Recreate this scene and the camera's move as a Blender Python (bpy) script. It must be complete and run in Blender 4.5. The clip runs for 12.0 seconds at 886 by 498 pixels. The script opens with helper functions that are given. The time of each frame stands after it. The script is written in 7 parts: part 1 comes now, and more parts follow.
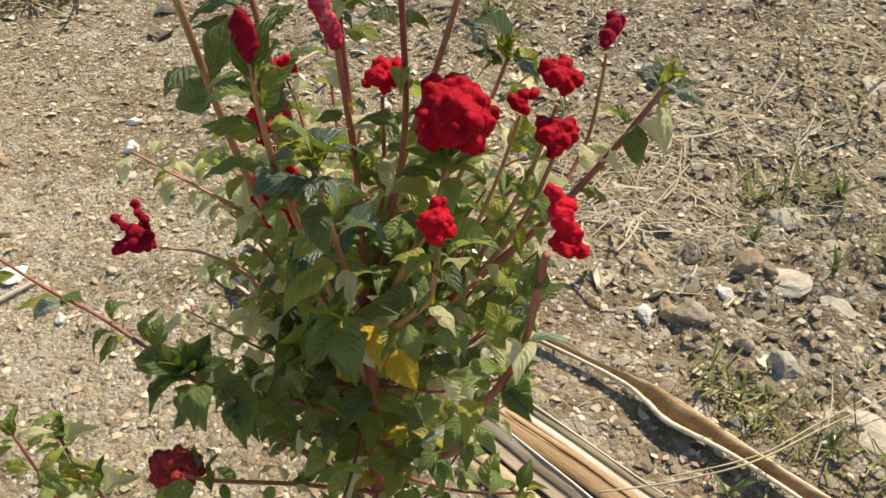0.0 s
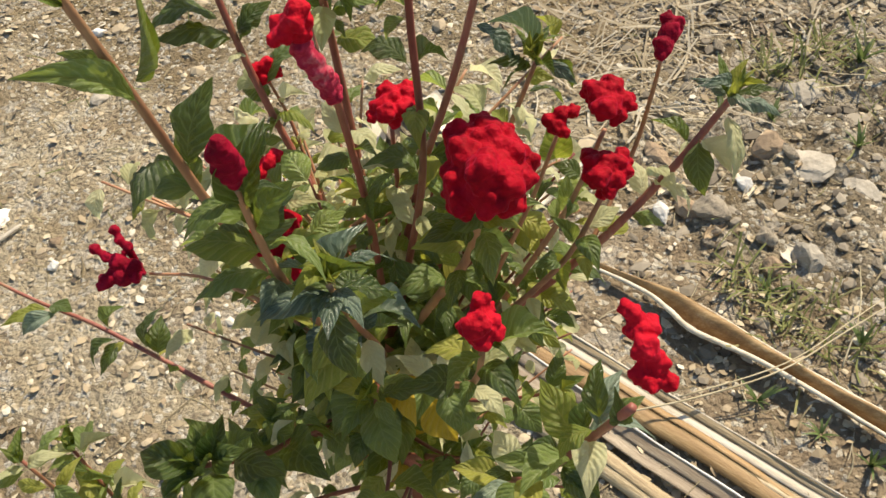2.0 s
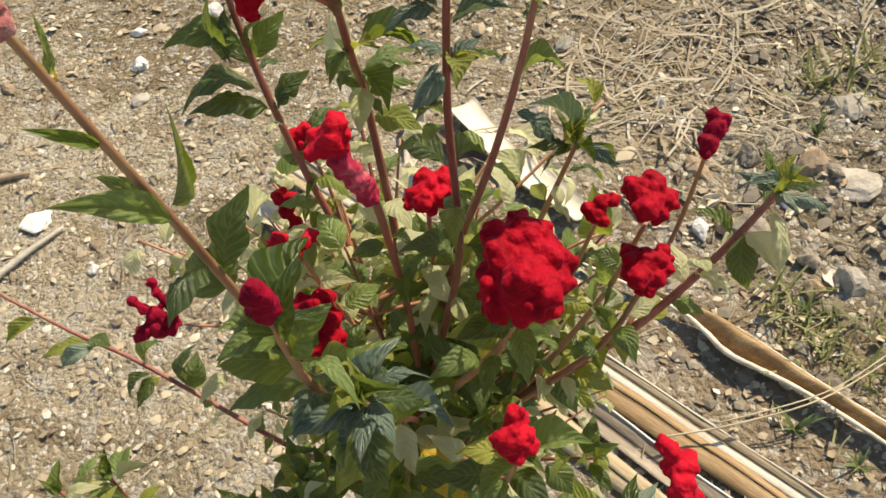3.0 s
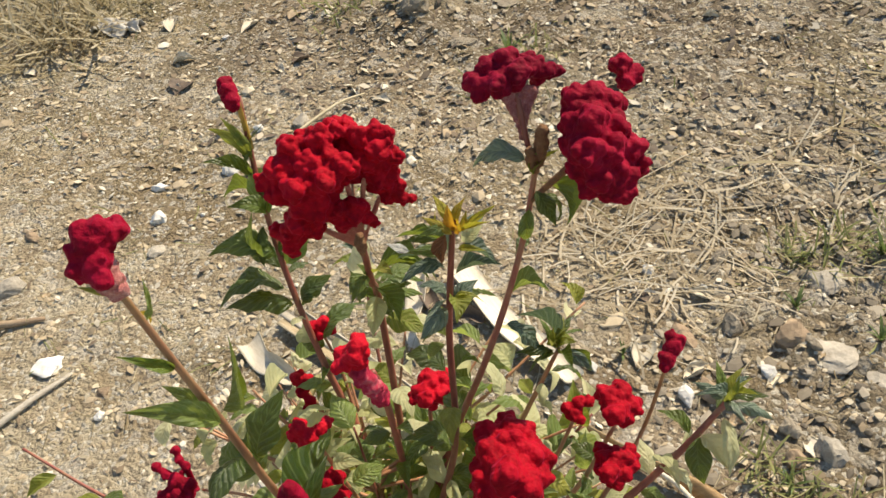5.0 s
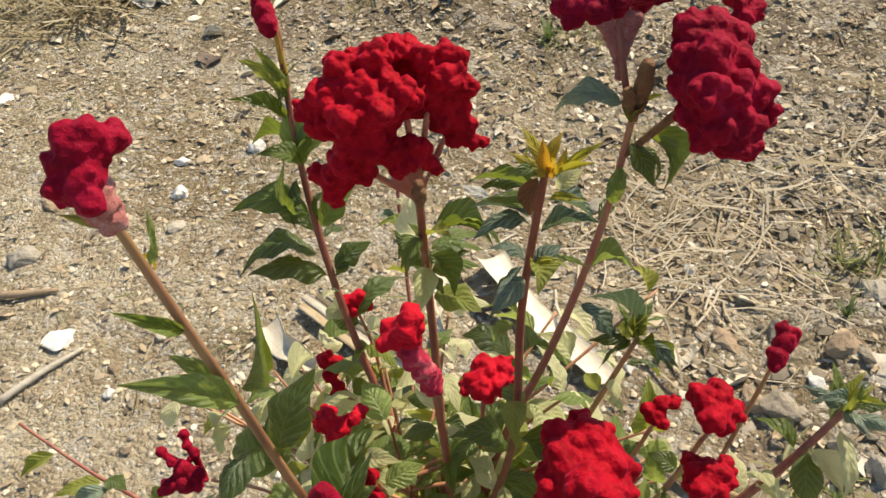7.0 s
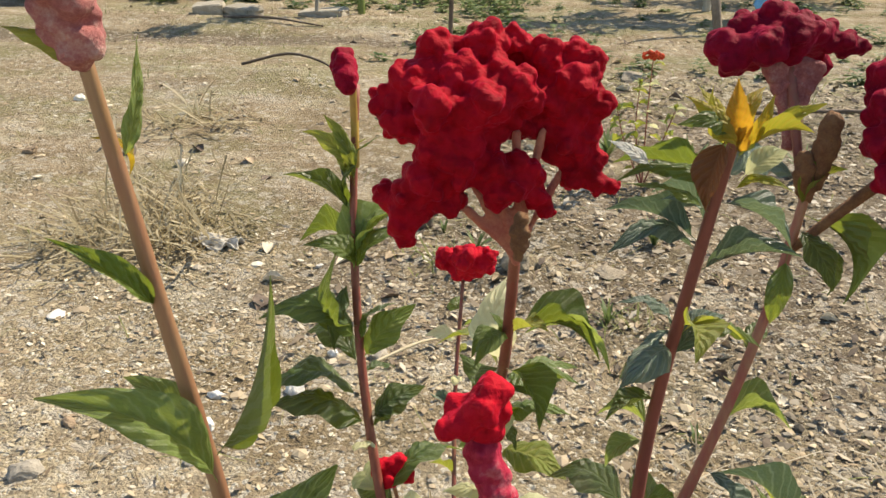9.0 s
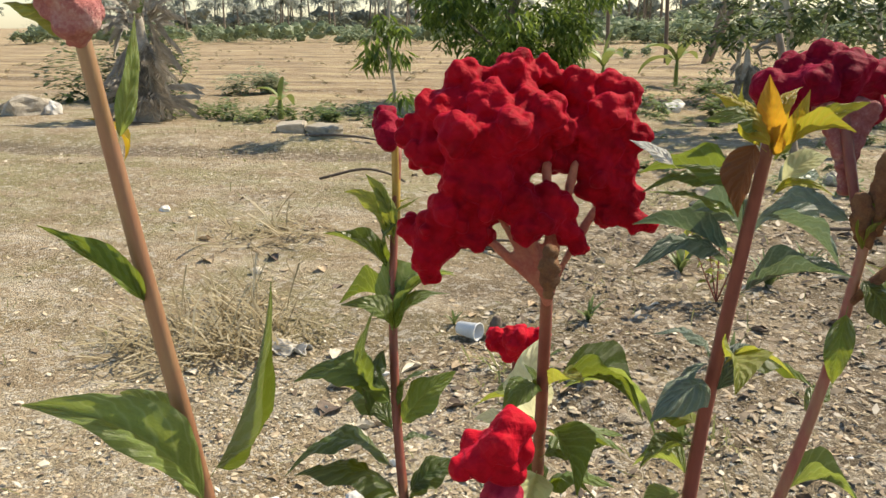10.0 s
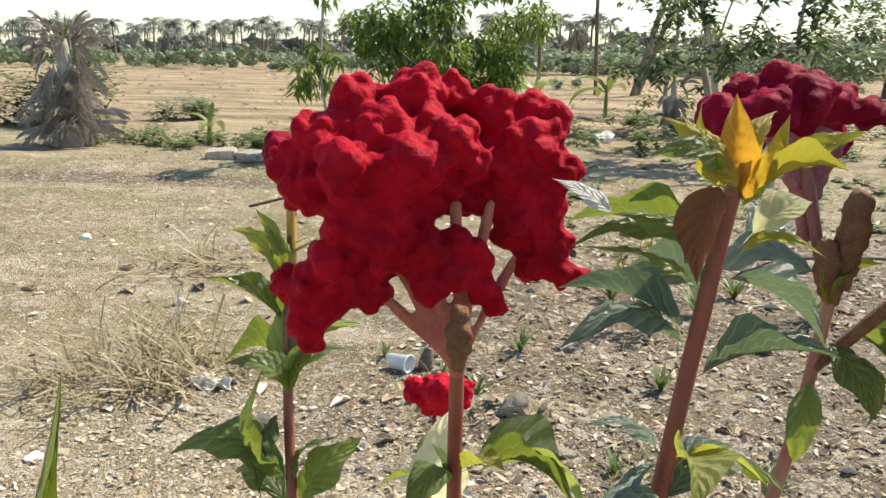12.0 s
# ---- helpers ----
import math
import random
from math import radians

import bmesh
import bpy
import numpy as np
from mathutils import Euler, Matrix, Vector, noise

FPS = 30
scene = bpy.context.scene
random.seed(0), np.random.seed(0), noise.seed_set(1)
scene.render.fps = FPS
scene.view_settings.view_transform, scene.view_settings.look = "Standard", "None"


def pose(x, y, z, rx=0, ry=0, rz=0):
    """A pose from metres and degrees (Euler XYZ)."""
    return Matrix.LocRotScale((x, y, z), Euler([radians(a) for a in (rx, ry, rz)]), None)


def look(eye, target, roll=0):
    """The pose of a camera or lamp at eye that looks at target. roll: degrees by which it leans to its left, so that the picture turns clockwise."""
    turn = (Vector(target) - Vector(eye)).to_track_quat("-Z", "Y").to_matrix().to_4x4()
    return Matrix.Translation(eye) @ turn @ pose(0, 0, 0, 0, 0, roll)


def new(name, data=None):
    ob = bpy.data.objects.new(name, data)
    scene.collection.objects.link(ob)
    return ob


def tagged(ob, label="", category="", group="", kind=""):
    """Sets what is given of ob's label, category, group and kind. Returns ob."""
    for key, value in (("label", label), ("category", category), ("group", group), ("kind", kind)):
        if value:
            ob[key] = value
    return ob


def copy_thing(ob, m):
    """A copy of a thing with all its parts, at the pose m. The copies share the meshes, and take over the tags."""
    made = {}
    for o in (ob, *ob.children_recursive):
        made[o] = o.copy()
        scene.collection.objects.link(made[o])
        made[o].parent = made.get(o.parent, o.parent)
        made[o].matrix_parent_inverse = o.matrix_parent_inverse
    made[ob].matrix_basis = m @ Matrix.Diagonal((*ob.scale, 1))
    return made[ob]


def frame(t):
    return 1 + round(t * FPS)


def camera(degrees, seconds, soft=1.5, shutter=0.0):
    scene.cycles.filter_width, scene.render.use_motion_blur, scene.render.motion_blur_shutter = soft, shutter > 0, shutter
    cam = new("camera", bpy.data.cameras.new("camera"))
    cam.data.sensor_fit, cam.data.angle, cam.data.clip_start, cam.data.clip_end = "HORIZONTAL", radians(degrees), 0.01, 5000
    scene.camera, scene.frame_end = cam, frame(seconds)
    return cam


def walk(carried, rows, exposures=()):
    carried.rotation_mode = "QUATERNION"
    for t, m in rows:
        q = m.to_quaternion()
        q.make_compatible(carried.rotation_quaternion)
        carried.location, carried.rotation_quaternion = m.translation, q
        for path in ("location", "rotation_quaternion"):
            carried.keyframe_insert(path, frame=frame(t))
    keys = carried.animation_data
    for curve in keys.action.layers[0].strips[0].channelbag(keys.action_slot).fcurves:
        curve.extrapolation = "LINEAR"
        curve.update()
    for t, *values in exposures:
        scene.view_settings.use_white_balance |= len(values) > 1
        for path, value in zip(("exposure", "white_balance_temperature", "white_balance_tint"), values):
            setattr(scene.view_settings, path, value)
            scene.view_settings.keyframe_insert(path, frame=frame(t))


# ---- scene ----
cam = camera(54.4, 12.0)
PATH = [
    (0, (0.524, 0.847, 1.554), (0.218, 2.339, 0.258), -3.8),
    (0.5, (0.463, 0.914, 1.567), (0.268, 2.239, 0.082), -6.5),
    (1, (0.446, 0.951, 1.565), (0.286, 2.177, -0.007), -5.6),
    (1.5, (0.451, 0.991, 1.588), (0.18, 2.271, 0.075), -8.8),
    (1.8, (0.466, 1.017, 1.598), (0.203, 2.262, 0.054), -8.6),
    (2, (0.472, 1.033, 1.596), (0.195, 2.275, 0.053), -9.3),
    (2.5, (0.478, 1.067, 1.615), (0.124, 2.298, 0.079), -11.8),
    (3, (0.469, 1.098, 1.639), (0.113, 2.295, 0.077), -11.3),
    (3.5, (0.478, 1.117, 1.67), (0.12, 2.39, 0.17), -10.9),
    (3.7, (0.483, 1.118, 1.685), (0.093, 2.415, 0.213), -11.4),
    (5.3, (0.484, 1.047, 1.755), (0.129, 2.497, 0.424), -7.4),
    (5.5, (0.489, 1.04, 1.753), (0.131, 2.491, 0.424), -7.5),
    (6, (0.476, 1.028, 1.751), (0.099, 2.47, 0.417), -7.6),
    (6.5, (0.461, 1.049, 1.728), (0.097, 2.475, 0.373), -6.9),
    (7, (0.433, 1.121, 1.661), (0.031, 2.546, 0.316), -6.1),
    (7.2, (0.417, 1.15, 1.637), (-0.062, 2.616, 0.364), -6.7),
    (8.8, (0.392, 1.158, 1.502), (-0.094, 2.944, 0.744), 1.7),
    (9, (0.389, 1.164, 1.486), (-0.173, 2.925, 0.722), -0.0),
    (9.5, (0.391, 1.17, 1.464), (-0.347, 2.939, 0.893), 0.1),
    (10, (0.405, 1.175, 1.449), (-0.342, 2.96, 0.942), -0.6),
    (10.5, (0.41, 1.195, 1.43), (-0.263, 2.998, 0.887), -0.4),
    (11, (0.41, 1.207, 1.418), (-0.203, 3.022, 0.841), 0.7),
    (11.5, (0.403, 1.235, 1.427), (-0.196, 3.081, 0.943), 0.0),
    (12, (0.394, 1.243, 1.442), (-0.215, 3.096, 0.998), 0.5),
]
walk(cam, [(t, look(eye, target, roll)) for t, eye, target, roll in PATH], exposures=[(0.0, 0.48, 7200, 9), (7.0, 0.53, 7200, 9), (9.0, 0.64, 7100, 9), (10.5, 0.69, 7100, 9), (12.0, 0.86, 6600, 9)])

# ---- daylight ----
SUN_EL, SUN_AZ = 50.0, 38.0          # degrees above the horizon; degrees clockwise from +y
world = bpy.data.worlds.new("sky")
scene.world = world
world.use_nodes = True
wn = world.node_tree
sky = wn.nodes.new("ShaderNodeTexSky")
sky.sky_type, sky.sun_disc = "NISHITA", False
sky.sun_elevation, sky.sun_rotation = radians(SUN_EL), radians(SUN_AZ)
sky.air_density, sky.dust_density, sky.ozone_density = 1.0, 0.4, 1.8
wn.links.new(sky.outputs[0], wn.nodes["Background"].inputs[0])
wn.nodes["Background"].inputs[1].default_value = 0.11
sun = new("sun", bpy.data.lights.new("sun", "SUN"))
sun.data.energy, sun.data.angle, sun.data.color = 4.4, radians(0.6), (1.0, 0.905, 0.77)
toward = Vector((math.sin(radians(SUN_AZ)) * math.cos(radians(SUN_EL)), math.cos(radians(SUN_AZ)) * math.cos(radians(SUN_EL)), math.sin(radians(SUN_EL))))
sun.matrix_world = look(toward * 30, (0, 0, 0))


# ---- materials ----
class Nodes:
    """A short hand for building one node material."""

    def __init__(self, name):
        self.mat = bpy.data.materials.new(name)
        self.mat.use_nodes = True
        self.t = self.mat.node_tree
        self.bsdf = self.t.nodes["Principled BSDF"]
        self.out = self.t.nodes["Material Output"]

    def add(self, kind, **values):
        n = self.t.nodes.new("ShaderNode" + kind)
        for key, value in values.items():
            if key in n.inputs:
                n.inputs[key].default_value = value
        return n

    def link(self, a, b):
        self.t.links.new(a, b)

    def coords(self, which="Object"):
        return self.add("TexCoord").outputs[which]

    def noise(self, scale, detail=6.0, rough=0.6, vec=None):
        n = self.add("TexNoise", Scale=scale, Detail=detail, Roughness=rough)
        self.link(vec if vec is not None else self.coords(), n.inputs["Vector"])
        return n.outputs["Fac"]

    def voronoi(self, scale, vec=None, feature="F1", out="Distance"):
        n = self.add("TexVoronoi", Scale=scale)
        n.feature = feature
        self.link(vec if vec is not None else self.coords(), n.inputs["Vector"])
        return n.outputs[out]

    def ramp(self, fac, stops):
        n = self.add("ValToRGB")
        e = n.color_ramp.elements
        while len(e) < len(stops):
            e.new(0.5)
        for el, (pos, col) in zip(e, stops):
            el.position, el.color = pos, (*col, 1) if len(col) == 3 else col
        self.link(fac, n.inputs[0])
        return n.outputs[0]

    def math(self, op, a, b=0.0, c=None):
        n = self.add("Math")
        n.operation = op
        for i, v in enumerate((a, b) if c is None else (a, b, c)):
            if isinstance(v, (int, float)):
                n.inputs[i].default_value = v
            else:
                self.link(v, n.inputs[i])
        return n.outputs[0]

    def mix(self, fac, a, b, mode="MIX"):
        n = self.add("Mix")
        n.data_type, n.blend_type = "RGBA", mode
        for i, v in ((0, fac), (6, a), (7, b)):
            if isinstance(v, (int, float)):
                n.inputs[i].default_value = v
            elif isinstance(v, tuple):
                n.inputs[i].default_value = (*v, 1)
            else:
                self.link(v, n.inputs[i])
        return n.outputs[2]

    def bump(self, height, strength=0.5, dist=0.01, normal=None):
        n = self.add("Bump", Strength=strength, Distance=dist)
        self.link(height, n.inputs["Height"])
        if normal is not None:
            self.link(normal, n.inputs["Normal"])
        self.link(n.outputs[0], self.bsdf.inputs["Normal"])
        return n.outputs[0]

    def base(self, col, rough=0.8):
        if isinstance(col, tuple):
            self.bsdf.inputs["Base Color"].default_value = (*col, 1)
        else:
            self.link(col, self.bsdf.inputs["Base Color"])
        if isinstance(rough, (int, float)):
            self.bsdf.inputs["Roughness"].default_value = rough
        else:
            self.link(rough, self.bsdf.inputs["Roughness"])
        return self.mat

    def translucent(self, col, amount):
        tr = self.add("BsdfTranslucent")
        if isinstance(col, tuple):
            tr.inputs[0].default_value = (*col, 1)
        else:
            self.link(col, tr.inputs[0])
        m = self.add("MixShader")
        m.inputs[0].default_value = amount
        self.link(self.bsdf.outputs[0], m.inputs[1])
        self.link(tr.outputs[0], m.inputs[2])
        self.link(m.outputs[0], self.out.inputs[0])


def leaf_material(name, dark, light, through_col, amount, gloss, vein):
    n = Nodes(name)
    uv = n.add("SeparateXYZ")
    n.link(n.coords("UV"), uv.inputs[0])
    u, v = uv.outputs[0], uv.outputs[1]
    off = n.math("ABSOLUTE", n.math("SUBTRACT", v, 0.5))
    # side veins slant towards the tip from the midrib
    saw = n.math("FRACT", n.math("SUBTRACT", n.math("MULTIPLY", u, 8.0), n.math("MULTIPLY", off, 4.5)))
    ridge = n.math("ABSOLUTE", n.math("SUBTRACT", saw, 0.5))
    rib = n.math("SMOOTH_MIN", n.math("MULTIPLY", ridge, 2.4), n.math("MULTIPLY", off, 14.0), 0.2)
    rnd = n.add("ObjectInfo").outputs["Random"]
    blot = n.noise(38, 4)
    tone = n.math("ADD", n.math("MULTIPLY", rnd, 0.85), n.math("MULTIPLY", n.math("SUBTRACT", blot, 0.5), 0.9))
    col = n.ramp(tone, [(0.05, dark), (0.85, light)])
    veined = n.mix(n.ramp(rib, [(0.0, (0.50, 0.50, 0.50)), (0.36, (0, 0, 0))]), col, vein)
    spots = n.ramp(n.noise(120, 3), [(0.70, (0, 0, 0)), (0.78, (0.6, 0.6, 0.6))])
    veined = n.mix(spots, veined, (0.20, 0.13, 0.05))
    n.base(veined, n.math("ADD", n.math("MULTIPLY", blot, 0.22), gloss))
    n.bsdf.inputs["Specular IOR Level"].default_value = 0.65
    n.bump(n.math("ADD", rib, n.math("MULTIPLY", n.noise(90, 3), 0.6)), 0.55, 0.0020)
    n.translucent(n.mix(0.5, veined, through_col), amount)
    return n.mat


LEAF_GREEN = leaf_material("leaf_green", (0.014, 0.040, 0.008), (0.13, 0.19, 0.040), (0.50, 0.60, 0.05), 0.34, 0.22, (0.22, 0.28, 0.10))
# bluish grey-green: the sheen of the sky is painted into this colour
LEAF_BLUE = leaf_material("leaf_sky_sheen", (0.055, 0.090, 0.060), (0.20, 0.26, 0.185), (0.26, 0.38, 0.12), 0.26, 0.22, (0.34, 0.40, 0.30))
LEAF_YELLOW = leaf_material("leaf_yellow_green", (0.15, 0.21, 0.028), (0.38, 0.38, 0.070), (0.56, 0.58, 0.06), 0.45, 0.38, (0.45, 0.40, 0.14))
# lighter copy of the green: sunlit leaf tops painted into the colour
LEAF_LIGHT = leaf_material("leaf_sunlit_green", (0.06, 0.115, 0.028), (0.23, 0.31, 0.085), (0.56, 0.64, 0.10), 0.44, 0.25, (0.36, 0.43, 0.20))
# pale cream of old leaves, with the sun glowing through them painted in
LEAF_PALE = leaf_material("leaf_pale_old_sunlit", (0.46, 0.49, 0.23), (0.82, 0.80, 0.53), (0.88, 0.85, 0.46), 0.50, 0.38, (0.62, 0.58, 0.34))
LEAF_WHITE = leaf_material("leaf_bleached", (0.58, 0.58, 0.52), (0.76, 0.75, 0.69), (0.7, 0.7, 0.6), 0.30, 0.35, (0.60, 0.58, 0.50))
LEAF_LIME = leaf_material("leaf_young_lime", (0.26, 0.30, 0.030), (0.46, 0.38, 0.045), (0.62, 0.56, 0.05), 0.45, 0.36, (0.55, 0.26, 0.05))
LEAF_RED = leaf_material("leaf_red_brown", (0.15, 0.045, 0.018), (0.27, 0.10, 0.03), (0.45, 0.16, 0.03), 0.25, 0.45, (0.30, 0.15, 0.07))
LEAF_ORANGE = leaf_material("leaf_young_orange", (0.34, 0.32, 0.030), (0.56, 0.26, 0.030), (0.75, 0.46, 0.03), 0.5, 0.36, (0.62, 0.19, 0.03))
LEAF_GOLD = leaf_material("leaf_gold_dying", (0.34, 0.25, 0.02), (0.62, 0.42, 0.03), (0.8, 0.6, 0.05), 0.4, 0.5, (0.6, 0.45, 0.1))


def crest_material(name, deep, bright, pink):
    n = Nodes(name)
    folds = n.math("ADD", n.math("MULTIPLY", n.noise(45, 3, 0.6), 0.6), n.math("MULTIPLY", n.noise(210, 4, 0.65), 0.4))
    col = n.ramp(folds, [(0.34, deep), (0.52, bright), (0.74, pink)])
    n.base(col, 0.65)
    n.bsdf.inputs["Sheen Weight"].default_value = 0.32
    n.bsdf.inputs["Sheen Roughness"].default_value = 0.40
    n.bsdf.inputs["Sheen Tint"].default_value = (1.0, 0.07, 0.20, 1)
    n.bsdf.inputs["Specular IOR Level"].default_value = 0.10
    fine = n.math("ADD", n.noise(420, 3, 0.7), n.math("MULTIPLY", n.voronoi(300), 0.8))
    n.bump(fine, 0.5, 0.0018)
    n.translucent(n.mix(0.6, col, bright), 0.12)
    return n.mat


CRIMSON = crest_material("crest_crimson", (0.20, 0.001, 0.007), (0.42, 0.003, 0.014), (0.54, 0.008, 0.030))
PINK_RED = crest_material("crest_pink_red", (0.30, 0.008, 0.03), (0.50, 0.04, 0.08), (0.74, 0.36, 0.36))
SCARLET = crest_material("crest_scarlet", (0.34, 0.003, 0.012), (0.57, 0.007, 0.022), (0.66, 0.016, 0.04))
# crests turned from the sun: shade painted into maroon, partly into magenta
MAGENTA = crest_material("crest_magenta", (0.15, 0.001, 0.010), (0.30, 0.003, 0.022), (0.40, 0.009, 0.045))
SHADED_MAROON = crest_material("crest_shaded_maroon", (0.10, 0.001, 0.010), (0.25, 0.003, 0.022), (0.36, 0.009, 0.048))
DULL_RED = crest_material("crest_faded", (0.16, 0.02, 0.015), (0.36, 0.035, 0.03), (0.42, 0.10, 0.07))
ORANGE_RED = crest_material("crest_orange", (0.40, 0.04, 0.015), (0.65, 0.08, 0.03), (0.7, 0.2, 0.08))


def plain_material(name, a, b, scale, rough=0.8, bump=0.4, dist=0.004, c=None, fine=6.0, stretch=None):
    n = Nodes(name)
    vec = None
    if stretch:
        m = n.add("Mapping")
        m.inputs["Scale"].default_value = stretch
        n.link(n.coords(), m.inputs[0])
        vec = m.outputs[0]
    big, small = n.noise(scale, 5, 0.6, vec), n.noise(scale * fine, 5, 0.7, vec)
    tone = n.math("ADD", n.math("MULTIPLY", big, 0.6), n.math("MULTIPLY", small, 0.4))
    stops = [(0.32, a), (0.62, b)] if c is None else [(0.30, a), (0.5, b), (0.68, c)]
    col = n.ramp(tone, stops)
    hue = n.add("HueSaturation")
    rnd = n.add("ObjectInfo").outputs["Random"]
    n.link(n.math("ADD", n.math("MULTIPLY", rnd, 0.4), 0.8), hue.inputs["Value"])
    n.link(col, hue.inputs["Color"])
    n.base(hue.outputs[0], rough)
    n.bump(small, bump, dist)
    return n.mat


STEM_RED = plain_material("stem_red", (0.16, 0.036, 0.030), (0.29, 0.085, 0.058), 30, 0.5, 0.4, 0.001, (0.32, 0.18, 0.09), stretch=(1, 1, 0.25))
STEM_TAN = plain_material("stem_tan", (0.28, 0.10, 0.06), (0.40, 0.19, 0.10), 26, 0.5, 0.4, 0.001, (0.44, 0.28, 0.14), stretch=(1, 1, 0.25))
STEM_GOLD = plain_material("stem_gold", (0.50, 0.26, 0.05), (0.62, 0.42, 0.07), 30, 0.45, 0.3, 0.001)
SEED_HEAD = plain_material("seed_head", (0.16, 0.06, 0.03), (0.36, 0.19, 0.08), 160, 0.8, 0.9, 0.003)
FUZZ = plain_material("mauve_fuzz", (0.26, 0.05, 0.05), (0.48, 0.17, 0.15), 160, 0.8, 0.8, 0.002, (0.64, 0.42, 0.35))
PINK_BASE = plain_material("pink_base", (0.36, 0.06, 0.04), (0.52, 0.21, 0.12), 120, 0.65, 0.6, 0.002)
STONE_PALE = plain_material("stone_pale", (0.30, 0.26, 0.20), (0.56, 0.50, 0.40), 14, 0.9, 0.6, 0.006)
STONE_GREY = plain_material("stone_grey", (0.19, 0.155, 0.11), (0.40, 0.34, 0.25), 14, 0.9, 0.7, 0.008)
STONE_WHITE = plain_material("stone_white", (0.55, 0.52, 0.46), (0.78, 0.75, 0.68), 18, 0.85, 0.4, 0.004)
STONE_BROWN = plain_material("stone_brown", (0.20, 0.14, 0.09), (0.40, 0.29, 0.18), 14, 0.9, 0.6, 0.006)
PALM_STALK = plain_material("dry_stalk", (0.20, 0.135, 0.07), (0.44, 0.33, 0.185), 9, 0.6, 0.7, 0.003, (0.60, 0.51, 0.35), stretch=(0.35, 6, 6))
STALK_AMBER = plain_material("dry_stalk_amber", (0.16, 0.09, 0.035), (0.33, 0.20, 0.08), 9, 0.55, 0.6, 0.003, (0.50, 0.36, 0.18), stretch=(0.35, 6, 6))
STALK_GREY = plain_material("dry_stalk_grey", (0.13, 0.095, 0.065), (0.27, 0.21, 0.145), 9, 0.7, 0.6, 0.003, (0.44, 0.37, 0.27), stretch=(0.35, 6, 6))
HUSK = plain_material("bleached_husk", (0.42, 0.34, 0.23), (0.66, 0.58, 0.44), 12, 0.7, 0.5, 0.003, (0.74, 0.69, 0.58), stretch=(0.5, 4, 4))
STRAW = plain_material("straw", (0.40, 0.32, 0.18), (0.62, 0.53, 0.35), 20, 0.7, 0.3, 0.001)
DEAD_FROND = plain_material("dead_frond", (0.20, 0.175, 0.14), (0.40, 0.36, 0.30), 5, 0.85, 0.5, 0.01, (0.58, 0.53, 0.46))
BARK = plain_material("bark", (0.12, 0.095, 0.07), (0.27, 0.22, 0.17), 9, 0.9, 0.7, 0.012, stretch=(1, 1, 0.4))
PALE_BARK = plain_material("pale_bark", (0.26, 0.23, 0.18), (0.46, 0.42, 0.34), 9, 0.85, 0.5, 0.008, stretch=(1, 1, 0.4))
BLOCK = plain_material("weathered_block", (0.26, 0.225, 0.17), (0.48, 0.43, 0.34), 9, 0.9, 0.4, 0.006)
CLOTH_WHITE = plain_material("dirty_cloth", (0.34, 0.31, 0.26), (0.60, 0.57, 0.50), 22, 0.85, 0.4, 0.003)
CUP_WHITE = plain_material("paper_cup", (0.62, 0.62, 0.60), (0.80, 0.80, 0.78), 12, 0.5, 0.1, 0.001)
DARK_WOOD = plain_material("dark_wood", (0.06, 0.045, 0.032), (0.17, 0.125, 0.09), 12, 0.85, 0.6, 0.006)
BLUE_BAG = plain_material("blue_plastic", (0.08, 0.28, 0.55), (0.16, 0.42, 0.68), 20, 0.35, 0.4, 0.004)


def foliage_material(name, dark, light, amount=0.3):
    """For crowns whose leaves are islands of one mesh."""
    n = Nodes(name)
    rnd = n.add("NewGeometry").outputs["Random Per Island"]
    big = n.noise(0.9, 3)
    col = n.ramp(n.math("ADD", n.math("MULTIPLY", rnd, 0.7), n.math("MULTIPLY", n.math("SUBTRACT", big, 0.5), 0.8)), [(0.1, dark), (0.85, light)])
    n.base(col, 0.5)
    n.translucent(n.mix(0.5, col, light), amount)
    return n.mat


def scatter_material(name, stops, rough=0.85, thin=0.0):
    """For loose bits on the ground: one tone for each bit."""
    n = Nodes(name)
    rnd = n.add("NewGeometry").outputs["Random Per Island"]
    col = n.ramp(rnd, stops)
    col = n.mix(n.math("MULTIPLY", n.noise(60, 4), 0.3), col, (0.20, 0.16, 0.12))
    n.base(col, rough)
    if thin:
        n.translucent(col, thin)
    return n.mat


MANGO_LEAF = foliage_material("mango_leaves", (0.03, 0.075, 0.016), (0.30, 0.40, 0.07), 0.4)
TREE_LEAF = foliage_material("tree_leaves", (0.035, 0.07, 0.025), (0.22, 0.28, 0.10))
BANANA_LEAF = foliage_material("banana_leaves", (0.10, 0.16, 0.03), (0.36, 0.40, 0.12))
# far foliage: distance haze is painted into these two pale grey-greens
SCRUB_LEAF = foliage_material("hazed_scrub_leaves", (0.23, 0.28, 0.16), (0.39, 0.45, 0.27), 0.4)
PALM_LEAF = foliage_material("hazed_palm_leaves", (0.22, 0.24, 0.195), (0.36, 0.385, 0.315), 0.4)
WEED_LEAF = foliage_material("weed_leaves", (0.06, 0.11, 0.03), (0.26, 0.32, 0.10))
GRAVEL = scatter_material("gravel_bits", [(0.0, (0.30, 0.23, 0.15)), (0.25, (0.50, 0.40, 0.26)), (0.7, (0.64, 0.53, 0.355)), (1.0, (0.82, 0.75, 0.60))])
CLOD_EARTH = plain_material("clod_earth", (0.24, 0.195, 0.135), (0.42, 0.355, 0.26), 30, 0.95, 0.9, 0.01)
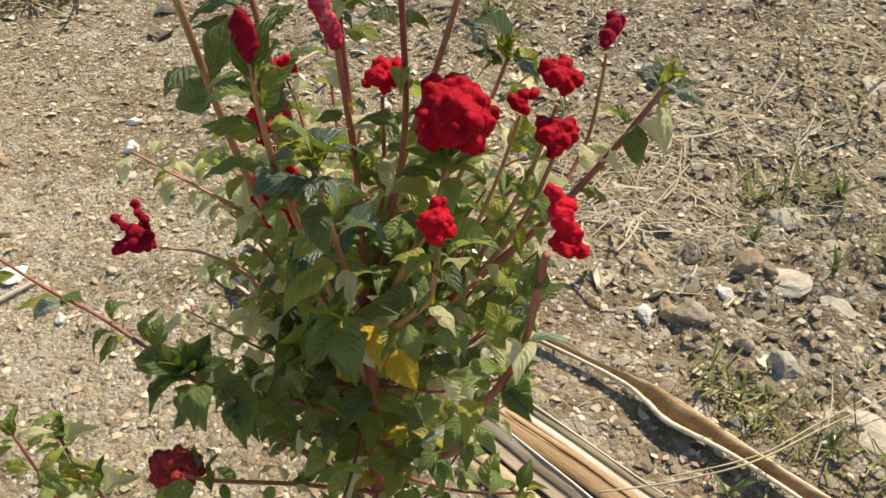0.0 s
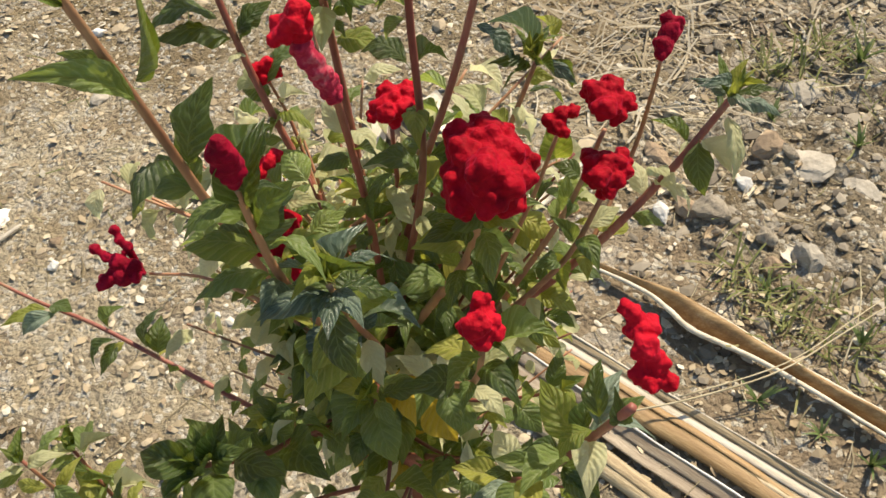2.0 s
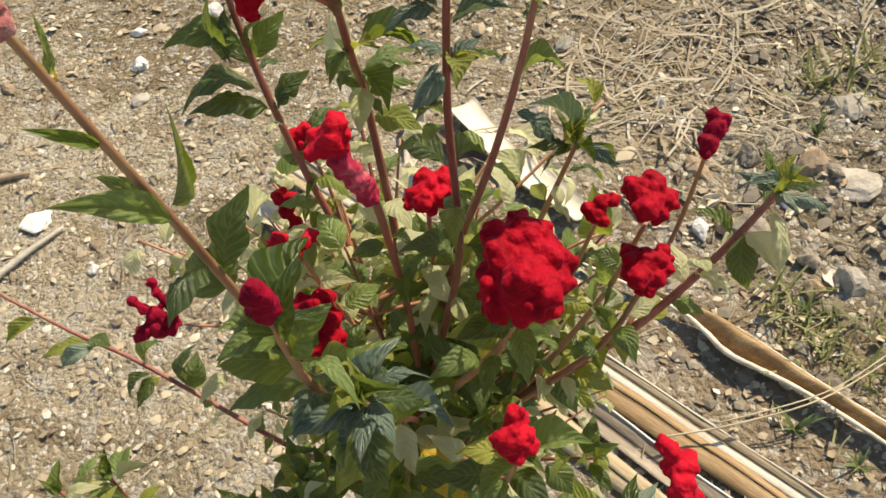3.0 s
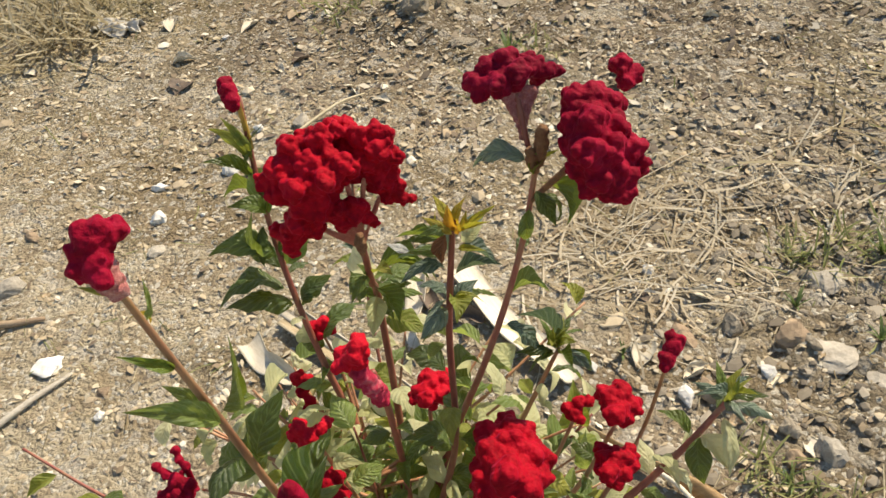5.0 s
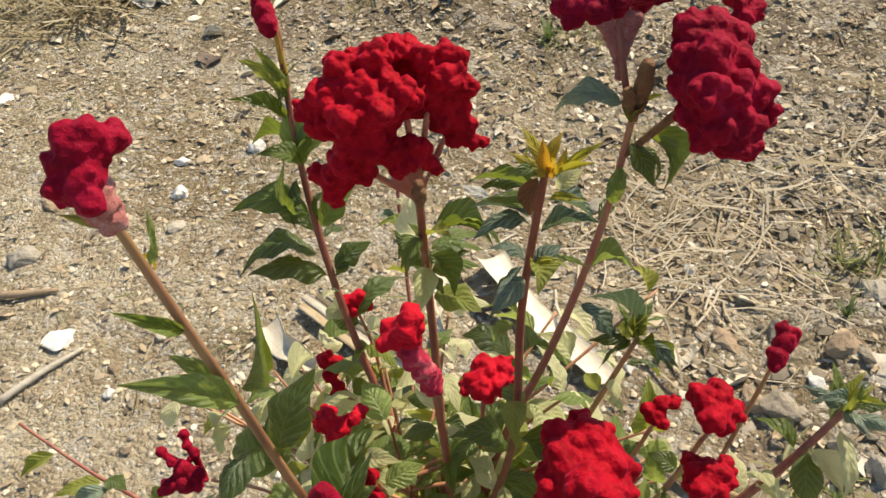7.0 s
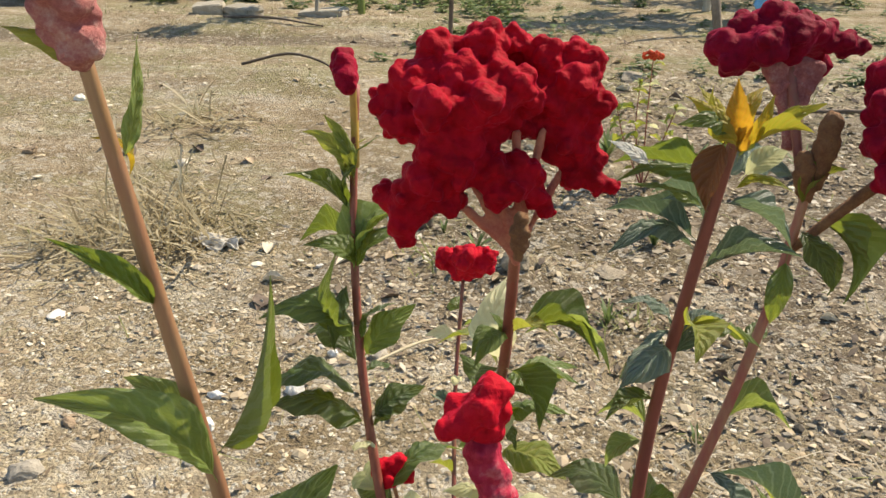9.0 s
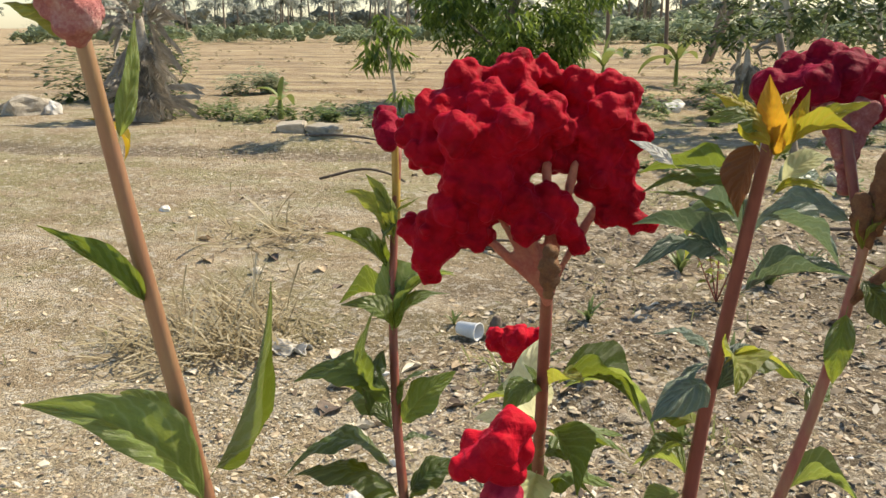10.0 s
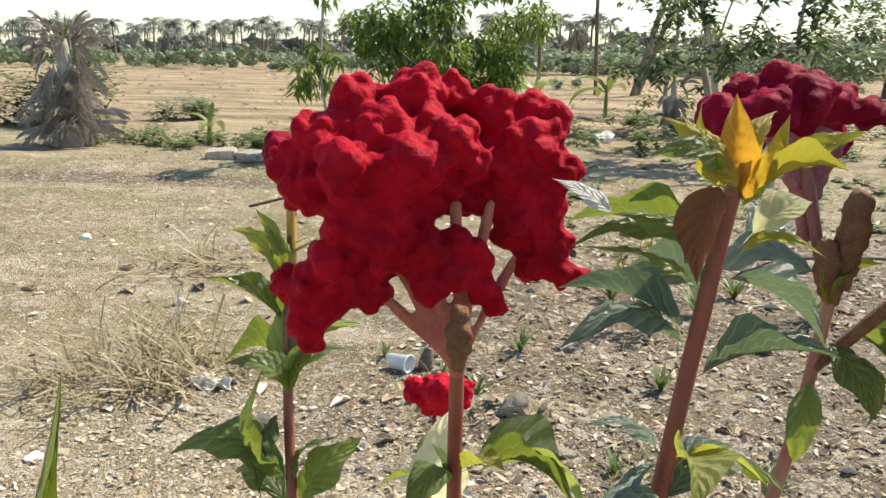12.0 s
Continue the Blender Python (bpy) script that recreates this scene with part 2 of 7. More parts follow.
CLOD = scatter_material("clod_bits", [(0.0, (0.10, 0.082, 0.058)), (0.5, (0.22, 0.185, 0.13)), (1.0, (0.40, 0.345, 0.26))])
LITTER = scatter_material("litter_bits", [(0.0, (0.14, 0.10, 0.065)), (0.2, (0.32, 0.235, 0.14)), (0.6, (0.46, 0.36, 0.22)), (0.9, (0.60, 0.51, 0.35)), (1.0, (0.78, 0.72, 0.58))])
DARK_LITTER = scatter_material("dark_litter_bits", [(0.0, (0.07, 0.05, 0.036)), (0.45, (0.22, 0.165, 0.105)), (0.75, (0.42, 0.34, 0.23)), (1.0, (0.66, 0.59, 0.46))])
GREEN_GRASS = scatter_material("green_grass_bits", [(0.0, (0.17, 0.21, 0.055)), (0.6, (0.33, 0.36, 0.12)), (1.0, (0.46, 0.42, 0.20))], thin=0.45)
PALE_STRAW = scatter_material("pale_straw_bits", [(0.0, (0.42, 0.34, 0.22)), (0.5, (0.62, 0.53, 0.37)), (1.0, (0.80, 0.73, 0.58))], thin=0.4)
DRY_GRASS = scatter_material("dry_grass_bits", [(0.0, (0.28, 0.22, 0.12)), (0.5, (0.46, 0.39, 0.23)), (1.0, (0.70, 0.62, 0.44))], thin=0.45)


def ground_material():
    n = Nodes("dry_soil")
    pos = n.coords()
    xyz = n.add("SeparateXYZ")
    n.link(pos, xyz.inputs[0])
    x, y = xyz.outputs[0], xyz.outputs[1]
    big = n.noise(0.7, 5, 0.6)
    mid = n.noise(5.5, 6, 0.65)
    fine = n.noise(60, 6, 0.75)
    sand = n.ramp(mid, [(0.3, (0.40, 0.31, 0.19)), (0.5, (0.55, 0.455, 0.305)), (0.7, (0.68, 0.60, 0.44))])
    # trodden brown earth takes over from the pale sand a few steps away
    brown = n.ramp(n.noise(2.6, 6, 0.7), [(0.34, (0.20, 0.15, 0.09)), (0.5, (0.36, 0.28, 0.175)), (0.66, (0.54, 0.45, 0.31))])
    trodden = n.math("MULTIPLY", n.math("SUBTRACT", n.math("ADD", y, n.math("MULTIPLY", big, 2.0)), 3.9), 0.6)
    sand = n.mix(n.ramp(trodden, [(0.0, (0, 0, 0)), (1.0, (0.8, 0.8, 0.8))]), sand, brown)
    grey = n.ramp(mid, [(0.3, (0.16, 0.13, 0.09)), (0.5, (0.29, 0.245, 0.175)), (0.72, (0.47, 0.41, 0.31))])
    # grey crumbly soil lies on the far side of the stalks, warm sand on the other
    side = n.math("ADD", n.math("MULTIPLY", n.math("SUBTRACT", x, 0.1), 0.8), n.math("MULTIPLY", n.math("SUBTRACT", big, 0.5), 2.4))
    near_far = n.math("SUBTRACT", 1.0, n.math("MULTIPLY", n.math("SUBTRACT", y, 6.0), 0.2))
    patch = n.math("MINIMUM", side, near_far)
    sand = n.mix(n.ramp(n.noise(1.5, 5, 0.65), [(0.36, (0.45, 0.45, 0.45)), (0.54, (0, 0, 0))]), sand, (0.28, 0.19, 0.105))
    col = n.mix(n.ramp(patch, [(0.0, (0, 0, 0)), (0.7, (0.85, 0.85, 0.85))]), sand, grey)
    streak = n.add("Mapping")
    streak.inputs["Scale"].default_value = (0.35, 1.6, 1.0)
    n.link(pos, streak.inputs[0])
    # dust-pale, brown and mossy patches
    wide = n.noise(1.1, 6, 0.7, streak.outputs[0])
    col = n.mix(n.ramp(wide, [(0.40, (0.75, 0.75, 0.75)), (0.51, (0, 0, 0))]), col, (0.25, 0.185, 0.10))
    col = n.mix(n.ramp(wide, [(0.56, (0, 0, 0)), (0.66, (0.55, 0.55, 0.55))]), col, (0.64, 0.57, 0.44))
    moss = n.math("MULTIPLY", n.ramp(n.noise(0.8, 5, 0.7), [(0.46, (0, 0, 0)), (0.58, (0.6, 0.6, 0.6))]), n.ramp(n.math("MULTIPLY", n.math("SUBTRACT", y, 3.0), 0.5), [(0, (0, 0, 0)), (1, (1, 1, 1))]))
    col = n.mix(moss, col, (0.27, 0.26, 0.12))
    # leaf mould darkens the ground behind the plant
    mould = n.math("MINIMUM", n.math("MULTIPLY", n.math("SUBTRACT", y, 3.3), 1.2), n.math("MULTIPLY", n.math("SUBTRACT", 8.6, y), 0.8))
    mould = n.math("MINIMUM", mould, n.math("MULTIPLY", n.math("ADD", n.math("ADD", x, 0.9), n.math("MULTIPLY", big, 2.4)), 0.8))
    mould = n.math("MULTIPLY", n.ramp(mould, [(0.25, (0, 0, 0)), (1.0, (1, 1, 1))]), n.ramp(n.noise(3.2, 6, 0.72), [(0.38, (0, 0, 0)), (0.53, (0.85, 0.85, 0.85))]))
    col = n.mix(mould, col, (0.17, 0.13, 0.085))
    # bare brown earth between the stalks and the sheath
    across = n.math("ADD", n.math("MULTIPLY", x, 0.57), n.math("MULTIPLY", y, 0.82))
    band = n.math("SUBTRACT", 0.25, n.math("ABSOLUTE", n.math("SUBTRACT", n.math("ADD", across, n.math("MULTIPLY", mid, 0.10)), 2.20)))
    band = n.math("MINIMUM", n.math("MULTIPLY", band, 9.0), n.math("MULTIPLY", n.math("SUBTRACT", x, 0.40), 5.0))
    col = n.mix(n.ramp(band, [(0.0, (0, 0, 0)), (0.8, (0.8, 0.8, 0.8))]), col, n.ramp(mid, [(0.35, (0.30, 0.215, 0.135)), (0.65, (0.47, 0.37, 0.245))]))
    # the open field beyond is bare reddish earth with dry grass
    field = n.ramp(n.noise(0.5, 6, 0.72, streak.outputs[0]), [(0.38, (0.14, 0.10, 0.055)), (0.49, (0.32, 0.225, 0.125)), (0.60, (0.48, 0.38, 0.21))])
    away = n.math("MULTIPLY", n.math("SUBTRACT", n.math("ADD", y, n.math("MULTIPLY", big, 4.0)), 16.0), 0.3)
    col = n.mix(n.ramp(away, [(0.0, (0, 0, 0)), (1.0, (1, 1, 1))]), col, field)
    # a long dark line, shadow and damp soil painted together along the furrow
    line = n.math("ABSOLUTE", n.math("SUBTRACT", n.math("SUBTRACT", y, n.math("MULTIPLY", x, 0.15)), n.math("ADD", 10.5, n.math("MULTIPLY", n.math("SUBTRACT", n.noise(1.6, 5, 0.7), 0.5), 1.2))))
    shadow_damp = n.math("MINIMUM", n.math("SUBTRACT", 1.3, n.math("MULTIPLY", line, 2.6)), n.math("MULTIPLY", n.math("SUBTRACT", -2.2, x), 1.5))
    col = n.mix(n.ramp(shadow_damp, [(0.0, (0, 0, 0)), (0.8, (0.8, 0.8, 0.8))]), col, n.ramp(mid, [(0.35, (0.11, 0.083, 0.056)), (0.65, (0.22, 0.17, 0.115))]))
    # crumbs, chips and chaff
    chips = n.voronoi(85, out="Color")
    sep = n.add("SeparateColor")
    n.link(chips, sep.inputs[0])
    fade = n.ramp(n.math("MULTIPLY", n.math("SUBTRACT", y, 2.8), 0.3), [(0.0, (1, 1, 1)), (1.0, (0.3, 0.3, 0.3))])
    col = n.mix(n.math("MULTIPLY", fade, n.ramp(sep.outputs[0], [(0.80, (0, 0, 0)), (0.87, (0.85, 0.85, 0.85))])), col, (0.74, 0.68, 0.55))
    col = n.mix(n.math("MULTIPLY", fade, n.ramp(sep.outputs[1], [(0.87, (0, 0, 0)), (0.93, (0.6, 0.6, 0.6))])), col, (0.20, 0.15, 0.10))
    flakes = n.voronoi(24, out="Color")
    sep2 = n.add("SeparateColor")
    n.link(flakes, sep2.inputs[0])
    col = n.mix(n.ramp(sep2.outputs[0], [(0.86, (0, 0, 0)), (0.9, (0.55, 0.55, 0.55))]), col, (0.60, 0.54, 0.44))
    col = n.mix(n.ramp(fine, [(0.3, (0.5, 0.5, 0.5)), (0.50, (0, 0, 0))]), col, (0.18, 0.14, 0.10))
    n.base(col, 0.95)
    n.bsdf.inputs["Specular IOR Level"].default_value = 0.15
    h = n.math("ADD", n.math("MULTIPLY", n.voronoi(85), -0.5), n.math("ADD", n.math("MULTIPLY", fine, 1.0), n.math("MULTIPLY", n.noise(18, 5, 0.7), 2.0)))
    n.bump(h, 1.0, 0.020)
    return n.mat


SOIL = ground_material()

# ---- building helpers ----
rng = random.Random(7)


def mesh_from(name, verts, faces, material, smooth=False):
    me = bpy.data.meshes.new(name)
    me.from_pydata([tuple(v) for v in verts], [], faces)
    me.materials.append(material)
    if smooth:
        me.polygons.foreach_set("use_smooth", [True] * len(me.polygons))
    me.update()
    return me


def part(name, me, parent, label="", m=None):
    ob = new(name, me)
    ob.parent = parent
    if m is not None:
        ob.matrix_basis = m
    return tagged(ob, label) if label else ob


def thing(name, place, label, category, group="", kind=""):
    ob = new(name)
    ob.location = place
    return tagged(ob, label, category, group, kind)


def spline(points, n):
    """A smooth line through the points (Catmull-Rom), with n steps for each stretch."""
    p = [Vector(q) for q in points]
    p = [p[0] * 2 - p[1]] + p + [p[-1] * 2 - p[-2]]
    line = []
    for i in range(1, len(p) - 2):
        a, b, c, d = p[i - 1:i + 3]
        for k in range(n):
            u = k / n
            line.append(0.5 * (2 * b + (c - a) * u + (2 * a - 5 * b + 4 * c - d) * u * u + (3 * b - a - 3 * c + d) * u ** 3))
    return line + [p[-2]]


def tube(points, radius, n=6, sides=9, lumps=0.0, seed=0):
    """Vertices and faces of a stem whose radius runs through the values of radius."""
    line = spline(points, n)
    rr = random.Random(seed)
    verts, faces = [], []
    side = Vector((1, 0.3, 0.1))
    for i, p in enumerate(line):
        d = (line[min(i + 1, len(line) - 1)] - line[max(i - 1, 0)]).normalized()
        side = (side - d * side.dot(d)).normalized()
        up = d.cross(side)
        f = i / (len(line) - 1) * (len(radius) - 1)
        k = min(int(f), len(radius) - 2)
        r = radius[k] + (radius[k + 1] - radius[k]) * (f - k)
        for s in range(sides):
            a = 2 * math.pi * s / sides
            q = r * (1 + lumps * rr.uniform(-1, 1) + 0.06 * math.cos(5 * a))
            verts.append(p + side * (q * math.cos(a)) + up * (q * math.sin(a)))
    for i in range(len(line) - 1):
        for s in range(sides):
            faces.append((i * sides + s, i * sides + (s + 1) % sides, (i + 1) * sides + (s + 1) % sides, (i + 1) * sides + s))
    faces.append(tuple(range(sides))[::-1])
    faces.append(tuple((len(line) - 1) * sides + s for s in range(sides)))
    return verts, faces


def local(verts, origin):
    o = Vector(origin)
    return [Vector(v) - o for v in verts]


# leaf blades: a few shapes of unit length, each in each of the leaf colours
LEAF_COLOURS = {"g": LEAF_GREEN, "b": LEAF_BLUE, "y": LEAF_YELLOW, "p": LEAF_PALE, "o": LEAF_ORANGE, "d": LEAF_GOLD, "r": LEAF_RED, "l": LEAF_LIGHT, "w": LEAF_WHITE, "t": LEAF_LIME}
LEAF_MESHES = {}


def leaf_mesh(shape, colour):
    key = (shape, colour)
    if key in LEAF_MESHES:
        return LEAF_MESHES[key]
    rr = random.Random(100 + shape)
    arc, fold, curl, wave, twist = rr.uniform(0.10, 0.34), rr.uniform(0.15, 0.60), rr.uniform(-0.1, 0.5), rr.uniform(0.020, 0.045), rr.uniform(-0.6, 0.6)
    widest = rr.uniform(0.36, 0.48)
    bm = bmesh.new()
    uvl = bm.loops.layers.uv.new("UVMap")
    nu, nv = 25, 7
    rows = []
    for i in range(nu):
        u = i / (nu - 1)
        s = (u - 0.13) / 0.87
        w = 0.012 if s <= 0 else 0.5 * max(0.024, (math.sin(math.pi * s ** (math.log(0.5) / math.log(widest))) ** 0.85) * (1 - 0.18 * s - 0.30 * s ** 3))
        row = []
        for j in range(nv):
            v = j / (nv - 1) * 2 - 1
            z = arc * 4 * u * (1 - u) + fold * abs(v) * w - curl * (v * v) * w
            z += wave * math.sin(u * 15 - abs(v) * 3 + shape + (1.9 if v > 0 else 0)) * abs(v) * min(1, w * 3)
            # the blade swells between its sunken side veins
            z += 0.020 * min(1, w * 3) * (1 - 0.7 * v * v) * math.cos(2 * math.pi * (8 * u - 2.25 * abs(v))) * min(1, 9 * abs(v))
            a = twist * u * v * w
            row.append(bm.verts.new((u, v * w * (1 + 0.03 * math.sin(u * 15 + shape)), z + a)))
        rows.append(row)
    for i in range(nu - 1):
        for j in range(nv - 1):
            f = bm.faces.new((rows[i][j], rows[i + 1][j], rows[i + 1][j + 1], rows[i][j + 1]))
            f.smooth = True
            for l, (a, b) in zip(f.loops, ((i, j), (i + 1, j), (i + 1, j + 1), (i, j + 1))):
                l[uvl].uv = (a / (nu - 1), b / (nv - 1))
    me = bpy.data.meshes.new("leaf")
    bm.to_mesh(me)
    bm.free()
    me.materials.append(LEAF_COLOURS[colour])
    LEAF_MESHES[key] = me
    return me


def leaf(plant, base, tip, width, colour, roll=None):
    """One leaf from its foot on the stem to its tip; width is a share of its length."""
    b, t = Vector(base), Vector(tip)
    d = t - b
    size = d.length
    x = d.normalized()
    up = Vector((0, 0, 1)) if abs(x.z) < 0.92 else Vector((-0.2, -1, 0.3))
    y = up.cross(x).normalized()
    z = x.cross(y)
    m = Matrix((x, y, z)).transposed().to_4x4()
    turn = rng.uniform(-0.5, 0.5) if roll is None else roll
    m = Matrix.Translation(b - plant.location) @ m @ Matrix.Rotation(turn, 4, "X") @ Matrix.Diagonal((size, size * width * 1.05, size, 1))
    return part("leaf", leaf_mesh(rng.randrange(7), colour), plant, m=m)


FRILL = bpy.data.textures.new("crest_frills", "CLOUDS")
FRILL.noise_scale, FRILL.noise_depth = 0.0065, 1
VELVET = bpy.data.textures.new("velvet", "CLOUDS")
VELVET.noise_scale, VELVET.noise_depth = 0.0032, 2
LOBE = bmesh.new()
bmesh.ops.create_icosphere(LOBE, subdivisions=2, radius=1)
LOBE_V = np.array([v.co[:] for v in LOBE.verts])
LOBE_F = np.array([[v.index for v in f.verts] for f in LOBE.faces])
LOBE.free()


def crest(plant, neck, lobes, material, seed=0, label="", back=0.0, fine=1.0, name="flower_head"):
    """A velvety cockscomb: ruffled knobs and folds grown together. neck is where it sits on its stem; lobes are offsets and radii in centimetres."""
    r = np.random.RandomState(seed + 900)
    full = [np.array(l, float) for l in lobes]
    if back:
        full += [np.array((x + r.uniform(-0.5, 0.5), y + back * r.uniform(0.6, 1.3), z - back * 0.35 + r.uniform(-0.4, 0.3), k)) for x, y, z, k in lobes if z > 0.5]
    own = len(full)
    # folds of tissue join neighbouring lobes
    for i, p in enumerate(list(full)):
        for q in full[:i]:
            gap = np.linalg.norm(p[:3] - q[:3])
            if gap < 1.30 * (p[3] + q[3]):
                full = full + [np.append(p[:3] * w + q[:3] * (1 - w), min(p[3], q[3]) * 0.66) for w in ((0.5,) if gap < 0.9 * (p[3] + q[3]) else (0.38, 0.62))]
    verts, faces, count = [], [], 0
    for number, (x, y, z, k) in enumerate(full):
        c, rad = np.array((x, y, z)) * 0.01, k * 0.01
        knobs = [(c, rad * (0.97 - 0.22 * fine))]
        # small rounded frills stand all over each lobe
        frills = round(5 + 7 * fine) if number < own else 1
        spin = r.uniform(0, 6.28)
        for i in range(frills):
            h = 1 - 2 * (i + 0.5) / frills
            a = spin + i * 2.4 + r.uniform(-0.3, 0.3)
            d = np.array((math.cos(a) * math.sqrt(1 - h * h), math.sin(a) * math.sqrt(1 - h * h), h))
            size = rad * r.uniform(0.32, 0.56)
            knobs.append((c + d * (rad * r.uniform(0.95, 1.14) - size * 0.85), size))
        for centre, size in knobs:
            verts.append(centre + LOBE_V * size)
            faces.append(LOBE_F + count)
            count += len(LOBE_V)
    me = mesh_from(name, np.concatenate(verts).tolist(), np.concatenate(faces).tolist(), material, True)
    ob = part(name, me, plant, label)
    ob.location = Vector(neck) - plant.location
    big = max(l[3] for l in full) * 0.01
    grow = ob.modifiers.new("grown_together", "REMESH")
    grow.mode, grow.voxel_size, grow.use_smooth_shade = "VOXEL", max(0.00085, big * 0.070), True
    frill = ob.modifiers.new("frills", "DISPLACE")
    frill.texture, frill.texture_coords, frill.strength, frill.mid_level = FRILL, "LOCAL", min(big, 0.010) * (0.08 + 0.34 * fine), 0.5
    soft = ob.modifiers.new("softened", "SMOOTH")
    soft.factor, soft.iterations = 0.5, 8
    velvet = ob.modifiers.new("velvet", "DISPLACE")
    velvet.texture, velvet.texture_coords, velvet.strength, velvet.mid_level = VELVET, "LOCAL", min(big, 0.010) * 0.10 * fine, 0.5
    return ob


def stem(plant, points, r0, r1, material, label="", name="stem"):
    """A stem from its foot to its tip."""
    v, f = tube(points, (r0, (r0 * 0.55 + r1 * 0.45), r1), 8, 10, 0.03, len(points))
    me = mesh_from(name, local(v, plant.location), f, material, True)
    return part(name, me, plant, label)


def rosette(plant, at, axis, count, size, colours, spread=0.9, width=0.3):
    """A tuft of young leaves round a growing tip."""
    ax = Vector(axis).normalized()
    side = ax.orthogonal().normalized()
    for i in range(count):
        a = i * 2.4 + rng.uniform(-0.2, 0.2)
        out = (Matrix.Rotation(a, 3, ax) @ side)
        k = i / max(1, count - 1)
        tilt = spread * (0.25 + 0.85 * k)
        d = ax * math.cos(tilt) + out * math.sin(tilt)
        s = size * (0.55 + 0.5 * k)
        foot = Vector(at) - ax * size * 0.35 * k
        c = colours[min(int(k * len(colours)), len(colours) - 1)]
        leaf(plant, foot, foot + d * s, width * rng.uniform(0.85, 1.15), c, rng.uniform(-0.3, 0.3))


def clothe(plant, points, count, size, colours, width=0.45, start=0.1, end=0.95):
    """Leaves set spirally along a stem."""
    line = spline(points, 6)
    for i in range(count):
        k = start + (end - start) * (i + rng.uniform(0.1, 0.9)) / count
        f = k * (len(line) - 1)
        j = min(int(f), len(line) - 2)
        p = line[j].lerp(line[j + 1], f - j)
        ax = (line[j + 1] - line[j]).normalized()
        out = Matrix.Rotation(i * 2.4 + rng.uniform(-0.4, 0.4), 3, ax) @ ax.orthogonal().normalized()
        d = (out + ax * rng.uniform(-0.1, 0.6) + Vector((0, 0, rng.uniform(-0.35, 0.15)))).normalized()
        s = size * rng.uniform(0.65, 1.25)
        leaf(plant, p, p + d * s, width * rng.uniform(0.8, 1.25), rng.choice(colours))


# ---- the ground ----
def value_noise(x, y, seed):
    """Smooth noise on arrays, from -1 to 1."""
    r = np.random.RandomState(seed).uniform(-1, 1, (64, 64))
    xi, yi = np.floor(x).astype(int), np.floor(y).astype(int)
    u, v = x - xi, y - yi
    u, v = u * u * (3 - 2 * u), v * v * (3 - 2 * v)
    g = lambda a, b: r[a % 64, b % 64]
    return (g(xi, yi) * (1 - u) + g(xi + 1, yi) * u) * (1 - v) + (g(xi, yi + 1) * (1 - u) + g(xi + 1, yi + 1) * u) * v


def ground_height(x, y):
    x, y = np.asarray(x, float), np.asarray(y, float)
    clod = np.clip((x - 0.62 + 0.12 * value_noise(x * 3, y * 3, 9)) * 3, 0, 1) * np.clip((y - 0.45 + 0.75 * x - 2.25) * 4, 0, 1) * np.clip((3.4 - y) * 1.2, 0, 1) * np.clip((2.1 - x) * 2.0, 0, 1)
    h = 0.008 * value_noise(x * 3, y * 3, 1) + 0.007 * value_noise(x * 11, y * 11, 2) + 0.004 * value_noise(x * 27, y * 27, 3)
    rough = np.abs(value_noise(x * 7, y * 7, 4)), np.abs(value_noise(x * 15 + 3, y * 15, 5)), np.abs(value_noise(x * 31, y * 31 + 5, 10))
    h += clod * (0.040 * rough[0] + 0.026 * rough[1] + 0.014 * rough[2] - 0.018)
    # trodden litter behind the plant is lumpy too
    litter = np.clip((y - 2.7) * 1.5, 0, 1) * np.clip((x + 0.9) * 1.2, 0, 1) * np.clip((6.0 - y) * 0.5, 0, 1) * np.clip((2.6 - x) * 2.0, 0, 1)
    h += litter * (0.016 * rough[1] + 0.010 * rough[2] - 0.008)
    far = np.clip((y - 3.2) / 3, 0, 1)
    h += far * (0.022 * value_noise(x * 1.1, y * 1.1, 6) + 0.014 * value_noise(x * 4, y * 4, 7))
    h += 0.13 * np.exp(-((x + 3.0) ** 2 / 0.9 + (y - 7.6) ** 2 / 0.35))
    h += 0.07 * np.exp(-((x + 0.31) ** 2 / 0.05 + (y - 4.34) ** 2 / 0.04)) * (1 + 0.5 * value_noise(x * 14, y * 14, 8))
    # shallow dip and ridge added under the dark painted band
    furrow = y - 10.55 - 0.15 * x
    h += np.where(x < -2.6, -0.05 * np.exp(-furrow ** 2 / 0.35) + 0.06 * np.exp(-(furrow - 1.0) ** 2 / 0.4), 0)
    return h


def grid_line(start, end, step, reach):
    """Even steps from start to end, then ever wider ones out to the reach on both sides."""
    middle = list(np.arange(start, end, step))
    after, before, wide = [middle[-1]], [middle[0]], step
    while after[-1] < reach:
        wide *= 1.05
        after.append(after[-1] + wide)
        before.append(before[-1] - wide)
    return np.array(before[:0:-1] + middle + after[1:])


gx, gy = np.meshgrid(grid_line(-1.8, 1.6, 0.015, 1500), grid_line(1.8, 4.2, 0.015, 1500))
gz = ground_height(gx, gy)
rows, columns = gx.shape
gv = np.stack([gx.ravel(), gy.ravel(), gz.ravel()], 1)
ids = np.arange(rows * columns).reshape(rows, columns)
gf = np.stack([ids[:-1, :-1].ravel(), ids[:-1, 1:].ravel(), ids[1:, 1:].ravel(), ids[1:, :-1].ravel()], 1)
gm = bpy.data.meshes.new("ground")
gm.from_pydata(gv.tolist(), [], gf.tolist())
gm.polygons.foreach_set("use_smooth", [True] * len(gm.polygons))
gm.materials.append(SOIL)
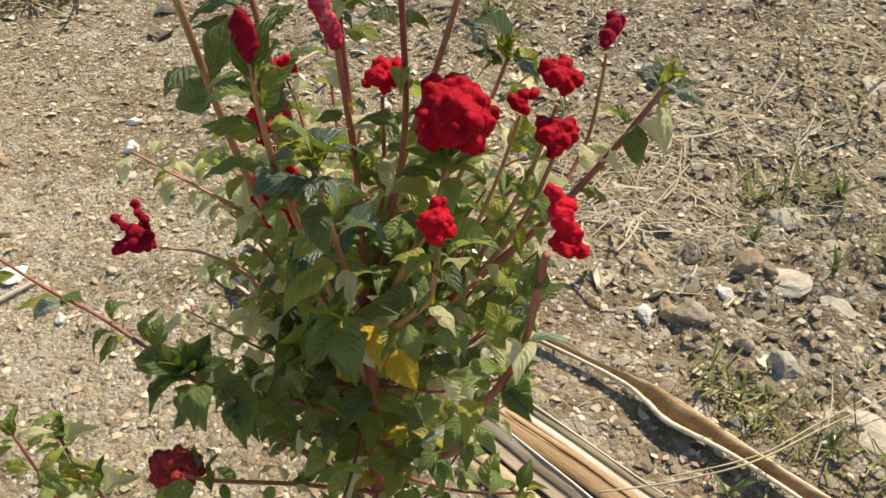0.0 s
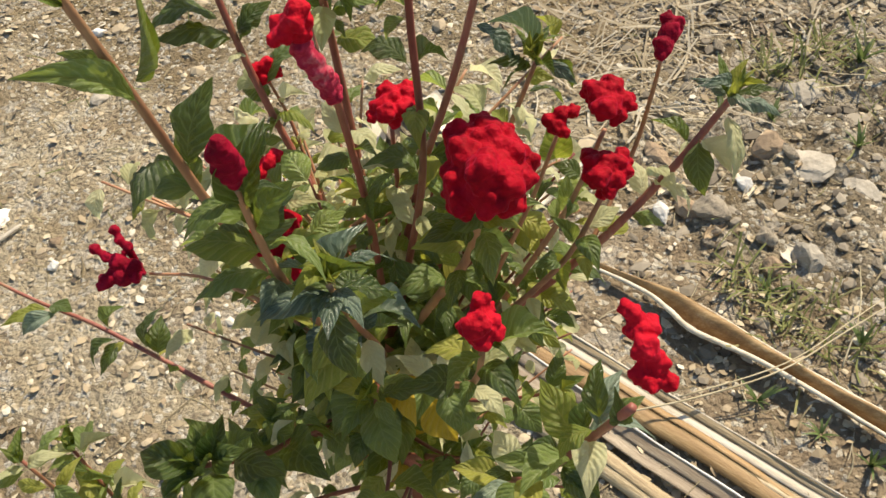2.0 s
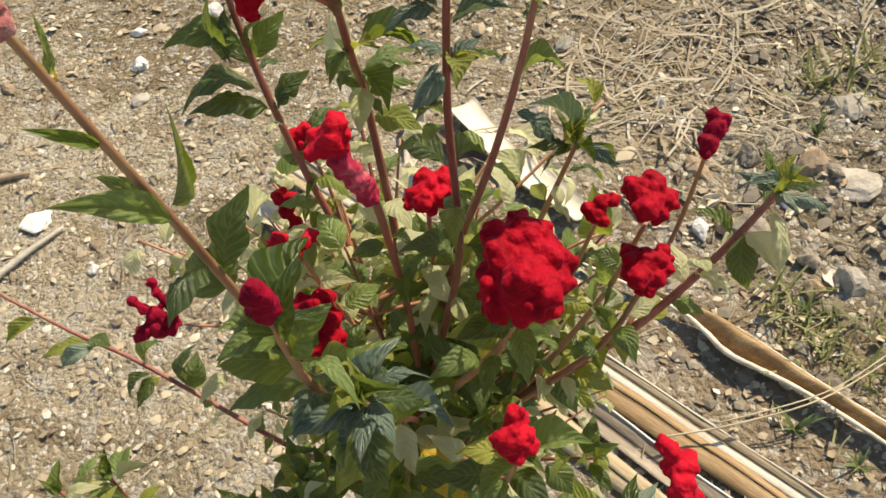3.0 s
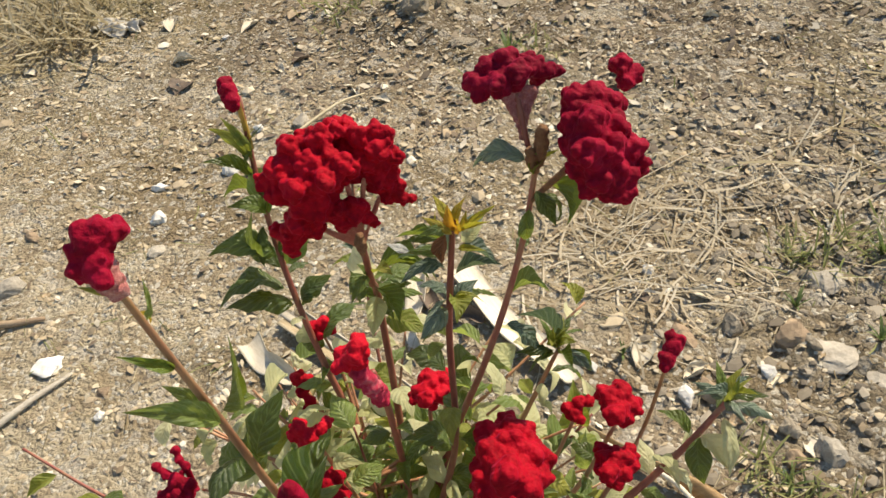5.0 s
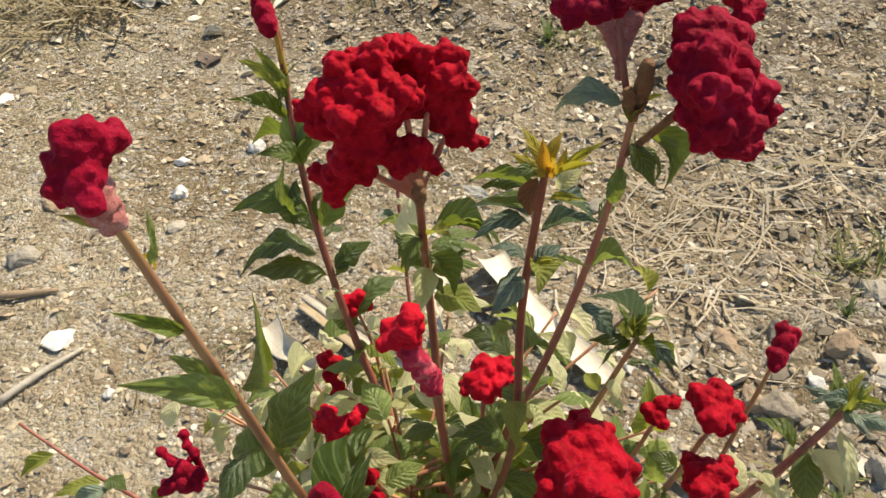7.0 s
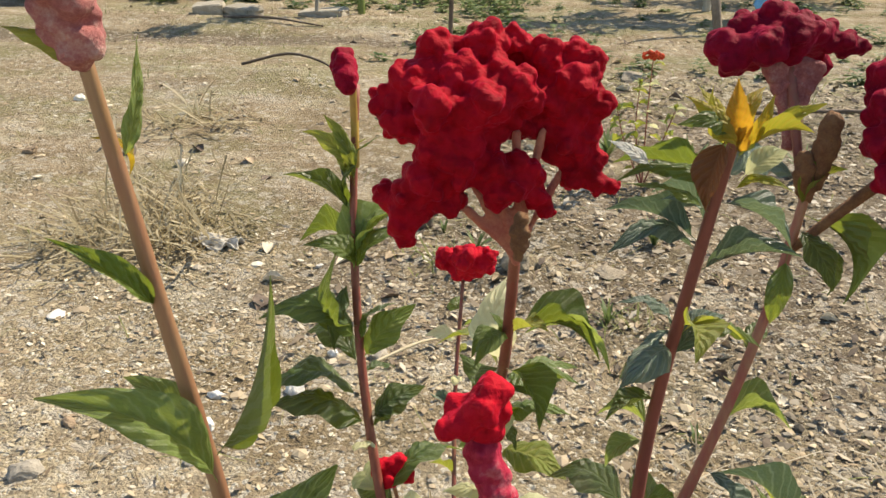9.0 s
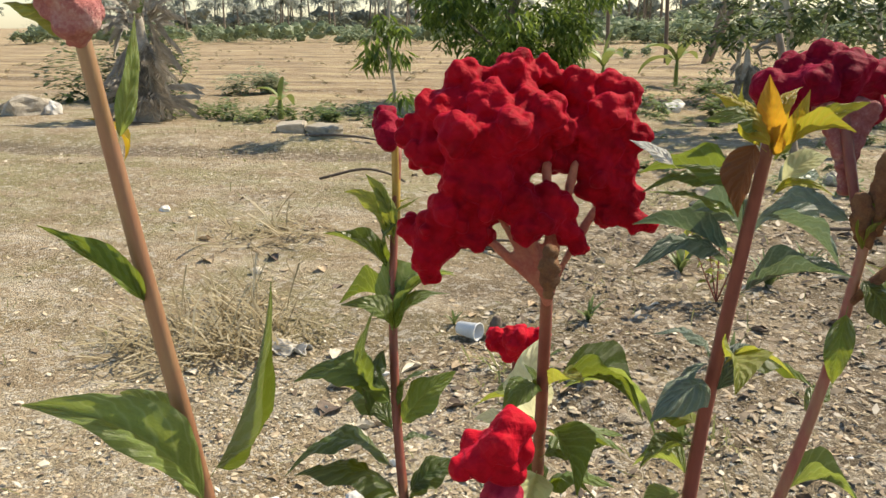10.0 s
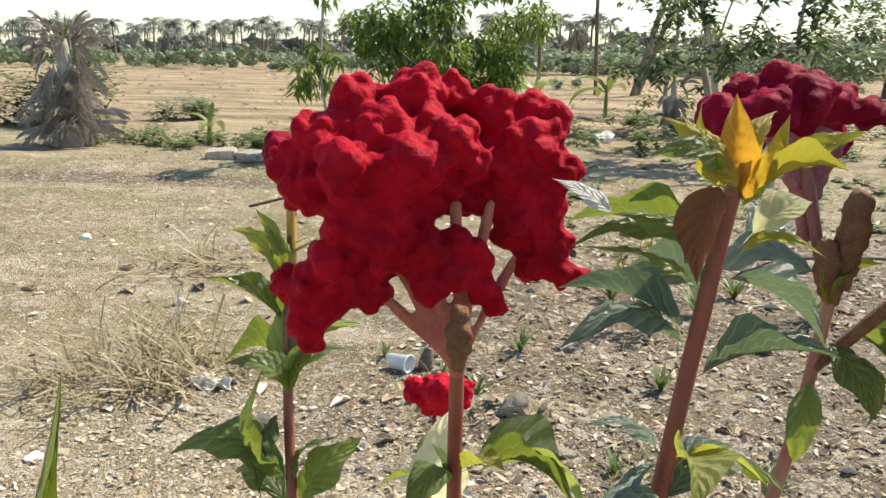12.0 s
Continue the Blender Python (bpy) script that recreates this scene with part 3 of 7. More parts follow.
tagged(new("ground", gm), "dry sandy soil with gravel, chaff and grey clods", "ground", kind="structure")


def level(x, y):
    return float(ground_height(x, y))


# ---- the tall cockscomb plant ----
celosia = thing("celosia_plant", (0.28, 1.53, 0.0), "tall bushy cockscomb plant with crimson crests growing in dry soil", "flowering plant", "cockscomb plants")
GREAT_TOP = [(-5.5, -0.5, 5.0, 0.83), (-4.6, -0.6, 6.1, 0.79), (-3.8, 0.6, 7.2, 0.83), (-2.5, -0.2, 6.4, 0.81), (-1.9, 1.3, 7.4, 0.90), (-1.0, 2.0, 7.5, 0.59), (-3.2, -1.5, 5.2, 0.89), (-4.8, -1.1, 4.4, 0.75), (-3.8, -0.3, 6.2, 0.68), (-1.2, -0.9, 5.4, 0.87), (-0.3, 0.2, 5.9, 0.91), (-1.2, 0.6, 6.3, 0.68), (0.2, 0.8, 5.3, 0.65), (-1.8, -1.0, 4.8, 0.66)]
GREAT_SIDE = [(0.5, 2.4, 6.8, 0.78), (1.5, 3.0, 6.9, 0.60), (2.2, 3.0, 6.4, 0.71), (2.8, 2.7, 4.9, 0.64), (1.6, 2.1, 5.7, 0.92), (0.9, 1.7, 5.1, 0.67), (2.1, 2.4, 5.8, 0.73), (1.6, 2.2, 3.3, 0.94), (2.4, 2.6, 3.5, 0.66), (1.2, 2.0, 2.8, 0.57), (2.2, 2.4, 2.1, 0.69), (2.9, 2.3, 1.5, 0.49), (3.6, 2.5, 1.4, 0.37), (1.8, 2.0, 1.7, 0.51), (2.9, 2.4, 2.6, 0.43), (1.8, 2.2, 4.4, 0.64)]
GREAT_DRAPE = [(-3.0, -1.2, 3.4, 1.02), (-2.2, -0.9, 2.6, 0.94), (-3.7, -1.4, 2.2, 0.97), (-4.5, -1.5, 1.2, 0.85), (-5.3, -1.4, 1.3, 0.58), (-4.6, -1.7, 0.2, 0.60), (-4.0, -1.5, 0.5, 0.49), (-4.4, -1.7, -0.5, 0.39), (-2.8, -0.8, 1.2, 0.71), (-2.0, -0.8, 3.6, 0.67), (-0.9, -0.5, 2.6, 0.67), (-0.1, 0.0, 2.9, 0.49), (0.3, 0.3, 2.2, 0.71), (0.7, 0.4, 1.3, 0.52), (1.1, 0.5, 0.7, 0.42), (-0.7, -0.6, 1.5, 0.62), (0.0, -0.5, 1.8, 0.51)]
HOOKED_CREST = [(1.7, -1.1, -0.6, 0.61), (1.3, -0.5, 0.1, 0.67), (0.8, 0.0, 0.8, 0.78), (0.5, 0.4, 1.3, 0.75), (1.3, 0.6, 1.3, 0.72), (1.7, 0.9, 0.7, 0.56), (0.2, -0.3, 0.6, 0.56), (0.1, -1.0, -0.1, 0.45), (0.2, -0.7, -0.6, 0.51), (1.1, -0.9, -0.3, 0.56), (1.4, 0.1, -0.1, 0.56)]
FAN_CREST = [(-3.2, 0.2, 2.0, 0.96), (-2.3, 1.1, 2.7, 0.88), (-1.1, 1.6, 2.9, 1.12), (-0.0, 0.3, 2.7, 1.02), (0.9, 1.6, 2.4, 1.00), (2.1, 1.6, 2.1, 0.72), (2.8, 1.7, 2.0, 0.48), (-2.8, -0.4, 1.3, 0.72), (-1.3, -0.5, 2.2, 0.98), (-0.4, 0.6, 1.6, 0.88), (1.2, 3.0, 0.8, 0.83), (-2.1, 3.7, 1.0, 0.92), (0.3, 4.4, 1.1, 0.92)]
DROOPING_CREST = [(-0.7, 1.5, 3.1, 1.10), (0.7, 1.9, 3.1, 1.18), (1.7, 2.5, 2.1, 1.20), (-0.8, 0.4, 2.0, 1.18), (0.5, -0.7, 2.7, 1.30), (2.1, 0.6, 1.4, 1.26), (-0.9, -0.7, 0.8, 1.02), (0.2, -2.5, 1.6, 1.33), (1.8, -1.4, 0.9, 1.31), (3.4, -0.2, 0.2, 1.02), (-0.4, -1.8, -0.5, 0.94), (1.1, -2.8, -0.5, 1.24), (2.7, -1.7, -1.2, 1.18), (3.9, -0.3, -1.5, 0.88), (0.4, -2.8, -1.7, 0.79), (2.0, -2.6, -2.0, 0.87), (3.1, -2.5, -2.1, 0.79), (4.4, -0.7, -0.6, 0.43), (2.4, 9.1, 1.4, 0.95), (3.6, 9.3, 0.5, 0.78), (2.9, 8.3, 0.4, 0.78), (1.5, 2.9, -0.5, 1.65), (2.0, 1.2, -2.3, 1.57)]
ROUND_CREST = [(-1.0, 0.0, 5.1, 1.25), (0.6, 0.7, 5.2, 1.21), (2.0, 0.3, 4.6, 1.21), (2.7, -0.9, 3.5, 1.07), (-1.3, -1.4, 4.0, 1.21), (0.5, -2.2, 5.5, 1.45), (1.8, -2.3, 4.5, 1.39), (-1.0, -2.6, 3.0, 1.21), (0.7, -3.0, 3.8, 1.33), (2.0, -2.2, 2.6, 1.07), (-1.7, -1.8, 3.1, 0.79), (-0.6, 1.5, 4.8, 0.87), (1.5, 1.6, 4.4, 0.87), (-0.2, 0.6, 2.7, 1.67), (1.3, 0.2, 2.1, 1.67)]
LOW_CREST = [(-0.1, 0.9, 2.7, 0.74), (-0.3, -0.5, 2.3, 0.99), (0.4, 0.0, 1.9, 0.87), (-1.0, -0.4, 1.9, 0.60), (-0.0, -0.8, 1.3, 0.80), (0.9, -0.4, 1.4, 0.57), (0.3, 1.3, 1.7, 0.48)]
RIGHT_A_CREST = [(-0.6, -0.0, 3.2, 0.82), (0.4, 0.4, 3.3, 0.82), (1.1, -0.2, 2.6, 0.75), (-0.2, -1.6, 3.2, 0.92), (0.7, -1.0, 2.1, 0.75), (-0.7, -0.8, 2.6, 0.56), (1.8, -0.5, 2.3, 0.37)]
RIGHT_B_CREST = [(-0.9, -0.0, 3.0, 0.68), (0.1, 0.2, 3.0, 0.84), (1.0, 0.2, 2.8, 0.61), (-0.5, -1.5, 3.1, 0.90), (0.7, -0.7, 2.1, 0.84), (-1.2, -0.8, 2.5, 0.53), (0.3, -1.5, 1.6, 0.53), (1.6, -0.2, 2.4, 0.38)]
RIGHT_C_CREST = [(-0.8, -0.3, 1.5, 0.57), (0.2, 0.2, 1.7, 0.65), (1.0, 0.4, 1.7, 0.57), (-0.2, -0.7, 1.1, 0.65), (0.4, -0.9, 0.8, 0.49)]
RIGHT_BUD_CREST = [(0.2, 0.8, 2.9, 0.54), (0.9, 0.6, 2.6, 0.58), (0.4, 0.1, 2.3, 0.81), (0.0, -0.7, 1.8, 0.76), (-0.2, -1.2, 1.5, 0.54)]
LOBED_CREST = [(0.2, 4.5, 1.3, 0.52), (0.4, 3.8, 0.7, 0.63), (1.1, 4.0, 0.7, 0.52), (0.8, 2.9, 0.5, 0.80), (1.4, 2.7, -0.4, 0.72), (0.5, 2.1, -0.8, 0.63), (2.1, 1.9, -1.2, 0.52), (1.1, 1.8, -1.1, 0.58)]
BRANCHED_CREST = [(-3.7, 0.0, 3.9, 0.62), (-1.8, 1.7, 4.8, 0.62), (-1.4, 1.0, 4.1, 0.56), (-0.5, 0.6, 3.6, 0.56), (-2.6, -0.5, 3.2, 0.56), (-1.4, -0.8, 2.7, 1.01), (-0.0, -0.9, 2.3, 0.90), (-2.5, -2.3, 1.8, 0.90), (-0.9, -1.8, 1.7, 1.01), (-3.0, -2.8, 1.5, 0.56), (0.2, -1.7, 1.6, 0.68)]
MIDDLE_CREST = [(-0.7, -0.0, 1.9, 0.73), (0.3, 0.7, 2.3, 0.81), (1.5, 0.9, 2.2, 0.69), (0.1, -1.1, 2.2, 0.79), (1.2, -0.3, 1.9, 0.80), (0.5, -0.7, 1.1, 0.56), (-1.1, -0.7, 1.5, 0.48), (1.9, 0.4, 1.7, 0.40)]
LONG_CREST = [(-0.0, -1.3, 4.8, 0.75), (-0.2, -1.8, 4.4, 0.74), (-1.5, -2.2, 3.4, 0.50), (-0.9, -1.9, 3.7, 0.67), (0.2, -1.0, 3.9, 0.54), (-1.4, -1.3, 4.0, 0.51), (-0.2, -1.4, 3.3, 0.76), (-0.3, -0.3, 4.1, 0.70)]
LONG_CREST_BASE = [(-0.3, -1.5, 2.4, 0.79), (-0.1, -1.3, 1.4, 0.80), (0.1, -1.0, 0.3, 0.80), (0.3, -0.6, -0.9, 0.78), (0.4, -0.2, -2.3, 0.74)]
LONG_CREST_BASE += [tuple((a + b) / 2 for a, b in zip(p, q)) for p, q in zip(LONG_CREST_BASE, LONG_CREST_BASE[1:])]
NEAR_BUD_CREST = [(0.0, -0.0, 0.2, 0.50), (0.1, -0.1, 1.0, 0.78), (0.1, -0.1, 1.7, 0.88), (0.1, -0.2, 2.4, 0.80), (0.2, -0.2, 3.0, 0.50)]
SHADED_CREST = [(-2.0, 0.3, 3.6, 0.97), (-0.7, 0.8, 3.7, 1.05), (0.4, 0.3, 3.0, 0.97), (-1.6, -0.8, 2.5, 1.23), (-0.0, -1.1, 1.9, 1.23), (0.6, -1.8, 1.1, 0.88), (-0.7, -2.0, 1.3, 0.88)]
REAR_A_CREST = [(-0.7, -0.1, 0.9, 0.83), (0.2, 0.3, 1.1, 0.90), (1.0, 0.0, 0.6, 0.58), (-0.1, -0.4, 0.4, 0.70)]
REAR_B_CREST = [(-0.8, 0.2, 1.6, 0.88), (0.1, 0.0, 1.2, 0.88), (-0.3, -0.7, 0.6, 0.80), (0.6, -1.3, -0.4, 0.73), (0.4, -1.9, -1.0, 0.66)]
REAR_C_CREST = [(-1.6, 0.3, 1.1, 0.81), (-0.7, 0.0, 0.5, 0.91), (0.3, 0.7, 0.9, 0.62), (-1.1, -0.5, -0.0, 0.67), (-2.1, -0.2, 0.6, 0.48)]
TOP_BUD_CREST = [(-0.2, -0.7, 1.2, 0.71), (0.1, -1.0, 0.7, 0.87), (0.4, -1.5, 0.2, 0.81), (0.6, -1.8, -0.2, 0.60)]
FADED_CREST = [(-3.7, 2.0, -1.5, 1.31), (-2.1, 2.3, -1.4, 1.41), (-0.5, 2.2, -1.7, 1.20), (-3.2, 0.9, -2.4, 1.31), (-1.3, 1.0, -2.5, 1.41), (0.4, 1.8, -2.1, 0.65)]
TRUNK = [(0.29, 1.53, -0.02), (0.27, 1.52, 0.30), (0.275, 1.51, 0.55), (0.295, 1.49, 0.80), (0.31, 1.48, 0.96)]
stem(celosia, TRUNK, 0.014, 0.008, STEM_RED, "thick reddish main stem", "main_stem")
STEM_OF_LEFT_CREST = [(0.288, 1.475, 0.860), (0.262, 1.429, 1.021), (0.247, 1.396, 1.156), (0.243, 1.368, 1.309), (0.239, 1.356, 1.383), (0.234, 1.346, 1.456)]
STEM_OF_BUD = [(0.287, 1.5, 0.78), (0.265, 1.545, 0.90), (0.242, 1.569, 1.0), (0.213, 1.591, 1.095), (0.193, 1.609, 1.19), (0.183, 1.625, 1.285), (0.183, 1.638, 1.38)]
STEM_OF_GREAT_CREST = [(0.29, 1.50, 0.82), (0.292, 1.55, 1.0), (0.290, 1.575, 1.2), (0.304, 1.532, 1.275), (0.315, 1.499, 1.35)]
STEM_OF_YOUNG_TIP = [(0.305, 1.485, 0.88), (0.34, 1.475, 1.02), (0.37, 1.468, 1.15), (0.379, 1.462, 1.285), (0.387, 1.453, 1.352), (0.397, 1.441, 1.42)]
STEM_OF_DARK_CREST = [(0.305, 1.49, 0.90), (0.335, 1.505, 1.02), (0.359, 1.519, 1.1), (0.386, 1.535, 1.168), (0.408, 1.551, 1.235), (0.425, 1.565, 1.303), (0.436, 1.577, 1.37)]
STEM_RIGHT_LOW = [(0.28, 1.50, 0.60), (0.34, 1.45, 0.70), (0.408, 1.388, 0.80), (0.444, 1.317, 0.954), (0.47, 1.307, 1.013), (0.489, 1.295, 1.072), (0.506, 1.245, 1.209)]
BRANCH_LEFT = [(0.272, 1.515, 0.50), (0.10, 1.53, 0.64), (-0.03, 1.57, 0.70), (-0.118, 1.596, 0.741), (-0.19, 1.612, 0.767), (-0.29, 1.64, 0.81)]
STEM_LEFT_BUD = [(0.292, 1.48, 0.80), (0.302, 1.41, 0.98), (0.306, 1.36, 1.10), (0.307, 1.328, 1.20), (0.308, 1.319, 1.249), (0.311, 1.312, 1.296)]
STEM_RIGHT_TIP = [(0.30, 1.49, 0.80), (0.40, 1.46, 0.95), (0.49, 1.47, 1.05), (0.548, 1.49, 1.12), (0.59, 1.515, 1.173)]
TWIG_LEFT_LOW = [(0.275, 1.51, 0.58), (0.263, 1.479, 0.719), (0.224, 1.42, 0.82), (0.207, 1.354, 0.901), (0.199, 1.297, 1.0)]
STEM_NEAR_TIP = [(0.30, 1.48, 0.85), (0.32, 1.41, 1.0), (0.335, 1.345, 1.13), (0.339, 1.317, 1.21)]
STEM_BACK_TIP = [(0.30, 1.49, 0.80), (0.37, 1.52, 0.97), (0.42, 1.55, 1.09), (0.451, 1.559, 1.174)]
STEM_BIG = [(0.30, 1.485, 0.86), (0.36, 1.45, 1.0), (0.40, 1.43, 1.09), (0.416, 1.425, 1.155)]
STEM_LOW_HEAD = [(0.30, 1.47, 0.85), (0.36, 1.39, 0.98), (0.41, 1.33, 1.08), (0.424, 1.322, 1.145)]
STEM_R1 = [(0.40, 1.46, 0.95), (0.47, 1.48, 1.08), (0.50, 1.485, 1.17)]
STEM_R2 = [(0.40, 1.455, 0.95), (0.47, 1.45, 1.06), (0.50, 1.455, 1.135)]
STEM_R0 = [(0.38, 1.47, 0.92), (0.44, 1.50, 1.06), (0.467, 1.507, 1.145)]
STEM_RTOP = [(0.49, 1.47, 1.05), (0.525, 1.53, 1.10), (0.535, 1.53, 1.16), (0.538, 1.522, 1.20)]
STEM_MID = [(0.31, 1.49, 0.92), (0.335, 1.50, 1.06), (0.346, 1.493, 1.165)]
STEM_TALL_BUD = [(0.305, 1.485, 0.90), (0.318, 1.475, 1.08), (0.322, 1.459, 1.22), (0.325, 1.44, 1.275)]
STEM_LEFTC = [(0.29, 1.50, 0.72), (0.20, 1.52, 0.86), (0.12, 1.53, 0.925), (0.055, 1.53, 0.935)]
STEM_DARK = [(0.295, 1.485, 0.84), (0.28, 1.46, 0.98), (0.262, 1.435, 1.07)]
STEM_RED_A = [(0.242, 1.569, 1.0), (0.225, 1.60, 1.07), (0.212, 1.608, 1.12)]
STEM_RED_B = [(0.255, 1.55, 0.94), (0.205, 1.58, 1.0), (0.185, 1.592, 1.045)]
STEM_RED_C = [(0.285, 1.48, 0.95), (0.26, 1.47, 1.08), (0.25, 1.466, 1.14)]
STEM_SMALL_BACK = [(0.287, 1.51, 0.70), (0.24, 1.66, 0.90), (0.20, 1.79, 1.06), (0.192, 1.84, 1.165)]
STEM_DULL = [(0.275, 1.51, 0.52), (0.21, 1.42, 0.66), (0.165, 1.33, 0.79), (0.155, 1.30, 0.84)]
for path, r0, r1, mat in (
    (STEM_OF_LEFT_CREST, 0.0050, 0.0028, STEM_TAN), (STEM_OF_BUD, 0.0058, 0.0030, STEM_RED), (STEM_OF_GREAT_CREST, 0.0052, 0.0034, STEM_RED),
    (STEM_OF_YOUNG_TIP, 0.0045, 0.0026, STEM_RED), (STEM_OF_DARK_CREST, 0.0048, 0.0030, STEM_RED), (STEM_RIGHT_LOW, 0.0060, 0.0036, STEM_RED),
    (BRANCH_LEFT, 0.0050, 0.0026, STEM_RED), (STEM_LEFT_BUD, 0.0045, 0.0028, STEM_TAN), (STEM_RIGHT_TIP, 0.0058, 0.0034, STEM_RED),
    (TWIG_LEFT_LOW, 0.0050, 0.0030, STEM_RED), (STEM_NEAR_TIP, 0.0040, 0.0026, STEM_TAN), (STEM_BACK_TIP, 0.0042, 0.0026, STEM_TAN),
    (STEM_BIG, 0.0055, 0.0045, STEM_TAN), (STEM_LOW_HEAD, 0.0040, 0.0028, STEM_TAN), (STEM_R1, 0.0036, 0.0024, STEM_TAN), (STEM_R2, 0.0036, 0.0026, STEM_TAN),
    (STEM_R0, 0.0030, 0.0022, STEM_TAN), (STEM_RTOP, 0.0028, 0.0020, STEM_TAN), (STEM_MID, 0.0034, 0.0024, STEM_RED), (STEM_TALL_BUD, 0.0042, 0.0036, STEM_RED),
    (STEM_LEFTC, 0.0030, 0.0020, STEM_TAN), (STEM_DARK, 0.0034, 0.0026, STEM_RED), (STEM_RED_A, 0.0026, 0.0018, STEM_TAN), (STEM_RED_B, 0.0026, 0.0018, STEM_TAN),
    (STEM_RED_C, 0.0030, 0.0020, STEM_TAN), (STEM_SMALL_BACK, 0.0032, 0.0022, STEM_RED), (STEM_DULL, 0.0040, 0.0028, STEM_RED)):
    stem(celosia, path, r0 * 0.76, r1 * 0.72, mat)
stem(celosia, [(0.183, 1.6325, 1.33), (0.182, 1.636, 1.375), (0.180, 1.637, 1.392)], 0.0024, 0.0028, STEM_GOLD, "golden upper stem below the bud", "bud_stalk")
stem(celosia, [(0.310, 1.315, 1.279), (0.310, 1.314, 1.289), (0.311, 1.312, 1.303)], 0.0024, 0.0026, STEM_GOLD, "golden upper stem below the bud", "bud_stalk")

# the great crest: a crown of lobes, a hanging fold on the near side and another on the far side
GREAT_BACK = [(x * 0.9 + 0.3, y + 1.7, z - 0.7, r) for x, y, z, r in GREAT_TOP if z > 5.0] + [(-1.5, 0.6, 3.9, 0.8), (-0.6, 1.6, 4.2, 0.9), (0.5, 2.4, 4.4, 0.8), (-2.6, 0.5, 4.2, 0.9), (-2.4, 0.4, 2.2, 0.8)]
crest(celosia, (0.315, 1.499, 1.355), [(x, y, z, r * 1.08) for x, y, z, r in GREAT_TOP + GREAT_SIDE + GREAT_DRAPE + GREAT_BACK], CRIMSON, 1, "large ruffled crimson cockscomb crest", fine=0.8)
crest(celosia, (0.235, 1.343, 1.471), [(x * 0.9 - 0.9, y, z + 0.5, r) for x, y, z, r in HOOKED_CREST], MAGENTA, 2, "hooked crimson-magenta cockscomb crest", back=0.8, fine=0.25)
crest(celosia, (0.422, 1.592, 1.400), FAN_CREST, SHADED_MAROON, 3, "flat fan of crimson crest, darkened by painted shade", fine=0.45)
crest(celosia, (0.470, 1.573, 1.378), DROOPING_CREST, MAGENTA, 4, "drooping dark crimson cockscomb crest", fine=0.65)
crest(celosia, (0.418, 1.425, 1.158), ROUND_CREST, CRIMSON, 5, "round deep red cockscomb crest", back=1.5, fine=0.50)
crest(celosia, (0.424, 1.322, 1.148), LOW_CREST, SCARLET, 6, "small bright red crest", fine=0.40)
crest(celosia, (0.500, 1.485, 1.172), RIGHT_A_CREST, CRIMSON, 7, "small red crest", back=0.8, fine=0.32)
crest(celosia, (0.500, 1.455, 1.137), RIGHT_B_CREST, CRIMSON, 8, "small red crest", back=0.8, fine=0.32)
crest(celosia, (0.468, 1.507, 1.147), RIGHT_C_CREST, CRIMSON, 9, "small red crest", fine=0.32)
crest(celosia, (0.538, 1.522, 1.200), RIGHT_BUD_CREST, MAGENTA, 10, "narrow crimson bud", fine=0.20)
crest(celosia, (0.507, 1.250, 1.205), LOBED_CREST, SCARLET, 11, "lobed bright red crest", back=0.6, fine=0.40)
crest(celosia, (0.050, 1.530, 0.935), BRANCHED_CREST, MAGENTA, 12, "small branched crimson crest", fine=0.15)
crest(celosia, (0.346, 1.493, 1.168), MIDDLE_CREST, SCARLET, 13, "small bright red crest", back=0.8, fine=0.32)
crest(celosia, (0.324, 1.440, 1.270), LONG_CREST, SCARLET, 14, "long red crest on a stout stalk", fine=0.20)
crest(celosia, (0.311, 1.312, 1.299), NEAR_BUD_CREST, MAGENTA, 15, "pointed magenta bud", fine=0.15)
crest(celosia, (0.262, 1.435, 1.070), SHADED_CREST, CRIMSON, 16, "small dark red crest", back=1.0, fine=0.32)
crest(celosia, (0.212, 1.608, 1.120), REAR_A_CREST, SCARLET, 17, "small bright red crest", fine=0.40)
crest(celosia, (0.185, 1.592, 1.048), REAR_B_CREST, CRIMSON, 18, "small red crest", fine=0.40)
crest(celosia, (0.250, 1.466, 1.143), REAR_C_CREST, SCARLET, 19, "small bright red crest", back=0.6, fine=0.40)
crest(celosia, (0.180, 1.637, 1.385), TOP_BUD_CREST, MAGENTA, 20, "pointed magenta bud", fine=0.15)
crest(celosia, (0.155, 1.300, 0.845), FADED_CREST, DULL_RED, 21, "faded dull red crest", back=0.8, fine=0.80)
crest(celosia, (0.192, 1.843, 1.168), [(0, 0, 1.0, 1.4), (1.6, 0.3, 1.4, 1.3), (-1.5, 0, 1.5, 1.2), (0.3, -0.5, 2.0, 1.3), (2.4, 0, 2.2, 0.8)], SCARLET, 44, "small bright red crest")
crest(celosia, (0.324, 1.44, 1.27), LONG_CREST_BASE, PINK_RED, 77, "speckled pink-red lower part of the crest", fine=0.35, name="crest_base")

# seed heads and stalks below the dark crests
crest(celosia, (0.437, 1.577, 1.362), [(0.1 * i / 3, -0.02 * i, 0.34 * i, 0.42 + 0.16 * math.sin(i * 0.33)) for i in range(10)], SEED_HEAD, 81, "brown dried seed head", name="seed_head")
crest(celosia, (0.434, 1.575, 1.356), [(-0.06 * i, -0.03 * i, 0.32 * i, 0.36 + 0.14 * math.sin(i * 0.5)) for i in range(7)], SEED_HEAD, 82, "brown dried seed head", name="seed_head")
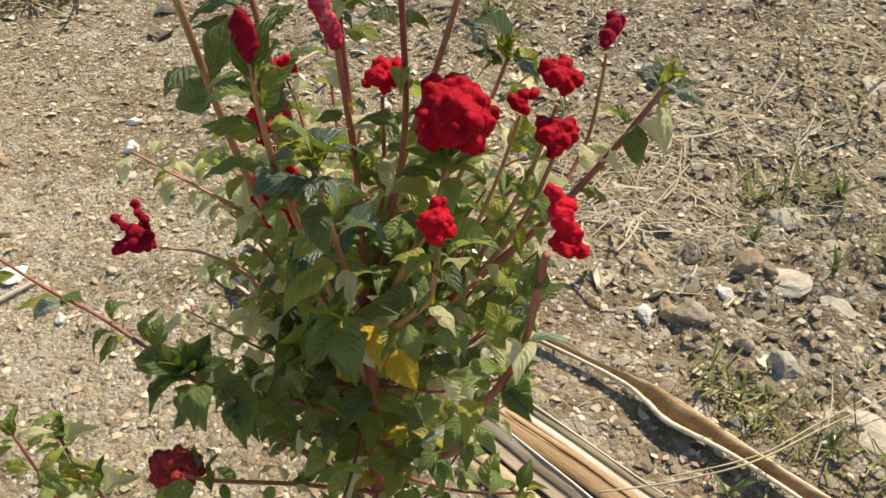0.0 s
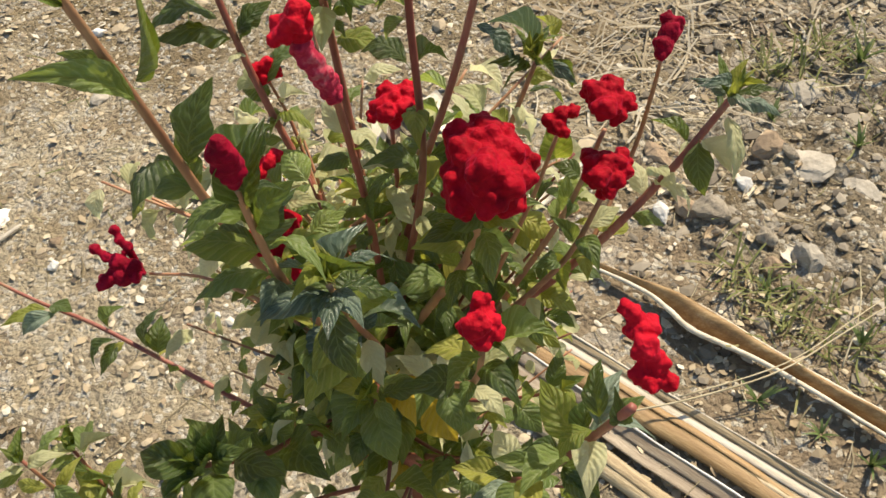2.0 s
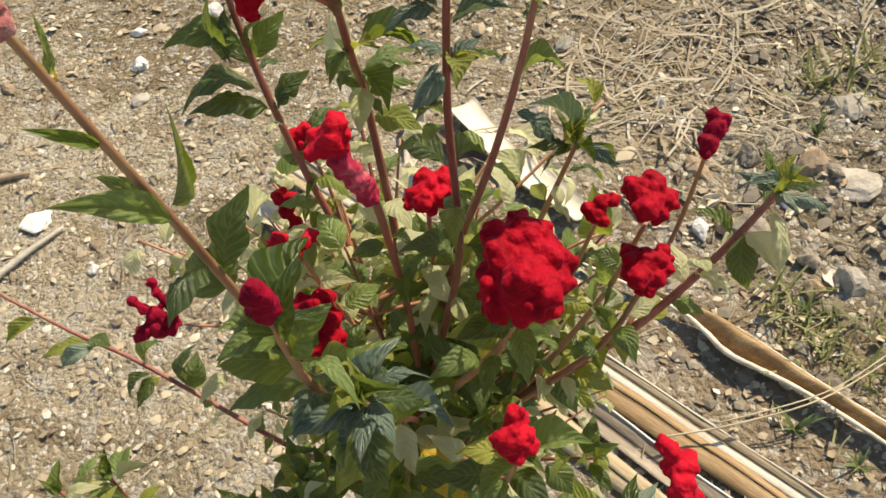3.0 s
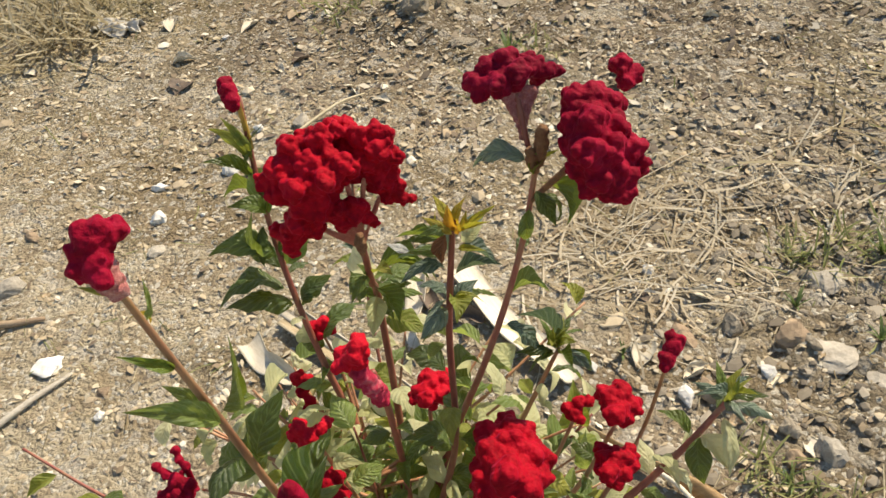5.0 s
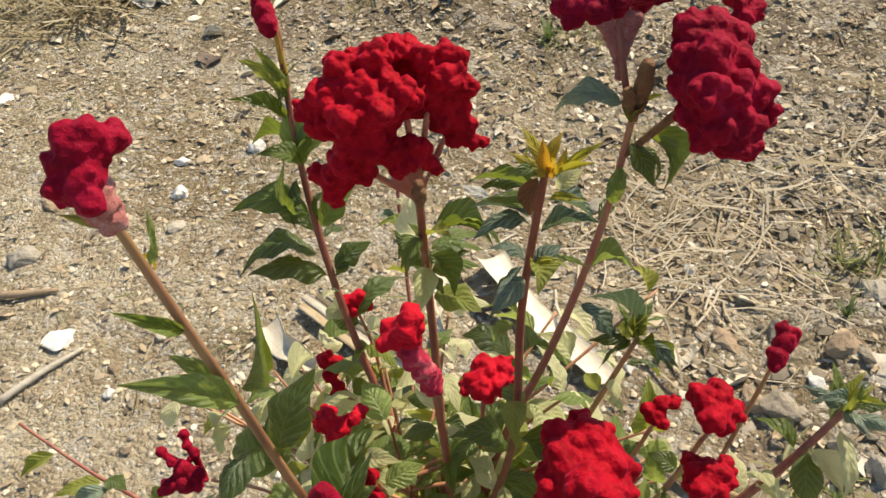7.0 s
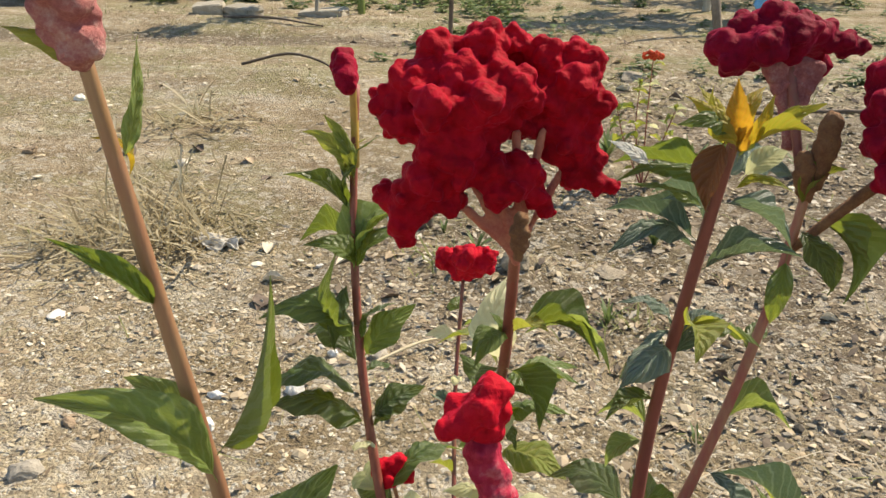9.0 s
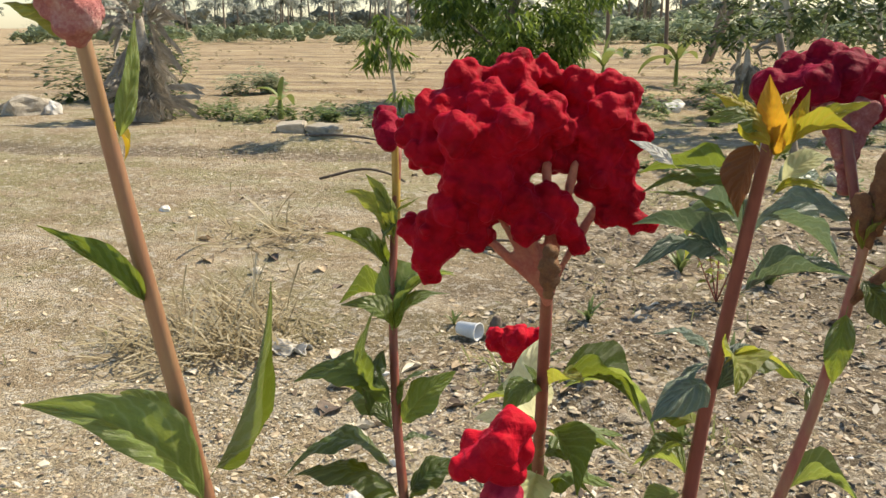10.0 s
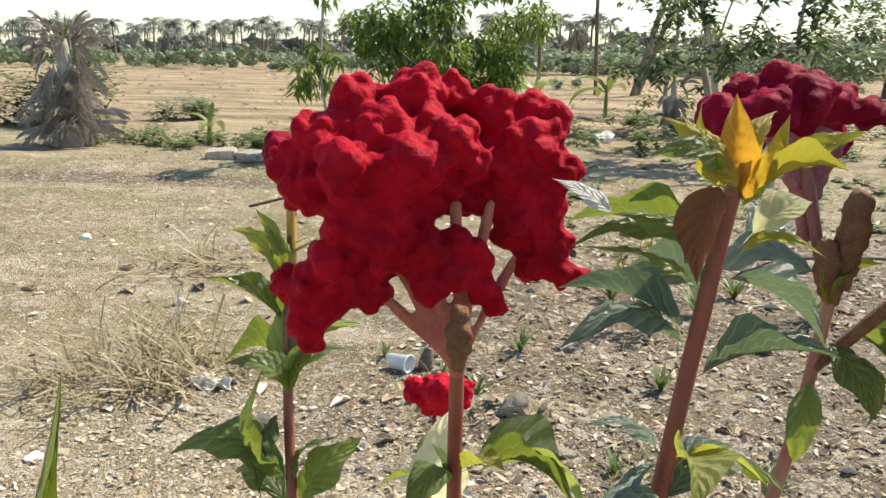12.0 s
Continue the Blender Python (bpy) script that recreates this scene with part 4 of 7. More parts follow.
crest(celosia, (0.318, 1.490, 1.345), [(0, 0, 0, 0.26), (0.05, -0.1, 0.6, 0.42), (0.1, -0.2, 1.2, 0.46), (0.1, -0.2, 1.8, 0.34)], SEED_HEAD, 83, "brown dried seed head", name="seed_head")
crest(celosia, (0.234, 1.346, 1.448), [(0, 0, -0.1, 0.40), (0.1, -0.1, 0.5, 0.75), (-0.3, -0.1, 0.8, 0.62), (0.0, -0.2, 1.3, 0.92), (-0.1, -0.3, 2.0, 0.90), (-0.2, -0.3, 2.7, 0.72)], FUZZ, 84, "fuzzy mauve base of the crest", fine=0.9, name="crest_base")
stem(celosia, [(0.434, 1.576, 1.35), (0.427, 1.583, 1.38), (0.420, 1.595, 1.412)], 0.0018, 0.0028, STEM_RED, "red stalk under the crest", "crest_stalk")
stem(celosia, [(0.430, 1.570, 1.33), (0.452, 1.570, 1.355), (0.472, 1.573, 1.375)], 0.0022, 0.0032, SEED_HEAD, "brown stalk under the crest", "crest_stalk")
# the flat stalk of the great crest spreads like a fan
web = []
for x, y, z in ((-3.4, -0.9, 2.2), (-2.6, -0.4, 3.0), (-1.7, 0.2, 4.2), (-1.0, -0.2, 2.6), (-0.3, 0.6, 4.4), (0.4, 0.8, 2.4), (0.7, 1.4, 4.4), (1.6, 2.0, 2.6)):
    web += [(x * k ** 1.25, y * k, -1.3 + (z + 1.3) * k, 0.19 + 0.04 * math.sin(k * 9 + x)) for k in np.linspace(0, 0.96, 30)]
crest(celosia, (0.315, 1.499, 1.352), web, PINK_BASE, 60, "pinkish-red fan-shaped stalk under the crest", fine=0.3, name="crest_stalk")
web = []
for x, y, z in ((-1.8, 0.3, 1.9), (-1.1, 0.6, 2.1), (-0.3, 0.8, 2.2), (0.5, 0.9, 2.1), (1.2, 1.0, 1.9)):
    web += [(x * k ** 1.5, y * k, -2.4 + (z + 2.4) * k, 0.30 + 0.10 * k) for k in (0.0, 0.12, 0.24, 0.36, 0.48, 0.6, 0.72, 0.82)]
crest(celosia, (0.424, 1.589, 1.400), web, FUZZ, 66, "mauve-pink fan-shaped stalk under the crest", fine=0.3, name="crest_stalk")
neck = Vector((0.05, 1.53, 0.935))
for x, y, z, r in BRANCHED_CREST:
    end = neck + Vector((x, y, z)) * 0.01
    stem(celosia, [tuple(neck), tuple(neck.lerp(end, 0.5) + Vector((0, 0, 0.003))), tuple(end)], 0.0022, 0.0030, MAGENTA, "crimson branch of the crest", "crest_strand")

# leaves that stand out
leaf(celosia, (0.398, 1.441, 1.412), (0.395, 1.440, 1.434), 0.40, "o", 0.1)
leaf(celosia, (0.397, 1.438, 1.411), (0.380, 1.434, 1.429), 0.26, "t", -0.8)
leaf(celosia, (0.396, 1.440, 1.412), (0.388, 1.440, 1.432), 0.28, "t", -0.3)
leaf(celosia, (0.393, 1.440, 1.414), (0.379, 1.425, 1.422), 0.34, "l", -0.7)
leaf(celosia, (0.397, 1.446, 1.411), (0.383, 1.456, 1.428), 0.30, "t", -0.5)
leaf(celosia, (0.400, 1.441, 1.413), (0.422, 1.450, 1.426), 0.15, "t", 0.7)
leaf(celosia, (0.400, 1.440, 1.412), (0.419, 1.444, 1.418), 0.15, "t", 0.7)
leaf(celosia, (0.399, 1.445, 1.412), (0.404, 1.452, 1.430), 0.40, "o", 0.2)
leaf(celosia, (0.400, 1.440, 1.412), (0.406, 1.440, 1.430), 0.30, "o", 0.4)
leaf(celosia, (0.394, 1.437, 1.417), (0.390, 1.431, 1.394), 0.48, "r", 0.2)
leaf(celosia, (0.399, 1.443, 1.401), (0.413, 1.450, 1.410), 0.50, "p", 0.8)
leaf(celosia, (0.397, 1.450, 1.401), (0.411, 1.470, 1.401), 0.40, "b", 0.6)
leaf(celosia, (0.397, 1.442, 1.397), (0.416, 1.438, 1.400), 0.26, "t", 0.7)
leaf(celosia, (0.391, 1.442, 1.392), (0.372, 1.425, 1.409), 0.24, "g", -0.6)
leaf(celosia, (0.373, 1.426, 1.408), (0.359, 1.424, 1.416), 0.34, "w", -0.9)
leaf(celosia, (0.391, 1.444, 1.389), (0.363, 1.435, 1.399), 0.22, "l", -0.6)
leaf(celosia, (0.310, 1.314, 1.286), (0.281, 1.297, 1.280), 0.50, "g")
leaf(celosia, (0.309, 1.316, 1.274), (0.332, 1.320, 1.286), 0.55, "g")
leaf(celosia, (0.308, 1.319, 1.249), (0.306, 1.388, 1.268), 0.34, "g")
leaf(celosia, (0.185, 1.621, 1.261), (0.177, 1.603, 1.215), 0.22, "g")
leaf(celosia, (0.185, 1.622, 1.269), (0.215, 1.652, 1.297), 0.30, "l")
leaf(celosia, (0.185, 1.621, 1.261), (0.215, 1.640, 1.289), 0.40, "g")
leaf(celosia, (0.191, 1.613, 1.214), (0.129, 1.600, 1.237), 0.30, "g")
leaf(celosia, (0.191, 1.612, 1.206), (0.221, 1.633, 1.242), 0.42, "g")
leaf(celosia, (0.200, 1.603, 1.158), (0.136, 1.578, 1.182), 0.42, "g")
leaf(celosia, (0.200, 1.603, 1.158), (0.226, 1.620, 1.183), 0.50, "g")
leaf(celosia, (0.306, 1.526, 1.287), (0.293, 1.509, 1.282), 0.50, "g")
leaf(celosia, (0.306, 1.526, 1.287), (0.350, 1.537, 1.275), 0.30, "g")
leaf(celosia, (0.297, 1.554, 1.237), (0.329, 1.557, 1.249), 0.45, "g")
leaf(celosia, (0.302, 1.539, 1.262), (0.290, 1.531, 1.249), 0.60, "g")
leaf(celosia, (0.292, 1.568, 1.212), (0.304, 1.566, 1.193), 0.50, "g")
leaf(celosia, (0.386, 1.455, 1.341), (0.367, 1.441, 1.320), 0.30, "b")
leaf(celosia, (0.385, 1.455, 1.335), (0.410, 1.453, 1.338), 0.22, "y")
leaf(celosia, (0.383, 1.458, 1.319), (0.366, 1.461, 1.312), 0.60, "g")
leaf(celosia, (0.380, 1.461, 1.291), (0.358, 1.465, 1.291), 0.60, "l")
leaf(celosia, (0.379, 1.462, 1.285), (0.364, 1.454, 1.275), 0.50, "l")
leaf(celosia, (0.390, 1.449, 1.375), (0.358, 1.442, 1.387), 0.22, "b")
leaf(celosia, (0.432, 1.573, 1.348), (0.457, 1.568, 1.307), 0.25, "g")
leaf(celosia, (0.409, 1.552, 1.241), (0.444, 1.563, 1.238), 0.40, "l")
leaf(celosia, (0.235, 1.348, 1.443), (0.216, 1.341, 1.455), 0.20, "y", -0.8)
leaf(celosia, (0.237, 1.352, 1.417), (0.246, 1.354, 1.452), 0.18, "l", 1.2)
leaf(celosia, (0.237, 1.353, 1.411), (0.232, 1.347, 1.426), 0.24, "o", 0.0)
leaf(celosia, (0.240, 1.358, 1.370), (0.215, 1.343, 1.397), 0.20, "g", -0.9)
leaf(celosia, (0.244, 1.370, 1.297), (0.197, 1.345, 1.340), 0.24, "l", -0.6)
leaf(celosia, (0.243, 1.367, 1.315), (0.211, 1.370, 1.336), 0.28, "l", -0.4)
leaf(celosia, (0.243, 1.368, 1.311), (0.262, 1.383, 1.375), 0.075, "g", 1.2)
leaf(celosia, (0.245, 1.383, 1.227), (0.224, 1.397, 1.244), 0.42, "g")
leaf(celosia, (0.245, 1.382, 1.233), (0.267, 1.413, 1.283), 0.42, "g")
leaf(celosia, (0.246, 1.386, 1.208), (0.198, 1.410, 1.199), 0.50, "g")
leaf(celosia, (0.183, 1.627, 1.301), (0.141, 1.617, 1.326), 0.34, "g")
leaf(celosia, (0.183, 1.629, 1.317), (0.147, 1.635, 1.349), 0.20, "y")
leaf(celosia, (0.183, 1.627, 1.301), (0.194, 1.645, 1.347), 0.30, "g")
leaf(celosia, (0.185, 1.621, 1.261), (0.158, 1.605, 1.286), 0.45, "g")
leaf(celosia, (0.185, 1.621, 1.261), (0.212, 1.654, 1.298), 0.42, "l")
leaf(celosia, (0.189, 1.616, 1.230), (0.184, 1.597, 1.288), 0.35, "g")
leaf(celosia, (0.191, 1.613, 1.214), (0.129, 1.594, 1.236), 0.36, "g")
leaf(celosia, (0.191, 1.613, 1.214), (0.214, 1.631, 1.243), 0.42, "g")
leaf(celosia, (0.192, 1.610, 1.198), (0.205, 1.636, 1.191), 0.50, "g")
leaf(celosia, (0.196, 1.606, 1.174), (0.129, 1.579, 1.180), 0.45, "g")
leaf(celosia, (0.198, 1.605, 1.166), (0.230, 1.624, 1.188), 0.50, "g")
leaf(celosia, (0.183, 1.629, 1.317), (0.162, 1.635, 1.361), 0.18, "y")
leaf(celosia, (0.183, 1.629, 1.317), (0.189, 1.642, 1.347), 0.30, "y")
leaf(celosia, (0.184, 1.624, 1.277), (0.144, 1.628, 1.278), 0.50, "g")
leaf(celosia, (0.192, 1.610, 1.198), (0.141, 1.635, 1.208), 0.35, "g")
leaf(celosia, (0.210, 1.594, 1.111), (0.251, 1.647, 1.126), 0.50, "g")
leaf(celosia, (0.306, 1.526, 1.287), (0.297, 1.499, 1.283), 0.42, "g")
leaf(celosia, (0.305, 1.529, 1.281), (0.355, 1.545, 1.264), 0.30, "l")
leaf(celosia, (0.306, 1.526, 1.287), (0.297, 1.526, 1.299), 0.50, "g")
leaf(celosia, (0.306, 1.526, 1.287), (0.328, 1.516, 1.298), 0.60, "y")
leaf(celosia, (0.298, 1.550, 1.244), (0.338, 1.566, 1.242), 0.42, "g")
leaf(celosia, (0.302, 1.539, 1.262), (0.325, 1.520, 1.241), 0.45, "g")
leaf(celosia, (0.292, 1.568, 1.212), (0.264, 1.585, 1.239), 0.40, "g")
leaf(celosia, (0.290, 1.575, 1.200), (0.323, 1.576, 1.207), 0.45, "g")
leaf(celosia, (0.290, 1.575, 1.200), (0.332, 1.575, 1.217), 0.50, "g")
leaf(celosia, (0.391, 1.448, 1.380), (0.371, 1.465, 1.387), 0.30, "b")
leaf(celosia, (0.390, 1.450, 1.369), (0.361, 1.431, 1.376), 0.30, "b")
leaf(celosia, (0.389, 1.451, 1.363), (0.423, 1.454, 1.373), 0.24, "b")
leaf(celosia, (0.392, 1.447, 1.386), (0.361, 1.440, 1.398), 0.20, "g")
leaf(celosia, (0.392, 1.447, 1.386), (0.375, 1.442, 1.392), 0.40, "b")
leaf(celosia, (0.384, 1.456, 1.330), (0.369, 1.427, 1.328), 0.45, "b")
leaf(celosia, (0.385, 1.455, 1.335), (0.416, 1.467, 1.330), 0.18, "g")
leaf(celosia, (0.386, 1.455, 1.341), (0.393, 1.434, 1.338), 0.70, "y")
leaf(celosia, (0.382, 1.459, 1.307), (0.363, 1.449, 1.299), 0.60, "g")
leaf(celosia, (0.382, 1.458, 1.313), (0.366, 1.473, 1.308), 0.50, "y")
leaf(celosia, (0.393, 1.446, 1.392), (0.419, 1.452, 1.376), 0.30, "b")
leaf(celosia, (0.394, 1.445, 1.397), (0.359, 1.444, 1.403), 0.20, "g")
leaf(celosia, (0.385, 1.455, 1.335), (0.363, 1.459, 1.345), 0.50, "b")
leaf(celosia, (0.384, 1.457, 1.324), (0.402, 1.475, 1.338), 0.50, "b")
leaf(celosia, (0.375, 1.465, 1.240), (0.337, 1.485, 1.242), 0.50, "g")
leaf(celosia, (0.375, 1.465, 1.240), (0.395, 1.489, 1.230), 0.50, "g")
leaf(celosia, (0.432, 1.573, 1.348), (0.451, 1.584, 1.368), 0.20, "y")
leaf(celosia, (0.430, 1.571, 1.337), (0.450, 1.571, 1.309), 0.30, "g")
leaf(celosia, (0.430, 1.570, 1.331), (0.427, 1.569, 1.292), 0.30, "g")
leaf(celosia, (0.434, 1.575, 1.359), (0.385, 1.583, 1.351), 0.30, "b")
leaf(celosia, (0.431, 1.572, 1.342), (0.450, 1.555, 1.319), 0.40, "g")
leaf(celosia, (0.418, 1.559, 1.275), (0.429, 1.595, 1.280), 0.30, "g")
leaf(celosia, (0.402, 1.547, 1.218), (0.435, 1.551, 1.174), 0.30, "b")
leaf(celosia, (-0.166, 1.607, 0.758), (-0.232, 1.580, 0.752), 0.40, "y")
leaf(celosia, (-0.154, 1.604, 0.754), (-0.203, 1.575, 0.742), 0.40, "b")
leaf(celosia, (-0.172, 1.608, 0.760), (-0.132, 1.595, 0.767), 0.60, "g")
leaf(celosia, (-0.081, 1.585, 0.724), (-0.113, 1.551, 0.704), 0.50, "g")
leaf(celosia, (-0.096, 1.590, 0.731), (-0.078, 1.618, 0.749), 0.70, "g")
leaf(celosia, (-0.045, 1.574, 0.707), (-0.028, 1.624, 0.743), 0.60, "g")
leaf(celosia, (-0.232, 1.624, 0.785), (-0.276, 1.590, 0.768), 0.40, "y")
leaf(celosia, (-0.037, 1.572, 0.703), (-0.033, 1.614, 0.736), 0.60, "g")
leaf(celosia, (-0.081, 1.585, 0.724), (-0.108, 1.546, 0.696), 0.50, "g")
leaf(celosia, (0.496, 1.274, 1.129), (0.496, 1.317, 1.139), 0.40, "g")
leaf(celosia, (0.500, 1.262, 1.163), (0.499, 1.266, 1.193), 0.40, "g")
leaf(celosia, (0.470, 1.307, 1.013), (0.499, 1.280, 1.011), 0.60, "g")
leaf(celosia, (0.463, 1.309, 0.998), (0.491, 1.317, 1.000), 0.60, "g")
leaf(celosia, (0.432, 1.341, 0.895), (0.407, 1.345, 0.904), 0.60, "g")
leaf(celosia, (0.487, 1.296, 1.067), (0.494, 1.324, 1.088), 0.40, "g")
leaf(celosia, (0.468, 1.308, 1.008), (0.444, 1.304, 1.033), 0.50, "g")
leaf(celosia, (0.479, 1.301, 1.042), (0.487, 1.276, 1.047), 0.70, "g")
leaf(celosia, (0.441, 1.323, 0.939), (0.421, 1.288, 0.940), 0.60, "g")
leaf(celosia, (0.497, 1.270, 1.141), (0.519, 1.285, 1.150), 0.40, "g")
leaf(celosia, (0.200, 1.302, 0.992), (0.183, 1.307, 1.023), 0.60, "g")
leaf(celosia, (0.200, 1.302, 0.992), (0.210, 1.334, 1.015), 0.60, "g")
leaf(celosia, (0.199, 1.297, 1.000), (0.150, 1.302, 1.009), 0.60, "g")
leaf(celosia, (0.201, 1.311, 0.975), (0.221, 1.341, 0.971), 0.60, "g")
leaf(celosia, (0.199, 1.297, 1.000), (0.182, 1.254, 0.994), 0.60, "g")
leaf(celosia, (0.201, 1.311, 0.975), (0.220, 1.266, 0.964), 0.70, "g")
leaf(celosia, (0.207, 1.354, 0.901), (0.228, 1.315, 0.894), 0.80, "g")
leaf(celosia, (0.227, 1.425, 0.812), (0.201, 1.434, 0.821), 0.70, "g")
leaf(celosia, (0.214, 1.381, 0.867), (0.265, 1.345, 0.872), 0.70, "g")
leaf(celosia, (0.309, 1.316, 1.274), (0.325, 1.341, 1.317), 0.40, "g")
leaf(celosia, (0.308, 1.321, 1.237), (0.325, 1.350, 1.256), 0.50, "g")
leaf(celosia, (0.308, 1.318, 1.253), (0.279, 1.328, 1.268), 0.45, "g")
leaf(celosia, (0.307, 1.328, 1.200), (0.260, 1.305, 1.206), 0.40, "g")
leaf(celosia, (0.308, 1.323, 1.229), (0.261, 1.331, 1.220), 0.50, "g")
leaf(celosia, (0.308, 1.319, 1.249), (0.336, 1.325, 1.288), 0.50, "g")
leaf(celosia, (0.309, 1.317, 1.262), (0.273, 1.306, 1.261), 0.50, "g")
leaf(celosia, (0.339, 1.317, 1.210), (0.378, 1.332, 1.213), 0.35, "b")
leaf(celosia, (0.338, 1.322, 1.197), (0.333, 1.293, 1.201), 0.35, "b")
leaf(celosia, (0.338, 1.322, 1.197), (0.361, 1.296, 1.197), 0.45, "b")
leaf(celosia, (0.339, 1.317, 1.210), (0.302, 1.331, 1.204), 0.45, "b")
leaf(celosia, (0.338, 1.322, 1.197), (0.371, 1.334, 1.173), 0.40, "g")
leaf(celosia, (0.336, 1.340, 1.143), (0.317, 1.299, 1.140), 0.50, "y")
leaf(celosia, (0.329, 1.372, 1.076), (0.291, 1.317, 1.062), 0.50, "y")
leaf(celosia, (0.336, 1.338, 1.150), (0.286, 1.348, 1.141), 0.40, "g")
leaf(celosia, (0.335, 1.345, 1.130), (0.347, 1.354, 1.135), 0.40, "g")
leaf(celosia, (0.451, 1.559, 1.174), (0.478, 1.560, 1.143), 0.30, "g")
leaf(celosia, (0.451, 1.559, 1.174), (0.424, 1.535, 1.161), 0.30, "g")
leaf(celosia, (0.451, 1.559, 1.174), (0.481, 1.550, 1.156), 0.30, "b")
leaf(celosia, (0.451, 1.559, 1.174), (0.412, 1.572, 1.198), 0.25, "b")
leaf(celosia, (0.587, 1.513, 1.169), (0.625, 1.509, 1.157), 0.30, "b")
leaf(celosia, (0.587, 1.513, 1.169), (0.559, 1.522, 1.183), 0.30, "b")
leaf(celosia, (0.583, 1.511, 1.164), (0.591, 1.470, 1.130), 0.30, "p")
leaf(celosia, (0.538, 1.487, 1.108), (0.554, 1.466, 1.114), 0.50, "p")
leaf(celosia, (0.569, 1.502, 1.147), (0.573, 1.469, 1.118), 0.50, "g")
leaf(celosia, (0.543, 1.488, 1.114), (0.564, 1.472, 1.091), 0.40, "p")

# growing tips
rosette(celosia, (0.398, 1.442, 1.412), (0.05, 0.1, 1), 6, 0.013, "ooy", 0.6, 0.30)
rosette(celosia, (0.339, 1.317, 1.212), (0, -0.25, 1), 10, 0.045, "yygb", 1.2, 0.34)
rosette(celosia, (0.451, 1.559, 1.176), (0.2, 0, 1), 10, 0.042, "yygg", 1.1, 0.3)
rosette(celosia, (0.592, 1.516, 1.176), (0.5, 0.1, 0.8), 10, 0.040, "yygb", 1.2, 0.26)
rosette(celosia, (0.199, 1.297, 1.0), (-0.2, -0.2, 1), 8, 0.05, "gggg", 1.3, 0.6)
rosette(celosia, (0.424, 1.322, 1.14), (0, -0.2, 1), 6, 0.045, "lgl", 1.4, 0.36)
rosette(celosia, (0.416, 1.425, 1.15), (0, 0, 1), 8, 0.05, "ggl", 1.4, 0.4)

# the dense foliage of the bush
for path, count, size, colours, a, b in (
    (STEM_OF_LEFT_CREST, 9, 0.060, "ggbg", 0.0, 0.55), (STEM_OF_BUD, 9, 0.055, "ggpy", 0.05, 0.6), (STEM_OF_GREAT_CREST, 12, 0.062, "ggpg", 0.1, 0.7),
    (STEM_OF_YOUNG_TIP, 9, 0.060, "ggbp", 0.05, 0.5), (STEM_OF_DARK_CREST, 7, 0.058, "ggp", 0.05, 0.45), (STEM_RIGHT_LOW, 16, 0.062, "gggb", 0.15, 0.92),
    (STEM_LEFT_BUD, 11, 0.055, "ggb", 0.1, 0.75), (STEM_RIGHT_TIP, 12, 0.055, "ggpp", 0.1, 0.95), (TWIG_LEFT_LOW, 14, 0.068, "ggg", 0.1, 0.95),
    (STEM_NEAR_TIP, 12, 0.064, "gggb", 0.1, 0.95), (STEM_BACK_TIP, 10, 0.055, "ggp", 0.1, 0.9), (STEM_BIG, 14, 0.062, "ggg", 0.1, 0.95),
    (STEM_LOW_HEAD, 12, 0.052, "ggp", 0.1, 0.9), (STEM_R1, 5, 0.045, "gp", 0.1, 0.8), (STEM_R2, 6, 0.045, "gp", 0.1, 0.8), (STEM_MID, 10, 0.055, "ggp", 0.1, 0.85),
    (STEM_TALL_BUD, 8, 0.050, "gg", 0.1, 0.6), (STEM_DARK, 7, 0.052, "gg", 0.1, 0.9), (STEM_RED_A, 5, 0.045, "gp", 0.1, 0.9), (STEM_RED_B, 6, 0.045, "gpy", 0.1, 0.9),
    (STEM_RED_C, 8, 0.048, "gp", 0.1, 0.8), (STEM_LEFTC, 4, 0.035, "gy", 0.1, 0.6), (STEM_DULL, 9, 0.05, "ggy", 0.2, 0.95), (STEM_SMALL_BACK, 8, 0.045, "gb", 0.3, 0.95),
    (TRUNK, 36, 0.108, "ggydygl", 0.25, 1.0), (BRANCH_LEFT, 6, 0.045, "gy", 0.05, 0.5)):
    clothe(celosia, path, round(count * 1.45), size * 0.70, colours + "lylp", 0.48, a, b)
for base, tip in (((0.325, 1.40, 0.975), (0.350, 1.365, 0.945)), ((0.335, 1.405, 0.97), (0.31, 1.36, 0.94)), ((0.36, 1.39, 0.96), (0.385, 1.36, 0.93))):
    leaf(celosia, base, tip, 0.7, "d")

# short side twigs fill the heart of the bush
twigs = random.Random(19)
for number in range(26):
    z = twigs.uniform(0.34, 0.95)
    foot = Vector((0.275 + 0.03 * (z - 0.5), 1.515 - 0.04 * (z - 0.5), z))
    a = number * 2.4 + twigs.uniform(-0.5, 0.5)
    reach = twigs.uniform(0.10, 0.20) * (1.25 - 0.5 * abs(z - 0.65))
    reach *= 0.6 if math.cos(a) < -0.3 and z > 0.5 else 1.0
    tip = foot + Vector((math.cos(a) * reach, math.sin(a) * reach, twigs.uniform(0.04, 0.15)))
    bend = foot.lerp(tip, 0.55) - Vector((0, 0, 0.02))
    stem(celosia, [tuple(foot), tuple(bend), tuple(tip)], 0.0026, 0.0014, STEM_RED)
    clothe(celosia, [tuple(foot), tuple(bend), tuple(tip)], 8, 0.052, "gglylp", 0.5, 0.3, 0.95)
    rosette(celosia, tuple(tip), tuple(tip - bend), 6, 0.042, "ylgg", 1.2, 0.42)

